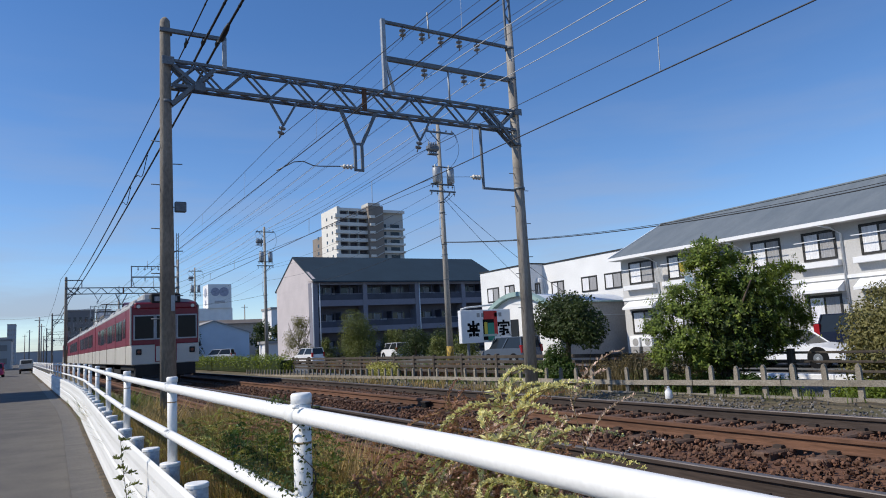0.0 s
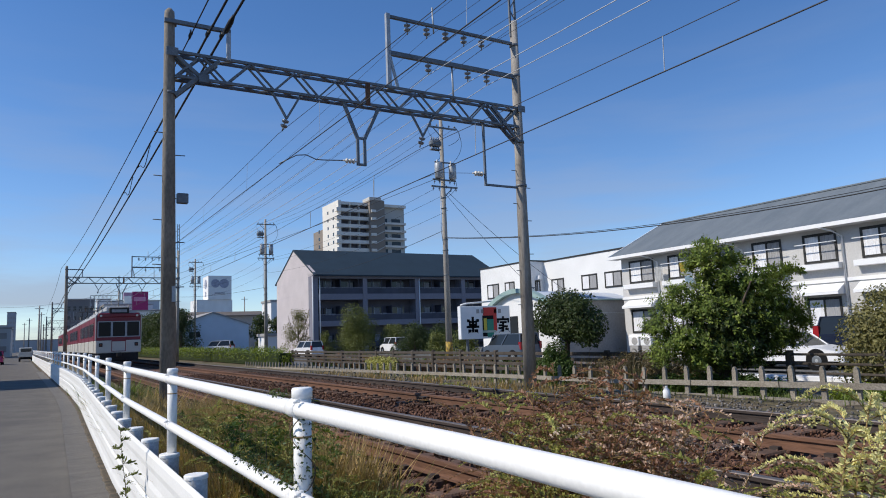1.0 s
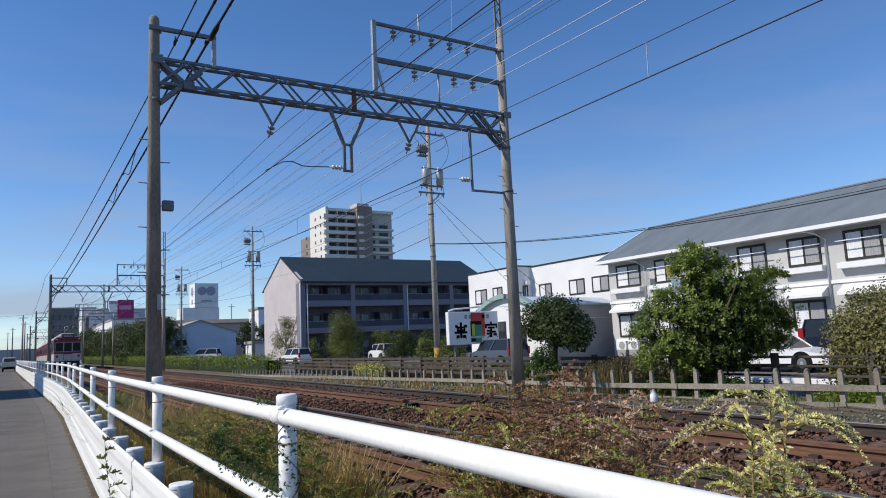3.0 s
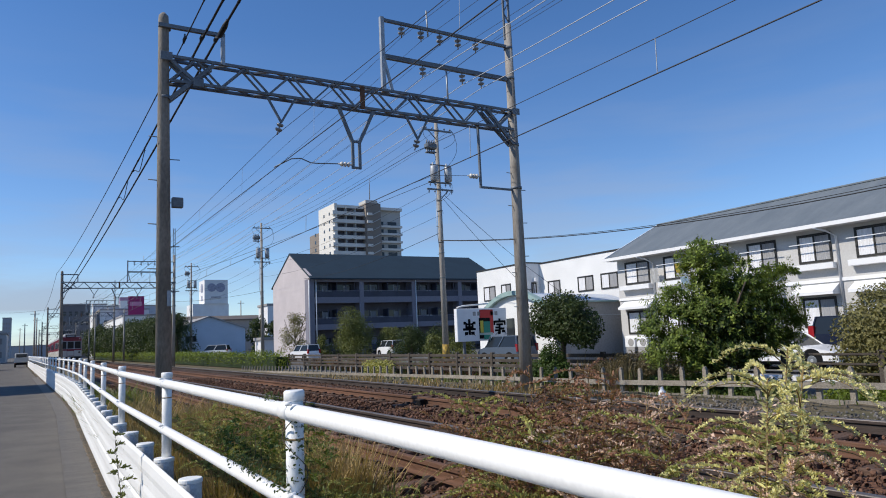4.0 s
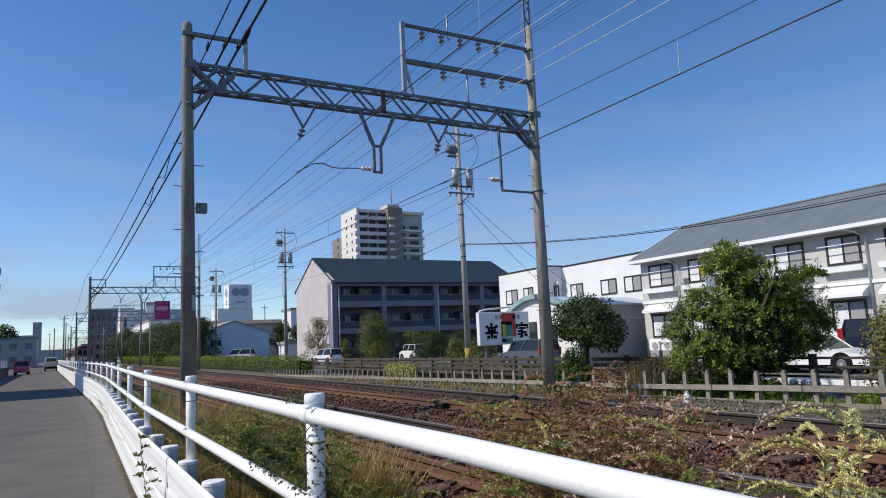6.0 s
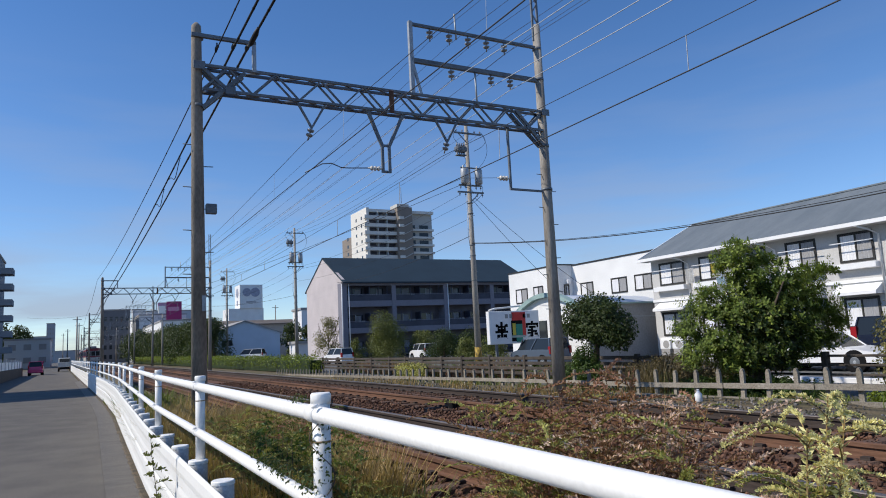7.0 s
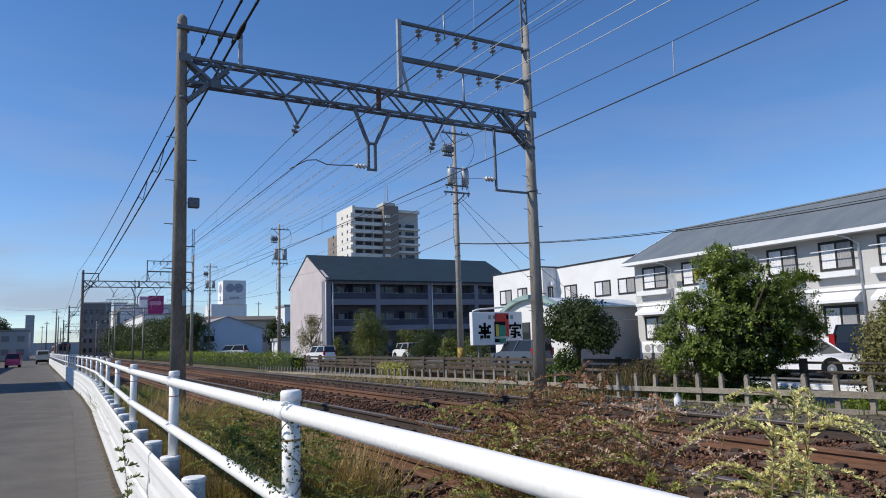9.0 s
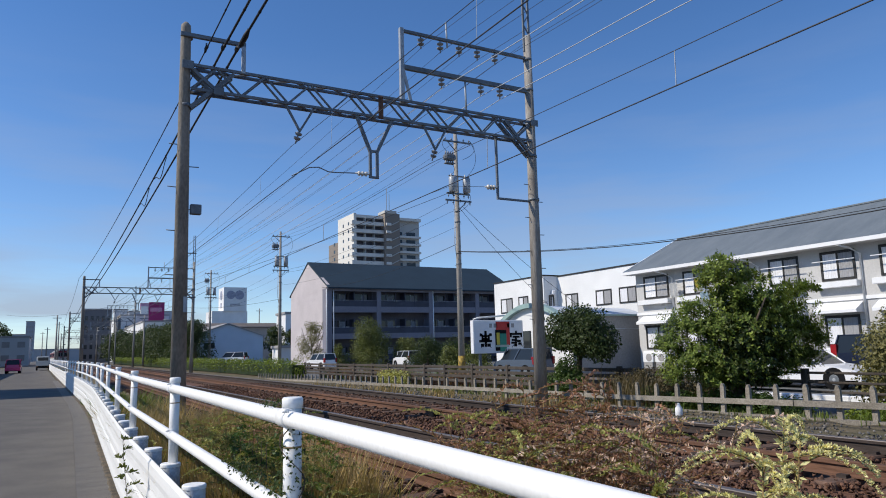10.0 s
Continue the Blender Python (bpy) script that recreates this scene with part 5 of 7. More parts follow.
def build_poles():
    utility_pole(19.8, 33.0, 13.5)
    utility_pole(19.9, 68.5, 13.5, False)
    utility_pole(19.9, 104.0, 13.5, False)
    bm = bmesh.new()
    spans = []
    for i, (a, b) in enumerate((((19.65, 33.0), (19.9, 68.5)), ((19.9, 68.5), (19.9, 104)))):
        for dx, z in ((-0.8, 12.9), (0.0, 12.9), (0.8, 12.9), (-0.6, 9.3), (0.6, 9.3), (0, 8.0)):
            spans.append(((a[0] + dx, a[1] - 0.15, z), (b[0] + dx, b[1] - 0.15, z), 0.6))
    for i, (a, b, s) in enumerate(spans):
        m = bmesh.new()
        wire(m, a, b, s, 0.009)
        tagged(part("power_line", m, M["cable"]), "thin black power line between utility poles", "wire", "power lines")
    for a, b, s, r in (((19.8, 32.9, 9.2), (25.0, 31.8, 3.6), 0.2, 0.012), ((20.1, 32.9, 9.2), (27.0, 30.5, 3.0), 0.25, 0.012), ((19.7, 33.0, 6.6), (26.5, -1.0, 6.65), 1.3, 0.02), ((19.7, 33.0, 6.62), (26.6, -1.0, 6.8), 1.3, 0.012), ((19.65, 33.0, 7.0), (25.6, 72.0, 8.2), 0.5, 0.016), ((19.9, 68.5, 6.6), (12.8, 110.0, 9.0), 0.8, 0.014), ((19.65, 33.0, 10.1), (-8.0, 160.0, 10.0), 2.6, 0.014)):
        m = bmesh.new()
        wire(m, a, b, s, r, 20)
        tagged(part("power_line", m, M["cable"]), "black service cable strung from the utility pole", "wire", "power lines")
    # slim poles along the road and line further on
    for x, y, h in ((0.6, 118, 8), (1.1, 150, 8.5), (-1.0, 190, 9), (-2.4, 235, 9.5)):
        p = thing("road_pole", "slim grey pole beside the road", "pole", pose(x, y, -0.3), "roadside poles")
        part("shaft", tubem([(0, 0, 0), (0, 0, h)], [0.15, 0.09], 10), M["pole_light"], p, "", True)
        part("arm", boxm(-0.6, 0.6, -0.05, 0.05, h - 0.5, h - 0.42), M["galv"], p)
    sg = thing("road_sign", "tall blue and white sign panel on a roadside post", "sign", pose(-6.24, 72.7, -0.3))
    part("post", tubem([(0.12, 0.1, 0), (0.12, 0.1, 9.85)], 0.07, 10), M["galv_light"], sg)
    part("panel", boxm(-0.75, 0.45, -0.05, 0.03, 6.09, 7.51, bevel=0.02), M["trim_white"], sg, "white lower panel")
    part("panel", boxm(-0.75, 0.45, -0.05, 0.03, 7.52, 9.85, bevel=0.02), mat("road_sign_blue", (0.05, 0.17, 0.42), 0.5, vary=0.1), sg, "blue upper panel")
    for x, y, h in ((12.6, 118, 8.0), (12.0, 166, 10.0), (39.2, 151, 11.3)):
        p = thing("line_pole", "slim pole on the far side of the line", "pole", pose(x, y, -0.3), "lineside poles")
        part("shaft", tubem([(0, 0, 0), (0, 0, h)], [0.16, 0.1], 10), M["pole_light"], p, "", True)
        part("arm", boxm(-0.7, 0.7, -0.05, 0.05, h - 0.6, h - 0.5), M["galv"], p)


# ---- vehicles ----
def build_car(name, label, color, at, length=4.4, width=1.7, height=1.3, kind="sedan", lamp=0.16):
    """Nose along +y in the car's own space, wheels on z 0."""
    c = thing(name, label, "car", at)
    L, W, H = length / 2, width / 2, height
    paint = mat(name + "_paint", color, 0.25, vary=0.04, scale=2, bump=0, spec=0.6)
    belt = 0.62 * H
    if kind == "sedan":
        roof = ((-0.62, belt), (-0.30, H), (0.10, H), (0.42, belt + 0.02))
        low = ((-L, 0.28), (-L - 0.02, 0.55), (-L + 0.06, belt - 0.02), (-0.66 * L, belt + 0.03), (0.45 * L, belt + 0.02), (0.92 * L, belt - 0.14), (L, belt - 0.3), (L + 0.02, 0.3))
    else:
        roof = ((-0.98, belt), (-0.9, H), (0.30, H), (0.62, belt + 0.02))
        low = ((-L, 0.3), (-L - 0.02, 0.6), (-L + 0.03, belt), (-0.66 * L, belt + 0.02), (0.6 * L, belt + 0.02), (0.93 * L, belt - 0.1), (L, belt - 0.25), (L + 0.02, 0.32))
    bm = bmesh.new()
    secs = []
    for x, k in ((-W, 0.97), (-W * 0.93, 1.0), (W * 0.93, 1.0), (W, 0.97)):
        secs.append([bm.verts.new((x, y * k, z)) for y, z in low])
    for a, b in zip(secs, secs[1:]):
        for i in range(len(low)):
            j = (i + 1) % len(low)
            bm.faces.new((a[i], a[j], b[j], b[i]))
    bm.faces.new(secs[0])
    bm.faces.new(secs[-1][::-1])
    body = part("body", bm, paint, c)
    bm = bmesh.new()
    secs = [[bm.verts.new((s * (W * (0.95 if i in (0, 3) else 0.78)), y * L, z - (0.012 if 0 < i < 3 else -0.0))) for i, (y, z) in enumerate(roof)] for s in (-1, 1)]
    for i in range(3):
        bm.faces.new((secs[0][i], secs[1][i], secs[1][i + 1], secs[0][i + 1]))
    bm.faces.new(secs[0][::-1])
    bm.faces.new(secs[1])
    part("glass_house", bm, M["glass_car"], c, "dark tinted glazing")
    (ya, za), (yb, zb), (yc, zc), (yd, zd) = roof
    bm = bmesh.new()
    box(bm, -W * 0.79, W * 0.79, yb * L - 0.05, yc * L + 0.05, H - 0.03, H + 0.02, bevel=0.015)
    part("roof_panel", bm, paint, c)
    for s in (-1, 1):
        for p, q in (((ya, za), (yb, zb)), ((yc, zc), (yd, zd)), ((0.5 * (ya + yd) * 0.4, belt), ((yb + yc) / 2, H))):
            part("pillar", beamm((s * W * 0.955, p[0] * L, p[1]), (s * W * 0.785, q[0] * L, q[1]), 0.07, 0.05), paint, c)
        for y in (-0.62 * L, 0.64 * L):
            w = part("wheel", tubem([(s * W - s * 0.2, y, 0.31), (s * W - s * 0.02, y, 0.31), (s * W + s * 0.005, y, 0.31)], [0.31, 0.31, 0.27], 20), M["rubber"], c, "", True)
            part("hub", tubem([(s * W - s * 0.01, y, 0.31), (s * W + s * 0.015, y, 0.31)], [0.19, 0.15], 16), M["galv"], w, "grey alloy wheel rim", True)
            part("hub_cap", tubem([(s * W, y, 0.31), (s * W + s * 0.022, y, 0.31)], [0.07, 0.05], 10), M["galv_light"], w)
            part("wheel_arch", tubem([(s * W - s * 0.25, y, 0.33), (s * W + s * 0.006, y, 0.33)], 0.365, 20), M["black"], c)
        part("tail_lamp", boxm(s * W * 0.62 - 0.17, s * W * 0.62 + 0.17, -L - 0.03, -L + 0.05, belt - 0.3, belt - 0.08) if kind == "sedan" else boxm(s * W * 0.9 - 0.05 - lamp * 0.12, s * W * 0.9 + 0.05 + lamp * 0.12, -L - 0.03, -L + 0.06 + lamp * 0.4, belt - 0.22, belt + lamp), mat("red_lens", (0.32, 0.015, 0.02), 0.25, vary=0.05, bump=0), c, "red tail lamp")
        part("head_lamp", boxm(s * W * 0.66 - 0.2, s * W * 0.66 + 0.2, L - 0.09, L + 0.015, belt - 0.36, belt - 0.22), M["glass_dark"], c, "clear head lamp")
    part("bumper", boxm(-W * 0.98, W * 0.98, -L - 0.05, -L + 0.1, 0.26, 0.46, bevel=0.03), paint, c)
    part("bumper", boxm(-W * 0.98, W * 0.98, L - 0.1, L + 0.05, 0.24, 0.46, bevel=0.03), paint, c)
    part("sill", boxm(-W * 0.99, W * 0.99, -0.4 * L, 0.4 * L, 0.2, 0.3), M["black"], c)
    return c


def build_vehicles():
    white = (0.8, 0.8, 0.81)
    build_car("coupe", "low white coupe parked behind the brown fence", white, pose(22.6, 14.72, LOT_Z, 0, 0, 180), 4.5, 1.72, 1.22)
    build_car("estate_car", "dark navy estate car parked beside the white coupe", (0.012, 0.018, 0.04), pose(26.4, 13.4, LOT_Z, 0, 0, 180), 4.4, 1.72, 1.72, "van", 0.32)
    build_car("van", "dark blue-grey van parked by the restaurant sign", (0.085, 0.11, 0.15), pose(21.7, 29.9, LOT_Z, 0, 0, 5), 3.2, 1.48, 1.5, "van")
    build_car("minivan", "white minivan parked before the mauve block", white, pose(21.4, 60.5, LOT_Z, 0, 0, 15), 2.9, 1.35, 1.45, "van")
    build_car("minivan", "white car behind the round shrubs", white, pose(28.6, 57.5, LOT_Z, 0, 0, 0), 3.3, 1.4, 1.5, "van")
    build_car("minivan", "white van near the pale blue shed", white, pose(22.5, 101.0, LOT_Z, 0, 0, 55), 4.2, 1.6, 1.9, "van")
    build_car("small_car", "bright pink small car parked at the roadside", (0.55, 0.05, 0.16), pose(-3.6, 93, -0.25, 0, 0, 0), 3.4, 1.5, 1.5, "van")
    # box truck seen from behind
    t = thing("pickup_truck", "grey pickup truck standing in the lane", "truck", pose(-0.85, 108, -0.24))
    gr = mat("truck_grey", (0.42, 0.43, 0.42), 0.6, vary=0.12, scale=2)
    part("cab", boxm(-0.78, 0.78, 1.2, 2.6, 0.45, 1.85, bevel=0.12), gr, t)
    part("rear_window", boxm(-0.6, 0.6, 1.17, 1.21, 1.2, 1.7), M["glass_dark"], t)
    part("bed", boxm(-0.8, 0.8, -1.4, 1.15, 0.6, 1.25, bevel=0.02), gr, t)
    part("tailgate", boxm(-0.78, 0.78, -1.44, -1.39, 0.64, 1.22), gr, t)
    for s in (-1, 1):
        part("tail_lamp", boxm(s * 0.65 - 0.1, s * 0.65 + 0.1, -1.46, -1.4, 0.46, 0.58), M["rust_paint"], t)
        for y in (-0.8, 1.7):
            part("wheel", tubem([(s * 0.6, y, 0.28), (s * 0.78, y, 0.28)], 0.28, 16), M["rubber"], t)
    part("chassis", boxm(-0.6, 0.6, -1.4, 2.4, 0.3, 0.6), M["black"], t)
    k = thing("parking_kerb", "long pale concrete kerb of the parking bay", "kerb", pose(18.02, 0, LOT_Z))
    for i in range(6):
        part("kerb_stone", boxm(-0.09, 0.09, 7.0 + 1.2 * i, 8.18 + 1.2 * i, -0.05, 0.13, bevel=0.02), M["trim_white"], k)
    # low wall and white panels across the road
    w = thing("roadside_wall", "low shade-darkened wall with white panels above", "wall")
    for k in range(14):
        y = 40 + 3.7 * k
        # base borrows the dark fence brown to stand for its shaded face
        part("base", boxm(-5.15, -4.85, y, y + 3.7, -0.5, 0.62), M["brown_rail"], w, "base course with shade darkening its colour")
        part("panel", boxm(-5.05, -4.97, y + 0.04, y + 3.64, 0.62, 1.3), M["trim_white"], w, "white panel")
        part("post", boxm(-5.08, -4.92, y - 0.06, y + 0.06, 0.5, 1.56), M["galv_light"], w)
    build_car("parked_car", "white car parked behind the low wall", white, pose(-6.9, 62, -0.2, 0, 0, 5), 4.2, 1.7, 2.3, "van")
    build_car("parked_car", "black car parked behind the low wall", (0.02, 0.02, 0.02), pose(-6.9, 72, -0.1, 0, 0, 0), 4.4, 1.7, 2.4, "van")


# ---- the train ----
def build_train():
    """Four cars; the near end of the first at y 0, the rest ahead of it. x 0 is the track's centre."""
    t = thing("commuter_train", "dark red and white electric train running away along the line", "train")
    red = mat("train_red", (0.20, 0.012, 0.026), 0.35, vary=0.1, scale=0.8, bump=0, spec=0.5)
    wht = mat("train_white", (0.56, 0.53, 0.47), 0.4, vary=0.12, scale=0.8, bump=0)
    roofm = mat("train_roof_grey", (0.42, 0.43, 0.44), 0.7, vary=0.2, scale=1.5)
    dark = mat("underframe_dark", (0.025, 0.023, 0.022), 0.8, vary=0.3, scale=3)
    HW, zb, zm, zt, L = 1.25, 0.86, 1.62, 3.12, 17.9
    for k in range(4):
        y0 = k * 18.4
        low = part("lower_body", boxm(-HW, HW, y0, y0 + L, zb, zm, bevel=0.03), wht, t, "off-white lower body side")
        up = part("upper_body", boxm(-HW, HW, y0, y0 + L, zm + 0.002, zt, bevel=0.03), red, t, "dark red upper body")
        bm = bmesh.new()
        prof = [(-HW, zt), (-HW * 0.93, zt + 0.13), (-HW * 0.7, zt + 0.24), (-HW * 0.3, zt + 0.3), (HW * 0.3, zt + 0.3), (HW * 0.7, zt + 0.24), (HW * 0.93, zt + 0.13), (HW, zt)]
        e = [[bm.verts.new((x, y, z)) for x, z in prof] for y in (y0 + 0.04, y0 + L - 0.04)]
        for i in range(7):
            bm.faces.new((e[0][i], e[1][i], e[1][i + 1], e[0][i + 1]))
        bm.faces.new(e[0])
        bm.faces.new(e[1][::-1])
        part("roof", bm, roofm, t, "grey curved roof")
        for j in range(5):
            ya = y0 + 1.6 + j * 3.2
            part("roof_unit", boxm(-0.62, 0.62, ya, ya + 2.0, zt + 0.26, zt + 0.62, bevel=0.06), roofm, t, "grey rooftop cooling unit")
        for s in (-1, 1):
            for j in range(4):
                yd = y0 + 1.7 + j * 4.3
                part("door", boxm(s * HW - 0.012, s * HW + 0.012, yd, yd + 1.25, zb + 0.06, zt - 0.12), red, t, "dark red sliding door")
                for dy in (0.12, 0.7):
                    part("door_glass", boxm(s * HW - 0.02, s * HW + 0.02, yd + dy, yd + dy + 0.42, 1.95, 2.72), M["glass_train"], t)
                if j < 3:
                    for q in range(2):
                        part("side_window", boxm(s * HW - 0.016, s * HW + 0.016, yd + 1.55 + 1.25 * q, yd + 2.65 + 1.25 * q, 1.9, 2.72), M["glass_train"], t, "dark side window")
                part("door_sill", boxm(s * HW - 0.014, s * HW + 0.014, yd, yd + 1.25, zb + 0.06, zm), wht, t)
            part("stripe_rail", boxm(s * HW - 0.012, s * HW + 0.014, y0 + 0.1, y0 + L - 0.1, zt - 0.06, zt + 0.02), roofm, t)
            for yc in (3.0, L - 3.0):
                for dy in (-1.0, 1.0):
                    part("wheel", tubem([(s * 0.66, y0 + yc + dy, 0.4), (s * 0.8, y0 + yc + dy, 0.4)], 0.4, 18), dark, t)
                part("bogie_frame", boxm(s * 0.86 - 0.08, s * 0.86 + 0.08, y0 + yc - 1.5, y0 + yc + 1.5, 0.32, 0.62, bevel=0.03), dark, t)
        for ya, yb in ((5.2, 8.2), (8.6, 12.4)):
            part("equipment_box", boxm(-1.1, 1.1, y0 + ya, y0 + yb, 0.28, zb), dark, t, "dark underfloor equipment")
        part("underframe", boxm(-1.1, 1.1, y0 + 0.1, y0 + L - 0.1, 0.66, zb), dark, t)
        if k < 3:
            part("gangway", boxm(-0.5, 0.5, y0 + L, y0 + 18.4, 0.95, 2.9), dark, t)
    # the end that faces back along the line
    for a, b, za, zc in ((-1.12, -0.45, 1.86, 2.72), (-0.34, 0.34, 1.86, 2.72), (0.45, 1.12, 1.86, 2.72)):
        part("end_window", boxm(a, b, -0.03, 0.02, za, zc, bevel=0.008), M["glass_train"], t, "dark end window")
        for lo, hi, p, q in ((a - 0.05, a, za - 0.05, zc + 0.05), (b, b + 0.05, za - 0.05, zc + 0.05), (a, b, za - 0.05, za), (a, b, zc, zc + 0.05)):
            part("window_frame", boxm(lo, hi, -0.035, 0.0, p, q), roofm, t)
    part("end_door", boxm(-0.40, 0.40, -0.02, 0.01, 0.95, 2.82), red, t, "dark red end door")
    part("end_door_panel", boxm(-0.36, 0.36, -0.026, 0.0, 0.98, 1.55), wht, t)
    part("roof_brow", boxm(-1.15, 1.15, -0.06, 0.3, 3.0, 3.26, bevel=0.05), red, t)
    part("destination_box", boxm(-0.55, 0.55, -0.05, 0.6, 3.2, 3.6, bevel=0.04), dark, t, "dark destination box")
    part("destination_blind", boxm(-0.42, 0.42, -0.065, -0.045, 3.3, 3.48), M["curtain_dim"], t)
    for s in (-1, 1):
        part("corner_pillar", boxm(s * HW - 0.035, s * HW + 0.012, -0.012, 0.12, zm, zt), wht, t, "pale corner strip")
        part("marker_lamp", tubem([(s * 1.0, -0.07, 3.1), (s * 1.0, 0.0, 3.1)], 0.07, 12), M["porcelain_white"], t)
        part("tail_lamp", boxm(s * 0.98 - 0.1, s * 0.98 + 0.1, -0.05, 0.02, 1.25, 1.47, bevel=0.02), dark, t, "dark lamp cluster")
        part("tail_lens", tubem([(s * 0.98, -0.06, 1.36), (s * 0.98, -0.04, 1.36)], 0.06, 12), M["rust_paint"], t)
    part("skirt", boxm(-1.1, 1.1, -0.02, 0.3, 0.42, zb), dark, t)
    part("coupler", boxm(-0.14, 0.14, -0.5, 0.1, 0.62, 0.88, bevel=0.03), dark, t, "dark coupler")
    # folded pantograph on the second car
    for yb in (1.5, 9.0):
        bm = bmesh.new()
        for s in (-1, 1):
            tube(bm, [(s * 0.6, 18.4 + yb, 3.5), (s * 0.5, 19.6 + yb, 4.05), (s * 0.5, 18.6 + yb, 4.6)], 0.03, 6)
        tube(bm, [(-0.8, 18.6 + yb, 4.6), (0.8, 18.6 + yb, 4.6)], 0.03, 6)
        part("pantograph", bm, dark, t, "dark pantograph")
    return t


# ---- plants ----
def leaf_cloud(name, blobs, count, size, material, parent, seed, label="", droop=0.0):
    """Small folded leaves scattered through and over a set of ellipsoids (centre, radii)."""
    rng = random.Random(seed)
    vs, fs = [], []
    vol = [r[0] * r[1] * r[2] for _, r in blobs]
    for _ in range(count):
        c, r = rng.choices(blobs, vol)[0]
        d = Vector((rng.gauss(0, 1), rng.gauss(0, 1), rng.gauss(0, 1))).normalized()
        k = rng.random() ** 0.28
        k *= 1 + 0.22 * noise.noise(Vector(d) * 2.6 + Vector((seed, 0, c[0])))
        p = Vector((c[0] + d.x * r[0] * k, c[1] + d.y * r[1] * k, c[2] + d.z * r[2] * k))
        n = (d + Vector((rng.uniform(-1, 1), rng.uniform(-1, 1), rng.uniform(-0.4, 1.0)))).normalized()
        a = n.cross(Vector((rng.uniform(-1, 1), rng.uniform(-1, 1), rng.uniform(-1, 1)))).normalized()
        b = n.cross(a)
        s = size * rng.uniform(0.6, 1.35)
        i = len(vs)
        vs += [tuple(p), tuple(p + a * s * 0.5 + b * s * 0.28 + n * s * 0.08), tuple(p + a * s), tuple(p + a * s * 0.5 - b * s * 0.28 + n * s * 0.08)]
        fs += [(i, i + 1, i + 2), (i, i + 2, i + 3)]
    o = mesh_of(name, vs, fs, material, parent)
    if label:
        o["label"] = label
    return o


def twig_crown(name, lobes, twigs, leaves, size, material, parent, seed, across):
    """Leaf sprays at the ends of twigs that fill a set of lobes (along, height, radius); across: the way the crown spreads."""
    rng = random.Random(seed)
    deep = Vector((-across.y, across.x, 0))
    vs, fs = [], []
    weight = [r ** 1.8 for _, _, r in lobes]
    for _ in range(twigs):
        u, z, r = rng.choices(lobes, weight)[0]
        o = Vector((rng.gauss(0, 0.45), rng.gauss(0, 0.45), rng.gauss(0, 0.36))) * r
        o = Vector([max(-0.95 * r, min(0.95 * r, v)) for v in o])
        c = across * (u + o.x) + deep * (o.y * 1.7 + rng.uniform(-0.4, 0.4) * (1 - abs(u) / 2.4)) + Vector((0, 0, z + o.z))
        d = (Vector((c.x, c.y, 0)) * 0.5 + across * o.x + deep * o.y + Vector((rng.uniform(-0.4, 0.4), rng.uniform(-0.4, 0.4), 0.55))).normalized()
        for k in range(leaves):
            a = 2.4 * k + rng.uniform(-0.4, 0.4)
            side = d.cross(Vector((math.cos(a), math.sin(a), 0.3))).normalized()
            e = (side + d * rng.uniform(0.1, 0.9)).normalized()
            p = c + d * 0.11 * (k / leaves - 0.5) + side * 0.01
            n = (d * 1.2 + Vector((0, 0, 0.6)) - e * 0.3).normalized()
            w = e.cross(n).normalized()
            l = size * rng.uniform(0.7, 1.25)
            i = len(vs)
            vs += [tuple(p), tuple(p + e * l * 0.5 + w * l * 0.24 - n * l * 0.05), tuple(p + e * l - n * l * 0.12), tuple(p + e * l * 0.5 - w * l * 0.24 - n * l * 0.05)]
            fs += [(i, i + 1, i + 2), (i, i + 2, i + 3)]
    return mesh_of(name, vs, fs, material, parent)


def shrub(name, label, category, at, blobs, count, size, material, seed, trunk=(), group=""):
    t = thing(name, label, category, pose(*at), group)
    for pts, rr in trunk:
        part("branch" if len(pts) > 2 else "trunk", tubem(pts, rr, 8), M["bark"], t, "", True)
    leaf_cloud("crown", blobs, count, size, material, t, seed)
    return t


def clumps(rng, n, w, h, z0, r0, r1, flat=0.8):
    out = []
    for _ in range(n):
        a, q = rng.uniform(0, 2 * math.pi), math.sqrt(rng.random())
        zz = rng.random()
        f = 1 - 0.8 * zz ** 1.3
        r = rng.uniform(r0, r1)
        out.append(((math.cos(a) * q * w * f, math.sin(a) * q * w * f, z0 + zz * h), (r, r, r * flat)))
    return out


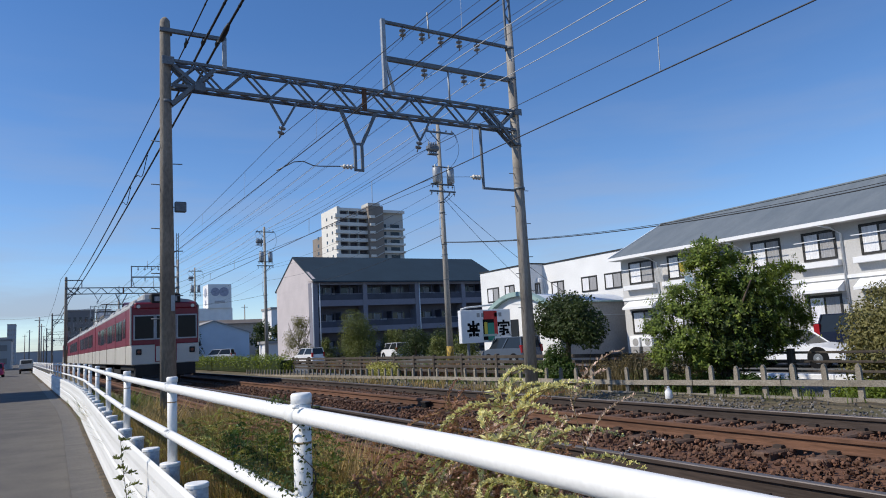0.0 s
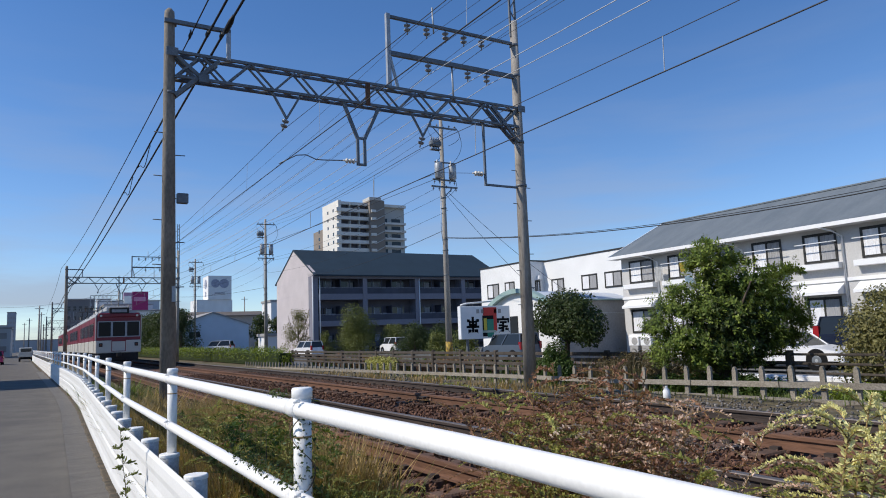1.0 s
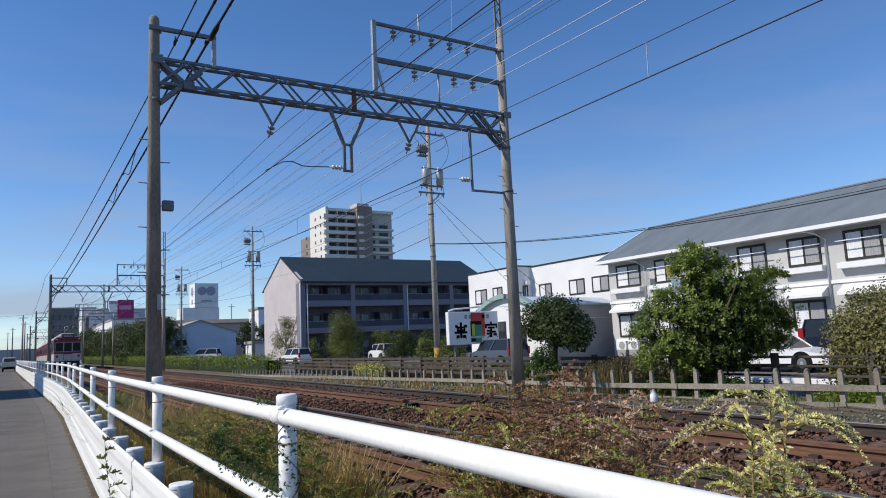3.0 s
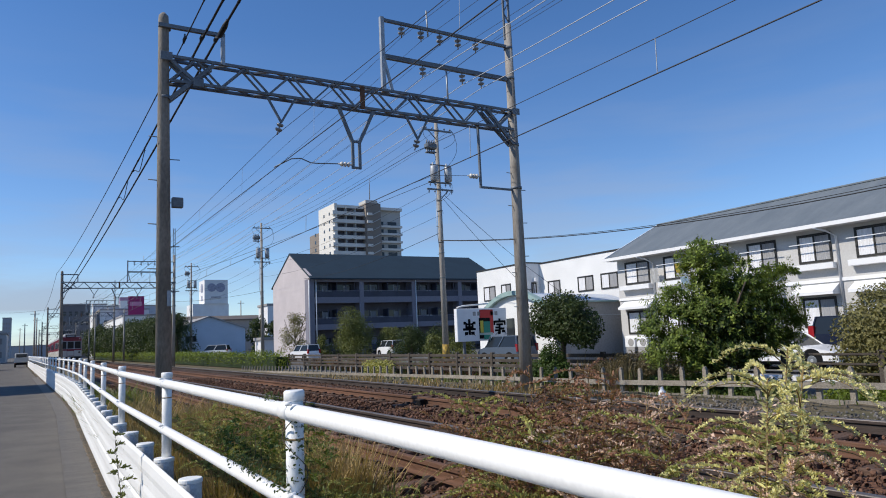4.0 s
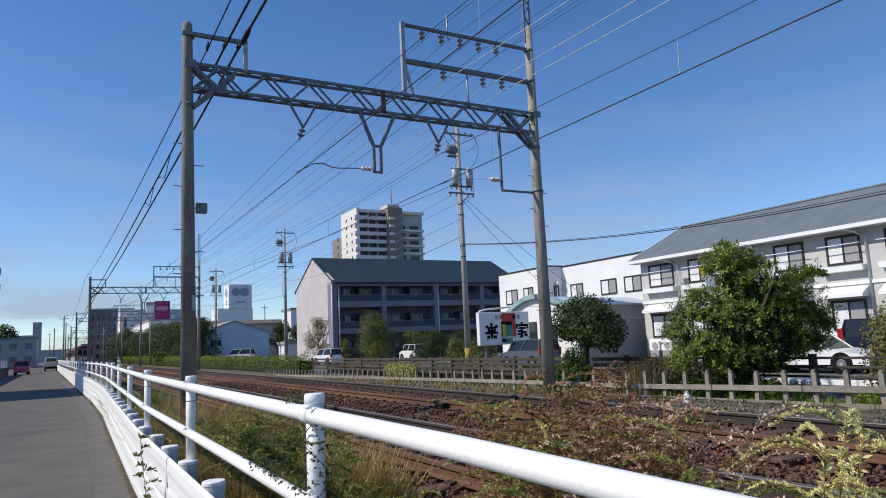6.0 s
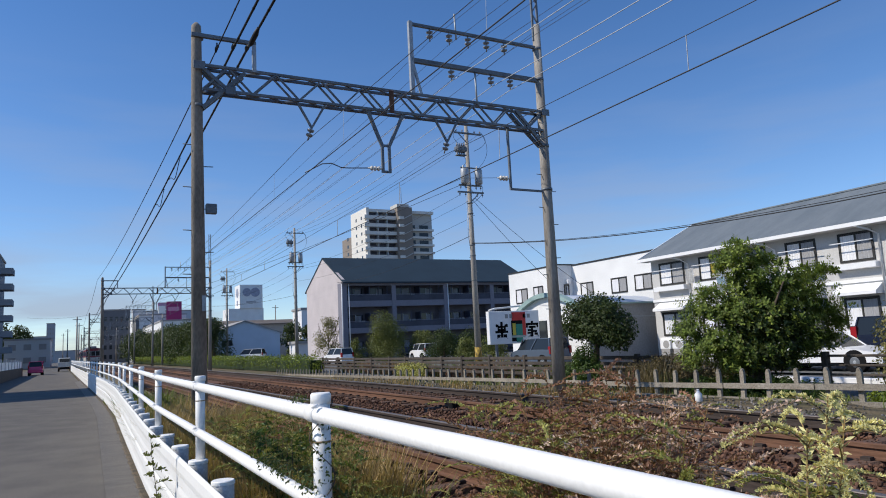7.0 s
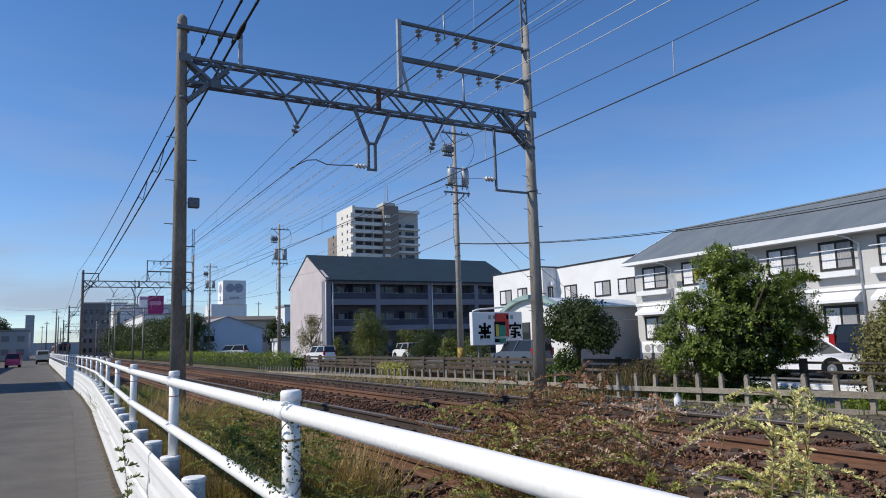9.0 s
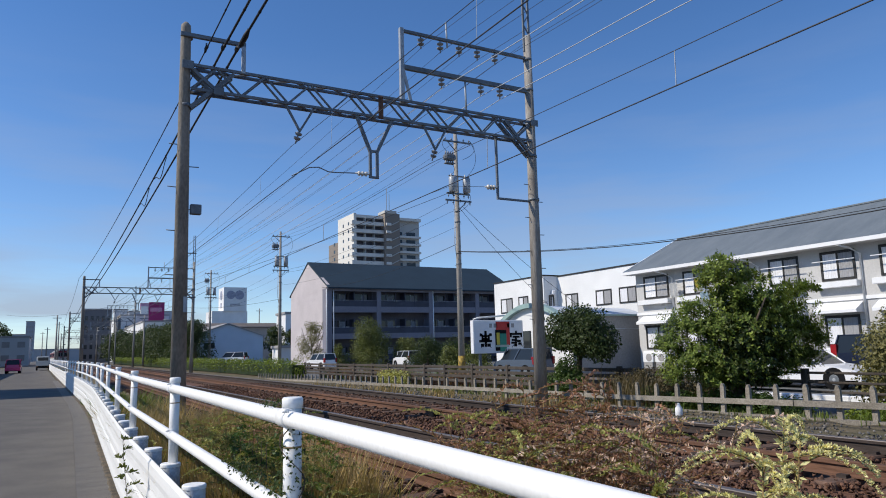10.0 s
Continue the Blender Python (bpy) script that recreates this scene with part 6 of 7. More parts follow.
def build_trees():
    rng = random.Random(21)
    # broad evergreen behind the picket fence
    # lobes: along the spread, height, radius
    lobes = ((-0.13, 3.35, 0.26), (-0.36, 3.1, 0.36), (0.13, 3.02, 0.34), (0.5, 3.02, 0.18), (0.77, 2.95, 0.12), (-0.06, 2.6, 0.48), (-0.52, 2.95, 0.2), (0.7, 2.45, 0.5), (1.35, 2.65, 0.3), (1.73, 2.73, 0.16), (1.95, 2.7, 0.1), (1.28, 2.2, 0.46), (0.38, 1.95, 0.6), (-0.4, 1.95, 0.55), (-0.95, 2.3, 0.3), (-1.15, 1.93, 0.42), (-1.48, 1.6, 0.28), (-1.62, 1.48, 0.18), (-1.15, 1.3, 0.46), (-1.4, 0.9, 0.3), (-0.64, 1.15, 0.55), (0.13, 1.15, 0.55), (1.02, 1.55, 0.55), (1.67, 1.8, 0.4), (1.92, 1.55, 0.24), (1.6, 1.22, 0.32), (1.15, 1.03, 0.34), (-0.64, 0.72, 0.28), (-0.2, 0.78, 0.3), (0.7, 0.72, 0.28))
    spread = Vector((0.86, -0.5, 0))
    limbs = [([(0, 0, -0.2), (0.05, 0.02, 0.7)], [0.12, 0.09])]
    for k in range(9):
        a = 2 * math.pi * k / 9 + rng.uniform(-0.3, 0.3)
        r, z = rng.uniform(0.5, 1.3), rng.uniform(1.4, 2.6)
        limbs.append(([(0.04, 0, 0.4), (0.4 * r * math.cos(a), 0.4 * r * math.sin(a), 0.5 * z + 0.3), (r * math.cos(a), r * math.sin(a), z)], [0.06, 0.04, 0.015]))
    bt = thing("broadleaf_tree", "broad dense evergreen tree behind the picket fence", "tree", pose(13.5, 10.45, -0.35))
    for pts, rr in limbs:
        part("branch" if len(pts) > 2 else "trunk", tubem(pts, rr, 8), M["bark"], bt, "", True)
    twig_crown("crown", lobes, 5200, 9, 0.084, M["leaf_mid"], bt, 5, spread)
    # inner leaves take a darker colour, painting the shade inside the crown
    leaf_cloud("inner_crown", [((0, 0, 2.4), (0.4, 0.4, 0.6)), ((0.2, -0.1, 1.7), (0.9, 0.9, 0.7)), ((0.1, 0, 1.0), (0.9, 0.9, 0.5))], 7000, 0.10, M["leaf_dark"], bt, 55, "inner leaves darkened for the crown's shade")
    # clipped mushroom tree
    b2 = [((0, 0.3, 2.0), (0.75, 0.95, 0.62)), ((0, -0.3, 1.8), (0.75, 1.05, 0.62)), ((0.1, 0.2, 2.35), (0.6, 0.7, 0.42)), ((0, -0.8, 1.5), (0.55, 0.55, 0.36)), ((0, 0.8, 1.7), (0.5, 0.45, 0.35)), ((0, -0.85, 1.3), (0.35, 0.36, 0.3))] + [((rng.uniform(-0.6, 0.6), rng.uniform(-1.1, 1.0), rng.uniform(1.4, 2.5)), (0.2, 0.22, 0.18)) for _ in range(22)]
    shrub("clipped_tree", "clipped round-headed dark tree behind the fence", "tree", (13.55, 15.75, -0.36), b2, 13000, 0.09, M["leaf_dark"], 6, [([(0, 0.2, -0.1), (0.05, 0.15, 1.0), (0, 0, 1.9)], [0.1, 0.08, 0.06])])
    b3 = [((0, -0.2, 0.75), (0.4, 0.42, 0.6)), ((0, 0.3, 0.45), (0.4, 0.45, 0.4)), ((0, -0.45, 0.45), (0.4, 0.42, 0.45))] + [((rng.uniform(-0.4, 0.3), rng.uniform(-0.75, 0.6), rng.uniform(0.2, 1.1)), (0.16, 0.18, 0.14)) for _ in range(12)]
    shrub("ivy_bush", "dark green ivy bush growing over the fence", "bush", (13.0, 15.9, -0.4), b3, 7000, 0.075, M["ivy"], 7)
    bl = [((rng.uniform(-0.3, 0.4), rng.uniform(-5.5, -1.6), rng.uniform(-0.05, 0.12)), (0.3, 0.4, 0.2)) for _ in range(34)]
    shrub("low_brush", "low green plants growing behind the picket fence", "bush", (13.6, 9.6, LOT_Z + 0.1), bl, 9000, 0.07, M["hedge"], 46)
    bl = [((rng.uniform(-0.3, 0.9), rng.uniform(-0.9, 3.4), rng.uniform(0.0, 0.28)), (0.32, 0.4, 0.24)) for _ in range(44)]
    shrub("low_brush", "dark low plants in the shade under the tree", "bush", (13.4, 10.2, LOT_Z + 0.05), bl, 14000, 0.065, M["ivy"], 47)
    bb = [((rng.uniform(-0.5, 0.5), rng.uniform(-1.9, 1.5), 0.15 + 0.55 * rng.random()), (0.35, 0.4, 0.35)) for _ in range(30)]
    shrub("brown_brush", "brownish dense brush behind the picket fence", "bush", (14.1, 13.2, -0.35), bb, 12000, 0.06, M["leaf_brown"], 44)
    # round bush by the car park
    b4 = clumps(rng, 22, 0.95, 1.6, 0.35, 0.4, 0.6) + [((0, 0, 0.8), (1.4, 1.5, 1.0)), ((0, 0, 1.45), (1.3, 1.4, 1.0)), ((-0.3, 0.75, 1.15), (0.9, 0.9, 0.95)), ((-0.3, 0.95, 0.55), (0.8, 0.75, 0.7))]
    shrub("round_bush", "tall rounded olive-green bush beside parked cars", "bush", (15.75, 7.15, LOT_Z), b4, 52000, 0.075, M["leaf_khaki"], 8)
    # hedge along the line
    h = thing("hedge", "long low bright green clipped hedge beside the track", "hedge")
    bl = []
    y = 44.0
    while y < 190:
        s = 0.9 if y < 90 else 1.6
        bl.append(((14.0 + rng.uniform(-0.1, 0.1), y, 0.2 + 0.003 * (y - 44)), (0.62, s * 1.1, 0.62 + rng.uniform(-0.05, 0.08))))
        y += s
    leaf_cloud("foliage", bl, 48000, 0.14, M["hedge"], h, 9)
    part("core", beamm((14.0, 44, 0.0), (14.0, 190, 0.1), 0.8, 0.8), M["leaf_dark"], h)
    b5 = [((0, 0.4 * k, 0.1 + 0.1 * rng.random()), (0.3, 0.45, 0.42)) for k in range(-3, 4)]
    shrub("yellow_bush", "yellow-green bush spilling through the brown fence", "bush", (14.3, 30.2, -0.3), b5, 2500, 0.1, M["leaf_yellow"], 10)
    for k, (x, y, w, hh, m, n) in enumerate(((26.6, 61.5, 3.0, 4.2, "leaf_olive", 11000), (29.9, 60.0, 1.8, 2.6, "leaf_olive", 4600), (28.6, 53.5, 2.1, 2.3, "leaf_dark", 5200), (31.8, 54.0, 2.0, 2.1, "leaf_dark", 4200), (23.5, 61.0, 1.0, 2.4, "leaf_olive", 1600), (24.2, 38.5, 1.4, 1.4, "leaf_olive", 1600), (20.6, 35.5, 1.0, 1.5, "leaf_olive", 1500))):
        shrub("shrub", "olive-green shrub beside the parked cars" if m == "leaf_olive" else "dark rounded shrub before the mauve block", "shrub", (x, y, LOT_Z), clumps(rng, 16, w * 0.75, hh * 0.8, 0.35, w * 0.3, w * 0.5, 1.0), int(n * 1.6), 0.125, M[m], 30 + k, [([(0, 0, 0), (0, 0, hh * 0.7)], [0.1, 0.03])], "shrubs round the car park")
    # thin half-bare tree
    br = [([(0, 0, 0), (0, 0, 2.6)], [0.08, 0.04])]
    for k in range(16):
        a = rng.uniform(0, 6.28)
        z = rng.uniform(0.4, 2.4)
        br.append(([(0, 0, z), (0.7 * math.cos(a), 0.7 * math.sin(a), z + 1.0), (1.1 * math.cos(a), 1.1 * math.sin(a), z + 2.2)], [0.03, 0.02, 0.008]))
    shrub("bare_tree", "thin half-bare tree with grey twigs", "tree", (21.3, 62.8, LOT_Z), clumps(rng, 22, 1.5, 3.6, 0.6, 0.45, 0.75), 5200, 0.11, M["leaf_khaki"], 50, br)
    # belt of dark trees beyond the hedge
    k = 0
    for y in (104, 110, 116, 126, 137, 150, 165, 182, 202, 225):
        x = 17.0 + rng.uniform(-0.8, 1.0)
        hh = 5.2 + rng.uniform(-0.8, 0.9) + (y - 86) * 0.022
        w = 3.0 + (y - 86) * 0.02
        shrub("lineside_tree", "dark green lineside tree with a dense crown", "tree", (x, y, LOT_Z), clumps(rng, 18, w * 0.8, hh * 0.72, 1.3, w * 0.36, w * 0.55, 0.95), 6500, 0.24 + (y - 86) * 0.0015, M["leaf_dark"], 60 + k, [([(0, 0, 0), (0, 0, hh * 0.6)], [0.25, 0.1])], "belt of lineside trees")
        k += 1
    for x, y, hh in ((-17, 225, 14.0), (-12.5, 222, 12), (-21, 230, 14.5)):
        shrub("roadside_tree", "far dark tree behind the shop building", "tree", (x, y, -0.5), clumps(rng, 14, 3, hh * 0.7, 2.5, 1.5, 2.4), 1500, 0.7, M["leaf_dark"], 80 + int(hh), [([(0, 0, 0), (0, 0, hh * 0.6)], [0.3, 0.1])])
    for k, (x, y, w, hh) in enumerate(((33.0, 117, 2.8, 6.4), (35.6, 115, 2.6, 5.4), (30.6, 104, 1.8, 2.6))):
        shrub("lineside_tree", "dark green tree beside the small white house", "tree", (x, y, LOT_Z), clumps(rng, 12, w * 0.8, hh * 0.7, 1, w * 0.4, w * 0.55), 1500, 0.4, M["leaf_dark"], 95 + k, [([(0, 0, 0), (0, 0, hh * 0.6)], [0.2, 0.08])])


def blades(name, label, count, area, height, width, material, seed, bend=0.5, power=1.4, category="grass", gap=0.0):
    """Bent grass blades over an area (x0, x1, y0, y1), thicker near the start of y."""
    rng = random.Random(seed)
    vs, fs = [], []
    x0, x1, y0, y1 = area
    for _ in range(count):
        x, y = rng.uniform(x0, x1), y0 + (y1 - y0) * rng.random() ** power
        if noise.noise((x * 1.1, y * 0.7, seed * 3.7)) < rng.uniform(-0.22, 0.12) + gap:
            continue
        h = height * rng.uniform(0.45, 1.2) * (1 + 0.5 * noise.noise((x * 0.9, y * 0.6, seed + 5)))
        a = rng.uniform(0, 2 * math.pi)
        d = Vector((math.cos(a), math.sin(a), 0))
        s = Vector((-d.y, d.x, 0)) * width * rng.uniform(0.6, 1.3)
        b = h * bend * rng.uniform(0.2, 1.3)
        p = Vector((x, y, land_z(x, y) - 0.03))
        m = p + d * b * 0.3 + Vector((0, 0, h * 0.6))
        e = p + d * b + Vector((0, 0, h))
        i = len(vs)
        vs += [tuple(p - s), tuple(p + s), tuple(m + s * 0.8), tuple(m - s * 0.8), tuple(e)]
        fs += [(i, i + 1, i + 2, i + 3), (i + 3, i + 2, i + 4)]
    tagged(mesh_of(name, vs, fs, material), label, category, kind="stuff")


def weed(name, label, at, height, spread, stems, leaf, leaf_m, stem_m, seed, arch=0.55, per=60, lean=(0, 0), side=8, side_arch=0.6, reach=(0.16, 0.34), low=0.3):
    """A feathery weed: arching stems, side sprays and small narrow leaves along them."""
    rng = random.Random(seed)
    t = thing(name, label, "weed", at, "weeds by the fence")
    sb = bmesh.new()
    vs, fs = [], []

    def add_leaf(p, d, s):
        side_v = d.cross(Vector((rng.uniform(-1, 1), rng.uniform(-1, 1), rng.uniform(-1, 1))))
        if side_v.length < 1e-3:
            return
        side_v = side_v.normalized() * s * 0.22
        n = d.cross(side_v).normalized() * s * 0.05
        i = len(vs)
        vs.extend([tuple(p), tuple(p + d * s * 0.5 + side_v + n), tuple(p + d * s), tuple(p + d * s * 0.5 - side_v + n)])
        fs.extend([(i, i + 1, i + 2), (i, i + 2, i + 3)])

    def spray(p, d, l, r, k, level):
        pts = [p]
        q = p
        dd = d.normalized()
        n = 6
        for i in range(n):
            dd = (dd + Vector((rng.uniform(-0.07, 0.07), rng.uniform(-0.07, 0.07), -(arch * 0.10 if level == 0 else side_arch * 0.24) * (i + 1) / n * 1.6))).normalized()
            q = q + dd * l / n
            pts.append(q)
        tube(sb, pts, [r * (1 - 0.8 * i / n) for i in range(n + 1)], 5, caps=False)
        for i in range(k):
            u = (0.25 if level == 0 else 0.05) + (0.75 if level == 0 else 0.95) * i / k
            j = min(n - 1, int(u * n))
            pp = pts[j].lerp(pts[j + 1], u * n - j)
            ax = (pts[j + 1] - pts[j]).normalized()
            o = Vector((rng.uniform(-1, 1), rng.uniform(-1, 1), rng.uniform(-0.2, 0.9)))
            add_leaf(pp, (ax * 0.7 + o * 0.8).normalized(), leaf * rng.uniform(0.55, 1.25) * (1.2 - 0.5 * u))
        if level == 0:
            for i in range(side):
                u = low + (0.98 - low) * (i + rng.random()) / side
                j = min(n - 1, int(u * n))
                pp = pts[j].lerp(pts[j + 1], u * n - j)
                a = rng.uniform(0, 2 * math.pi)
                spray(pp, Vector((math.cos(a), math.sin(a), rng.uniform(0.2, 0.7))), l * rng.uniform(*reach) * (1.25 - 0.6 * u), r * 0.45, int(per * 0.5), 1)

    for k in range(stems):
        a = rng.uniform(0, 2 * math.pi)
        f = rng.uniform(0.2, 1.0) * spread
        h = height * rng.uniform(0.75, 1.05)
        d = Vector((math.cos(a) * f + lean[0], math.sin(a) * f + lean[1], 1.0))
        spray(Vector((0.04 * math.cos(a), 0.04 * math.sin(a), -0.35)), d, (h + 0.35), 0.006, per, 0)
    part("stalk", sb, stem_m, t)
    mesh_of("foliage", vs, fs, leaf_m, t)
    return t


def build_goldenrod(x, y, z, height):
    """Close stems with arching plumes of small narrow leaves round their upper half."""
    rng = random.Random(91)
    t = thing("goldenrod", "tall yellow-green feathery weed swaying beside the fence", "weed", pose(x, y, z), "weeds by the fence")
    for k in range(5):
        a = 2 * math.pi * k / 5 + 0.4
        h = height * (1.0, 0.84, 0.94, 0.8, 0.97)[k]
        o = 0.02 + 0.06 * (1 - (h / height) ** 2)
        top = Vector((math.cos(a) * (o + 0.03), math.sin(a) * (o + 0.03), h))
        sb = bmesh.new()
        stem = [Vector((0.03 * math.cos(a), 0.03 * math.sin(a), -0.3)), Vector((top.x * 0.45, top.y * 0.45, h * 0.55)), top]
        tube(sb, stem, [0.007, 0.005, 0.002], 5)
        vs, fs = [], []

        def leaflet(q, e, s, wide):
            sv = e.cross(Vector((rng.uniform(-1, 1), rng.uniform(-1, 1), rng.uniform(-1, 1)))).normalized() * s * wide
            n = len(vs)
            vs.extend([tuple(q), tuple(q + e * s * 0.5 + sv), tuple(q + e * s), tuple(q + e * s * 0.5 - sv)])
            fs.append((n, n + 1, n + 2, n + 3))

        # leafy stem
        for i in range(420):
            u = 0.3 + 0.7 * rng.random()
            q = stem[0].lerp(stem[1], u / 0.55) if u < 0.55 else stem[1].lerp(stem[2], (u - 0.55) / 0.45)
            b = rng.uniform(0, 2 * math.pi)
            leaflet(q, Vector((math.cos(b), math.sin(b), rng.uniform(-0.2, 0.9))).normalized(), 0.03 * rng.uniform(0.5, 1.2), 0.16)
        plumes = [(0.60 + 0.39 * (i + rng.random()) / 14, rng.uniform(0, 2 * math.pi)) for i in range(14)] + [(0.97, a)]
        for u, b in plumes:
            w = max(0.0, (u - 0.55) / 0.45)
            p = stem[1].lerp(stem[2], w)
            l = 0.47 - 0.22 * w + rng.uniform(-0.08, 0.1)
            d = Vector((math.cos(b), math.sin(b), 0.4 + 0.7 * w)).normalized()
            pts = [p]
            for i in range(8):
                d = (d + Vector((rng.uniform(-0.05, 0.05), rng.uniform(-0.05, 0.05), -0.21))).normalized()
                pts.append(pts[-1] + d * l / 8)
            tube(sb, pts, [0.0022 * (1 - 0.1 * i) for i in range(9)], 4, caps=False)
            # close tufts sitting on the upper side of the plume
            for i in range(44):
                f = 0.8 + 7.19 * (i + rng.random()) / 44
                q = pts[int(f)].lerp(pts[int(f) + 1], f - int(f))
                ax = (pts[int(f) + 1] - pts[int(f)]).normalized()
                r = Vector((rng.uniform(-0.6, 0.6), rng.uniform(-0.6, 0.6), rng.uniform(0.3, 1.2))) * 0.6
                m = q + (ax + r).normalized() * 0.012
                for _ in range(7):
                    e = (ax * 0.6 + r + Vector((rng.uniform(-1, 1), rng.uniform(-1, 1), rng.uniform(-0.6, 1.0))) * 0.8).normalized()
                    leaflet(m, e, 0.0145 * rng.uniform(0.6, 1.2) * (1.15 - 0.06 * f), 0.2)
        part("stalk", sb, M["grass_dry"], t)
        mesh_of("plume", vs, fs, M["weed_pink"] if k == 3 else M["leaf_plume"] if k % 2 == 0 else M["leaf_yellow"], t)
    return t


def build_verge():
    blades("verge_grass", "tufty green grass on the verge by the fence", 20000, (1.05, 2.5, 0.6, 34), 0.34, 0.009, M["grass_green"], 1)
    blades("tall_grass", "tall green grass along the foot of the fence", 12000, (1.1, 2.5, 4.6, 22), 0.66, 0.010, M["grass_green"], 21, bend=0.7)
    blades("dry_grass", "straw-coloured dry grass on the verge", 9000, (1.05, 2.6, 0.6, 26), 0.3, 0.008, M["grass_dry"], 2, gap=0.08)
    blades("tall_dry_grass", "tall straw-coloured grass on the verge", 9000, (1.1, 2.5, 5.0, 18), 0.7, 0.008, M["grass_dry"], 22, bend=0.7)
    blades("red_grass", "reddish-brown withered weeds on the verge", 17000, (1.1, 2.7, 0.5, 14), 0.4, 0.007, M["weed_red"], 3)
    blades("tall_dry_grass", "thick stand of straw grass beside the fence", 24000, (1.15, 2.3, 5.0, 11.5), 0.82, 0.007, M["grass_dry"], 41, bend=0.45, power=1.1, gap=-0.35)
    blades("tall_grass", "dark green grass standing beside the fence", 11000, (1.1, 2.0, 4.2, 9.5), 0.74, 0.008, M["grass_green"], 42, bend=0.5, power=1.2)
    blades("far_grass", "low green grass under the picket fence", 5500, (11.7, 14.2, 2, 26), 0.2, 0.012, M["grass_green"], 4)
    blades("tall_reeds", "dry brown stalks behind the picket fence", 800, (12.6, 13.6, 12.2, 15.2), 0.95, 0.010, M["leaf_brown"], 5, power=1.0)
    blades("shoulder_weeds", "sparse weeds at the edge of the ballast", 2500, (9.9, 11.6, 12, 30), 0.25, 0.012, M["grass_dry"], 6)
    blades("brush", "brown brush growing through the brown fence", 8000, (14.75, 16.2, 11.5, 42), 0.62, 0.02, M["weed_red"], 12, power=1.0)
    blades("brush", "olive brush growing behind the brown fence", 3500, (14.7, 16.6, 12, 42), 0.6, 0.02, M["grass_green"], 13, power=1.0)
    blades("verge_grass", "green and straw grass beside the fence", 6000, (1.05, 2.7, -9, 0.7), 0.32, 0.009, M["grass_green"], 31, power=1.0)
    blades("dry_grass", "straw-coloured dry grass beside the fence", 6000, (1.05, 2.8, -9, 0.7), 0.34, 0.008, M["grass_dry"], 32, power=1.0)
    # low leafy cover
    rng = random.Random(17)
    bl = []
    for _ in range(90):
        x, y = rng.uniform(1.05, 2.5), 1.0 + 14 * rng.random() ** 1.5
        r = rng.uniform(0.08, 0.2)
        bl.append(((x, y, land_z(x, y) + 0.08), (r, r * 1.3, r * 0.9)))
    tagged(leaf_cloud("ground_cover", bl, 8000, 0.05, M["leaf_olive"], None, 18), "low olive weeds covering the verge", "weeds", kind="stuff")
    # taller weeds, singly
    stand = [(2.1, 2.62, 1.42, "r"), (2.05, 2.42, 1.47, "r"), (2.2, 2.48, 1.4, "p"), (2.1, 2.25, 1.38, "p"), (2.0, 2.3, 1.44, "r"), (2.05, 2.58, 1.38, "y"), (1.95, 2.05, 1.28, "y"), (2.0, 2.42, 1.32, "y"), (2.1, 2.4, 1.42, "r"), (2.05, 2.55, 1.3, "y")]
    # the rest of the stand: low at the open stretch, taller towards the gantry and round the tall weed
    srng = random.Random(63)
    for n, x0, x1, y0, y1, h0, h1, kinds in ((5, 1.5, 1.95, 1.25, 1.85, 0.95, 1.12, "yyyg"), (4, 1.9, 2.3, 2.1, 2.6, 1.0, 1.2, "rpy"), (7, 1.3, 1.8, 1.9, 2.9, 0.72, 0.95, "yyrg"), (17, 1.25, 2.2, 2.9, 4.9, 0.5, 0.82, "rpgyyr"), (7, 1.45, 1.75, 4.6, 6.2, 1.0, 1.25, "gggy"), (9, 1.5, 2.1, 4.8, 8.8, 0.95, 1.2, "ggygr")):
        for _ in range(n):
            stand.append((srng.uniform(x0, x1), srng.uniform(y0, y1), srng.uniform(h0, h1), srng.choice(kinds)))
    for k, (x, y, h, kind) in enumerate(stand):
        lm = {"r": M["weed_red"], "p": M["weed_pink"], "y": M["leaf_yellow"], "g": M["grass_green"]}[kind]
        lab = {"r": "withered reddish weed with small leaves", "p": "pale pinkish weed with dry seed heads", "y": "yellow-green feathery weed by the fence", "g": "olive-green weed at the foot of the fence"}[kind]
        w = weed("tall_weed", lab, pose(x, y, land_z(x, y)), h, 0.26, 7 if kind in "ry" else 5, 0.03 if kind == "g" else 0.022, lm, M["grass_dry"], 100 + k, arch=0.45, per=70 if kind == "g" else 150, side=14 if kind == "g" else 22)
        WEEDS.append((w, x, y, land_z(x, y), kind))
    # leafy vine standing in the grass beside the near posts
    vb = [((rng.uniform(-0.1, 0.2), rng.uniform(-0.4, 0.3), rng.uniform(0.15, 1.08)), (0.08, 0.1, 0.12)) for _ in range(24)]
    v = thing("vine", "dark green leafy vine climbing through the dry grass", "vine", pose(1.45, 5.5, land_z(1.45, 5.5)))
    for k in range(5):
        part("stem", tubem([(0.03 * k, 0.2 * k - 0.4, -0.05), (0.05, 0.18 * k - 0.3, 0.5), (0.02 * k, 0.2 * k - 0.45, 1.05)], [0.006, 0.005, 0.002], 5), M["bark"], v)
    leaf_cloud("foliage", vb, 2200, 0.036, M["ivy"], v, 81)
    # creeper on the near post and seedling at the guard rail
    c = thing("creeper", "dark dry creeper wound round a fence post", "creeper", pose(0.92, 2.72, 0))
    pts = [(0.048 * math.cos(k * 0.55), 0.048 * math.sin(k * 0.55), -0.2 + k * 0.0265) for k in range(46)]
    part("stem", tubem(pts, 0.0025, 5), M["bark"], c)
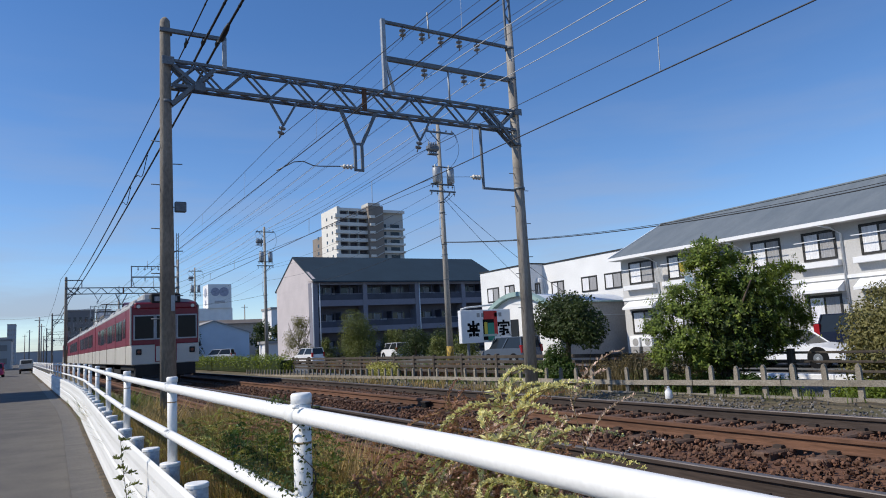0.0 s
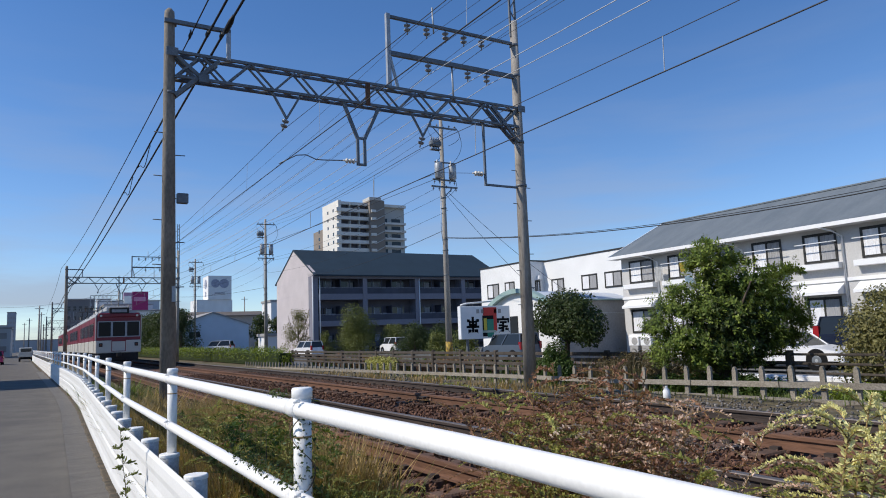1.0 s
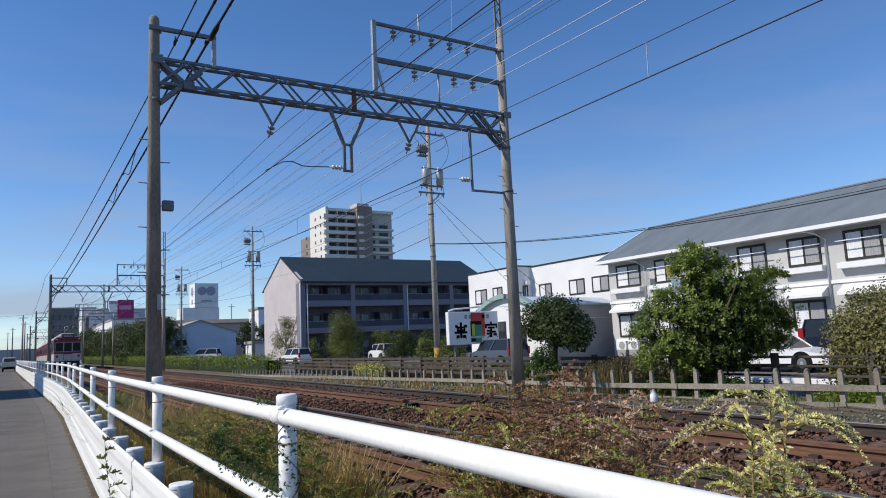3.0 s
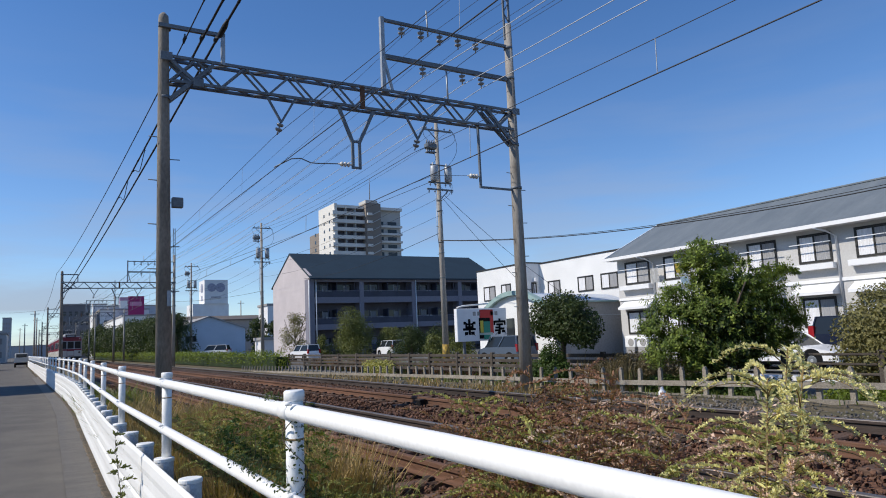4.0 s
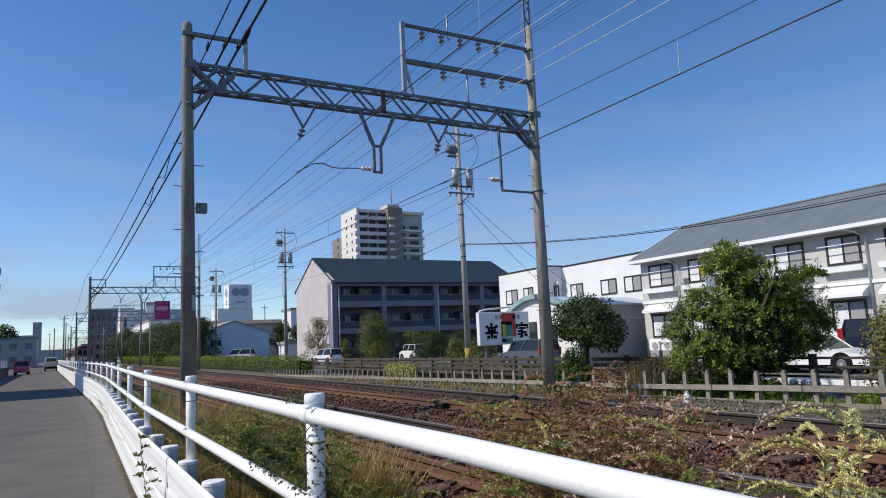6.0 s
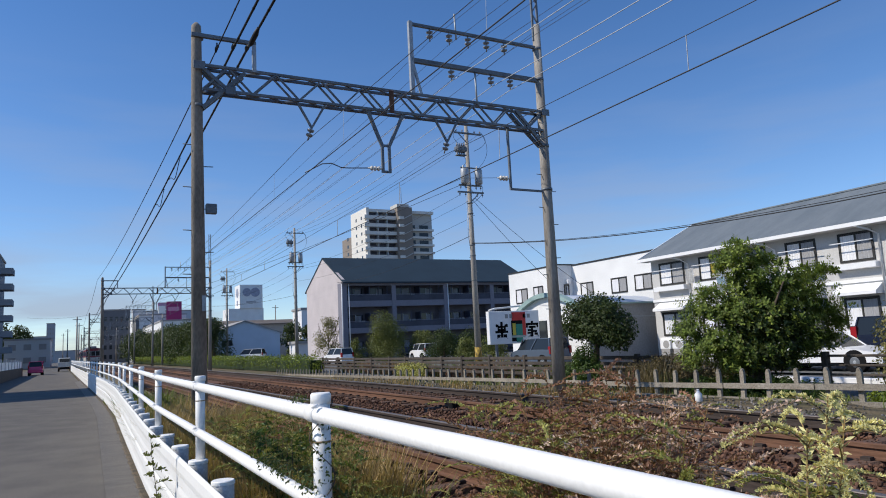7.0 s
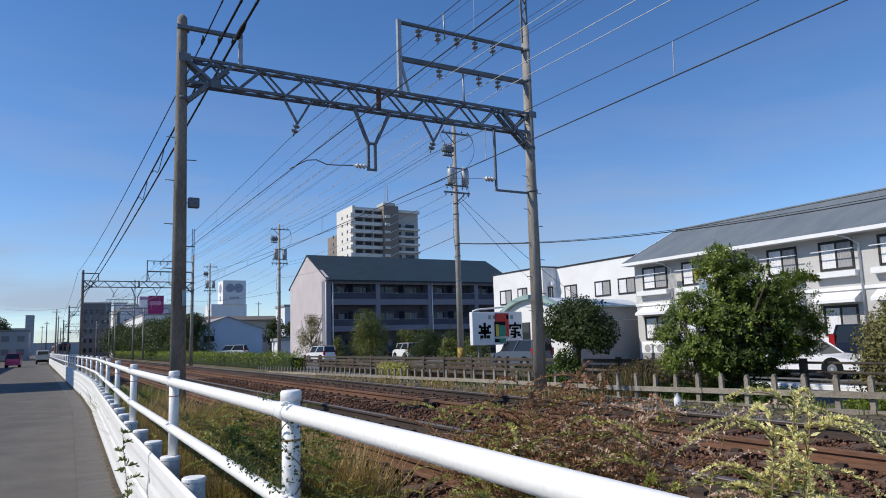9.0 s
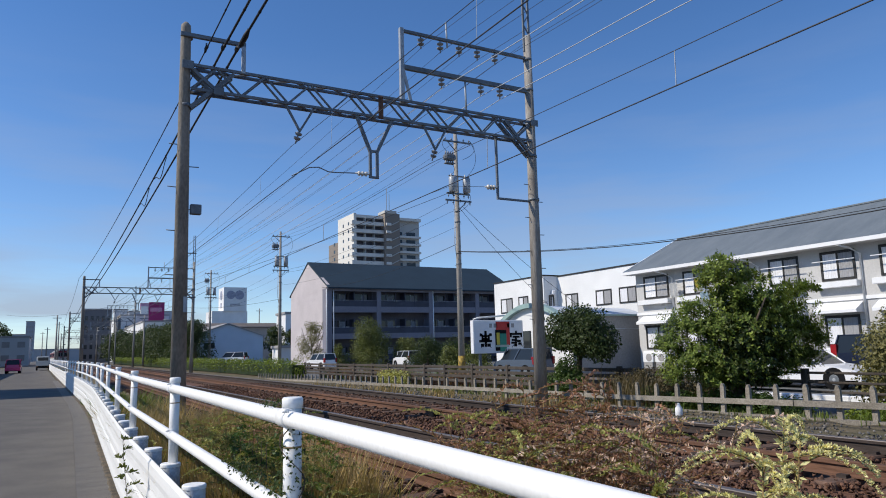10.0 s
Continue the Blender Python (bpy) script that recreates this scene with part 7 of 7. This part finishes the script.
    part("stem", tubem([(x * 1.05, y * -1.05, z - 0.02) for x, y, z in pts], 0.002, 5), M["bark"], c)
    leaf_cloud("foliage", [((0, 0, 0.42 + 0.055 * k), (0.06, 0.06, 0.05)) for k in range(10)], 620, 0.017, M["leaf_dark"], c, 77)
    c = thing("creeper", "thin creeper strung along the handrail pipes", "creeper", pose(0.9, 3.2, 0.62))
    leaf_cloud("foliage", [((0, -0.45 + 0.06 * k, 0.03), (0.05, 0.06, 0.04)) for k in range(16)], 420, 0.018, M["leaf_dark"], c, 78)
    leaf_cloud("foliage", [((0, -0.3 + 0.05 * k, 0.365), (0.035, 0.05, 0.025)) for k in range(4)], 60, 0.018, M["leaf_dark"], c, 79)
    weed("seedling", "small leafy seedling growing up the guard rail", pose(0.735, 6.2, ROAD_Z + 0.03), 1.3, 0.0, 1, 0.046, M["leaf_olive"], M["bark"], 300, arch=0.0, per=34, side=16, reach=(0.05, 0.10), low=0.3)
    b = thing("plastic_bottle", "discarded white plastic bottle beside the track", "bottle", pose(11.2, 10.1, -0.27))
    part("body", tubem([(0, 0, 0), (0, 0, 0.02), (0, 0, 0.16), (0, 0, 0.21), (0, 0, 0.23)], [0.06, 0.075, 0.075, 0.035, 0.028], 16), M["trim_white"], b, "", True)
    part("cap", tubem([(0, 0, 0.23), (0, 0, 0.26)], 0.026, 12), M["trim_white"], b)
    b = thing("track_box", "small dark trackside box by the rail", "box", pose(6.9, 12.6, -0.2))
    part("casing", boxm(-0.06, 0.06, -0.09, 0.09, 0.0, 0.15, bevel=0.02), M["black"], b)
    part("lid", boxm(-0.07, 0.07, -0.1, 0.1, 0.15, 0.17), M["rail_dark"], b)


WEEDS = []


# ---- build ----
build_ground()
build_road()
build_rails()
build_gantry()
build_wires()
build_poles()
build_apartment()
build_annex()
build_restaurant()
build_sign()
build_dormitory()
build_tower()
build_distance()
build_vehicles()
TRAIN = build_train()
build_trees()
build_verge()
BIG_WEED = build_goldenrod(1.75, 1.38, -0.41, 1.61)
build_fence()
build_brown_fence()
build_picket_fence()
build_sleepers()
build_ballast()


def motions():
    # the train runs off at a steady pace, easing left with the line far ahead
    rows = []
    for i in range(21):
        t = i * 0.5
        y = 29.0 + 17.3 * t
        x = lerp_table(((0, 4.45), (100, 4.42), (130, 4.0), (155, 3.5), (210, 2.3)), y)
        rows.append((t, pose(x, y, 0.0, 0, 0, lerp_table(((0, 0), (95, 0), (130, 0.7), (210, 1.3)), y))))
    walk(TRAIN, rows)
    # the tall weed whips over in the train's wind and settles: sideways swing in degrees, sinking in metres
    sway = ((0.0, -26, 0.0), (0.2, -28, 0.0), (0.4, -19, -0.0), (0.5, -8.5, 0.0), (0.6, -4.5, 0.01), (0.7, 0.2, 0.04), (0.8, 4.8, 0.11), (1.0, 15.5, 0.15), (1.2, 17.5, 0.02), (1.4, 11.5, 0.06), (1.6, 8.3, 0.18), (1.8, 12.6, 0.17), (2.0, 12.1, 0.2), (2.2, 12.6, 0.16), (2.5, 8, 0.16), (2.7, 6, 0.16), (3.3, 7.5, 0.2), (3.8, 4.4, 0.14), (4.0, 8.4, 0.05), (4.3, 10.2, 0.27), (4.7, 11.2, 0.29), (5.0, 10.6, 0.2), (5.5, 12.1, 0.2), (6.2, 10.5, 0.23), (7.0, 8.5, 0.19), (7.5, 9.3, 0.20), (8.0, 7.0, 0.16), (8.6, 7.0, 0.19), (9.0, 8.3, 0.16), (9.5, 7.0, 0.20), (10.0, 6.6, 0.22))
    turn = Matrix.Rotation(radians(-30.4), 4, "Z")
    for_row = []
    for t, a, s in sway:
        lean = turn @ Matrix.Rotation(radians(a), 4, "Y") @ turn.inverted()
        for_row.append((t, Matrix.Translation((1.75, 1.38, -0.41 - s)) @ lean))
    walk(BIG_WEED, for_row)
    # the lower weeds lean the same way at first and come upright
    near = [w for w in WEEDS if w[2] < 2.85 and w[1] > 1.5]
    for k, (w, x, y, z, kind) in enumerate(near):
        rows = []
        for t, a in ((0.0, -26), (0.3, -22), (0.5, -12), (0.7, -3), (0.9, 5), (1.2, 3), (1.5, -2), (1.9, 1), (2.6, 0), (3.4, -2), (4.0, 2), (4.4, 0), (6.0, 1), (8.0, -1), (10.0, 0)):
            lean = turn @ Matrix.Rotation(radians(a * (0.95 + 0.07 * (k % 7))), 4, "Y") @ turn.inverted()
            rows.append((t, Matrix.Translation((x, y, z)) @ lean))
        walk(w, rows)


motions()
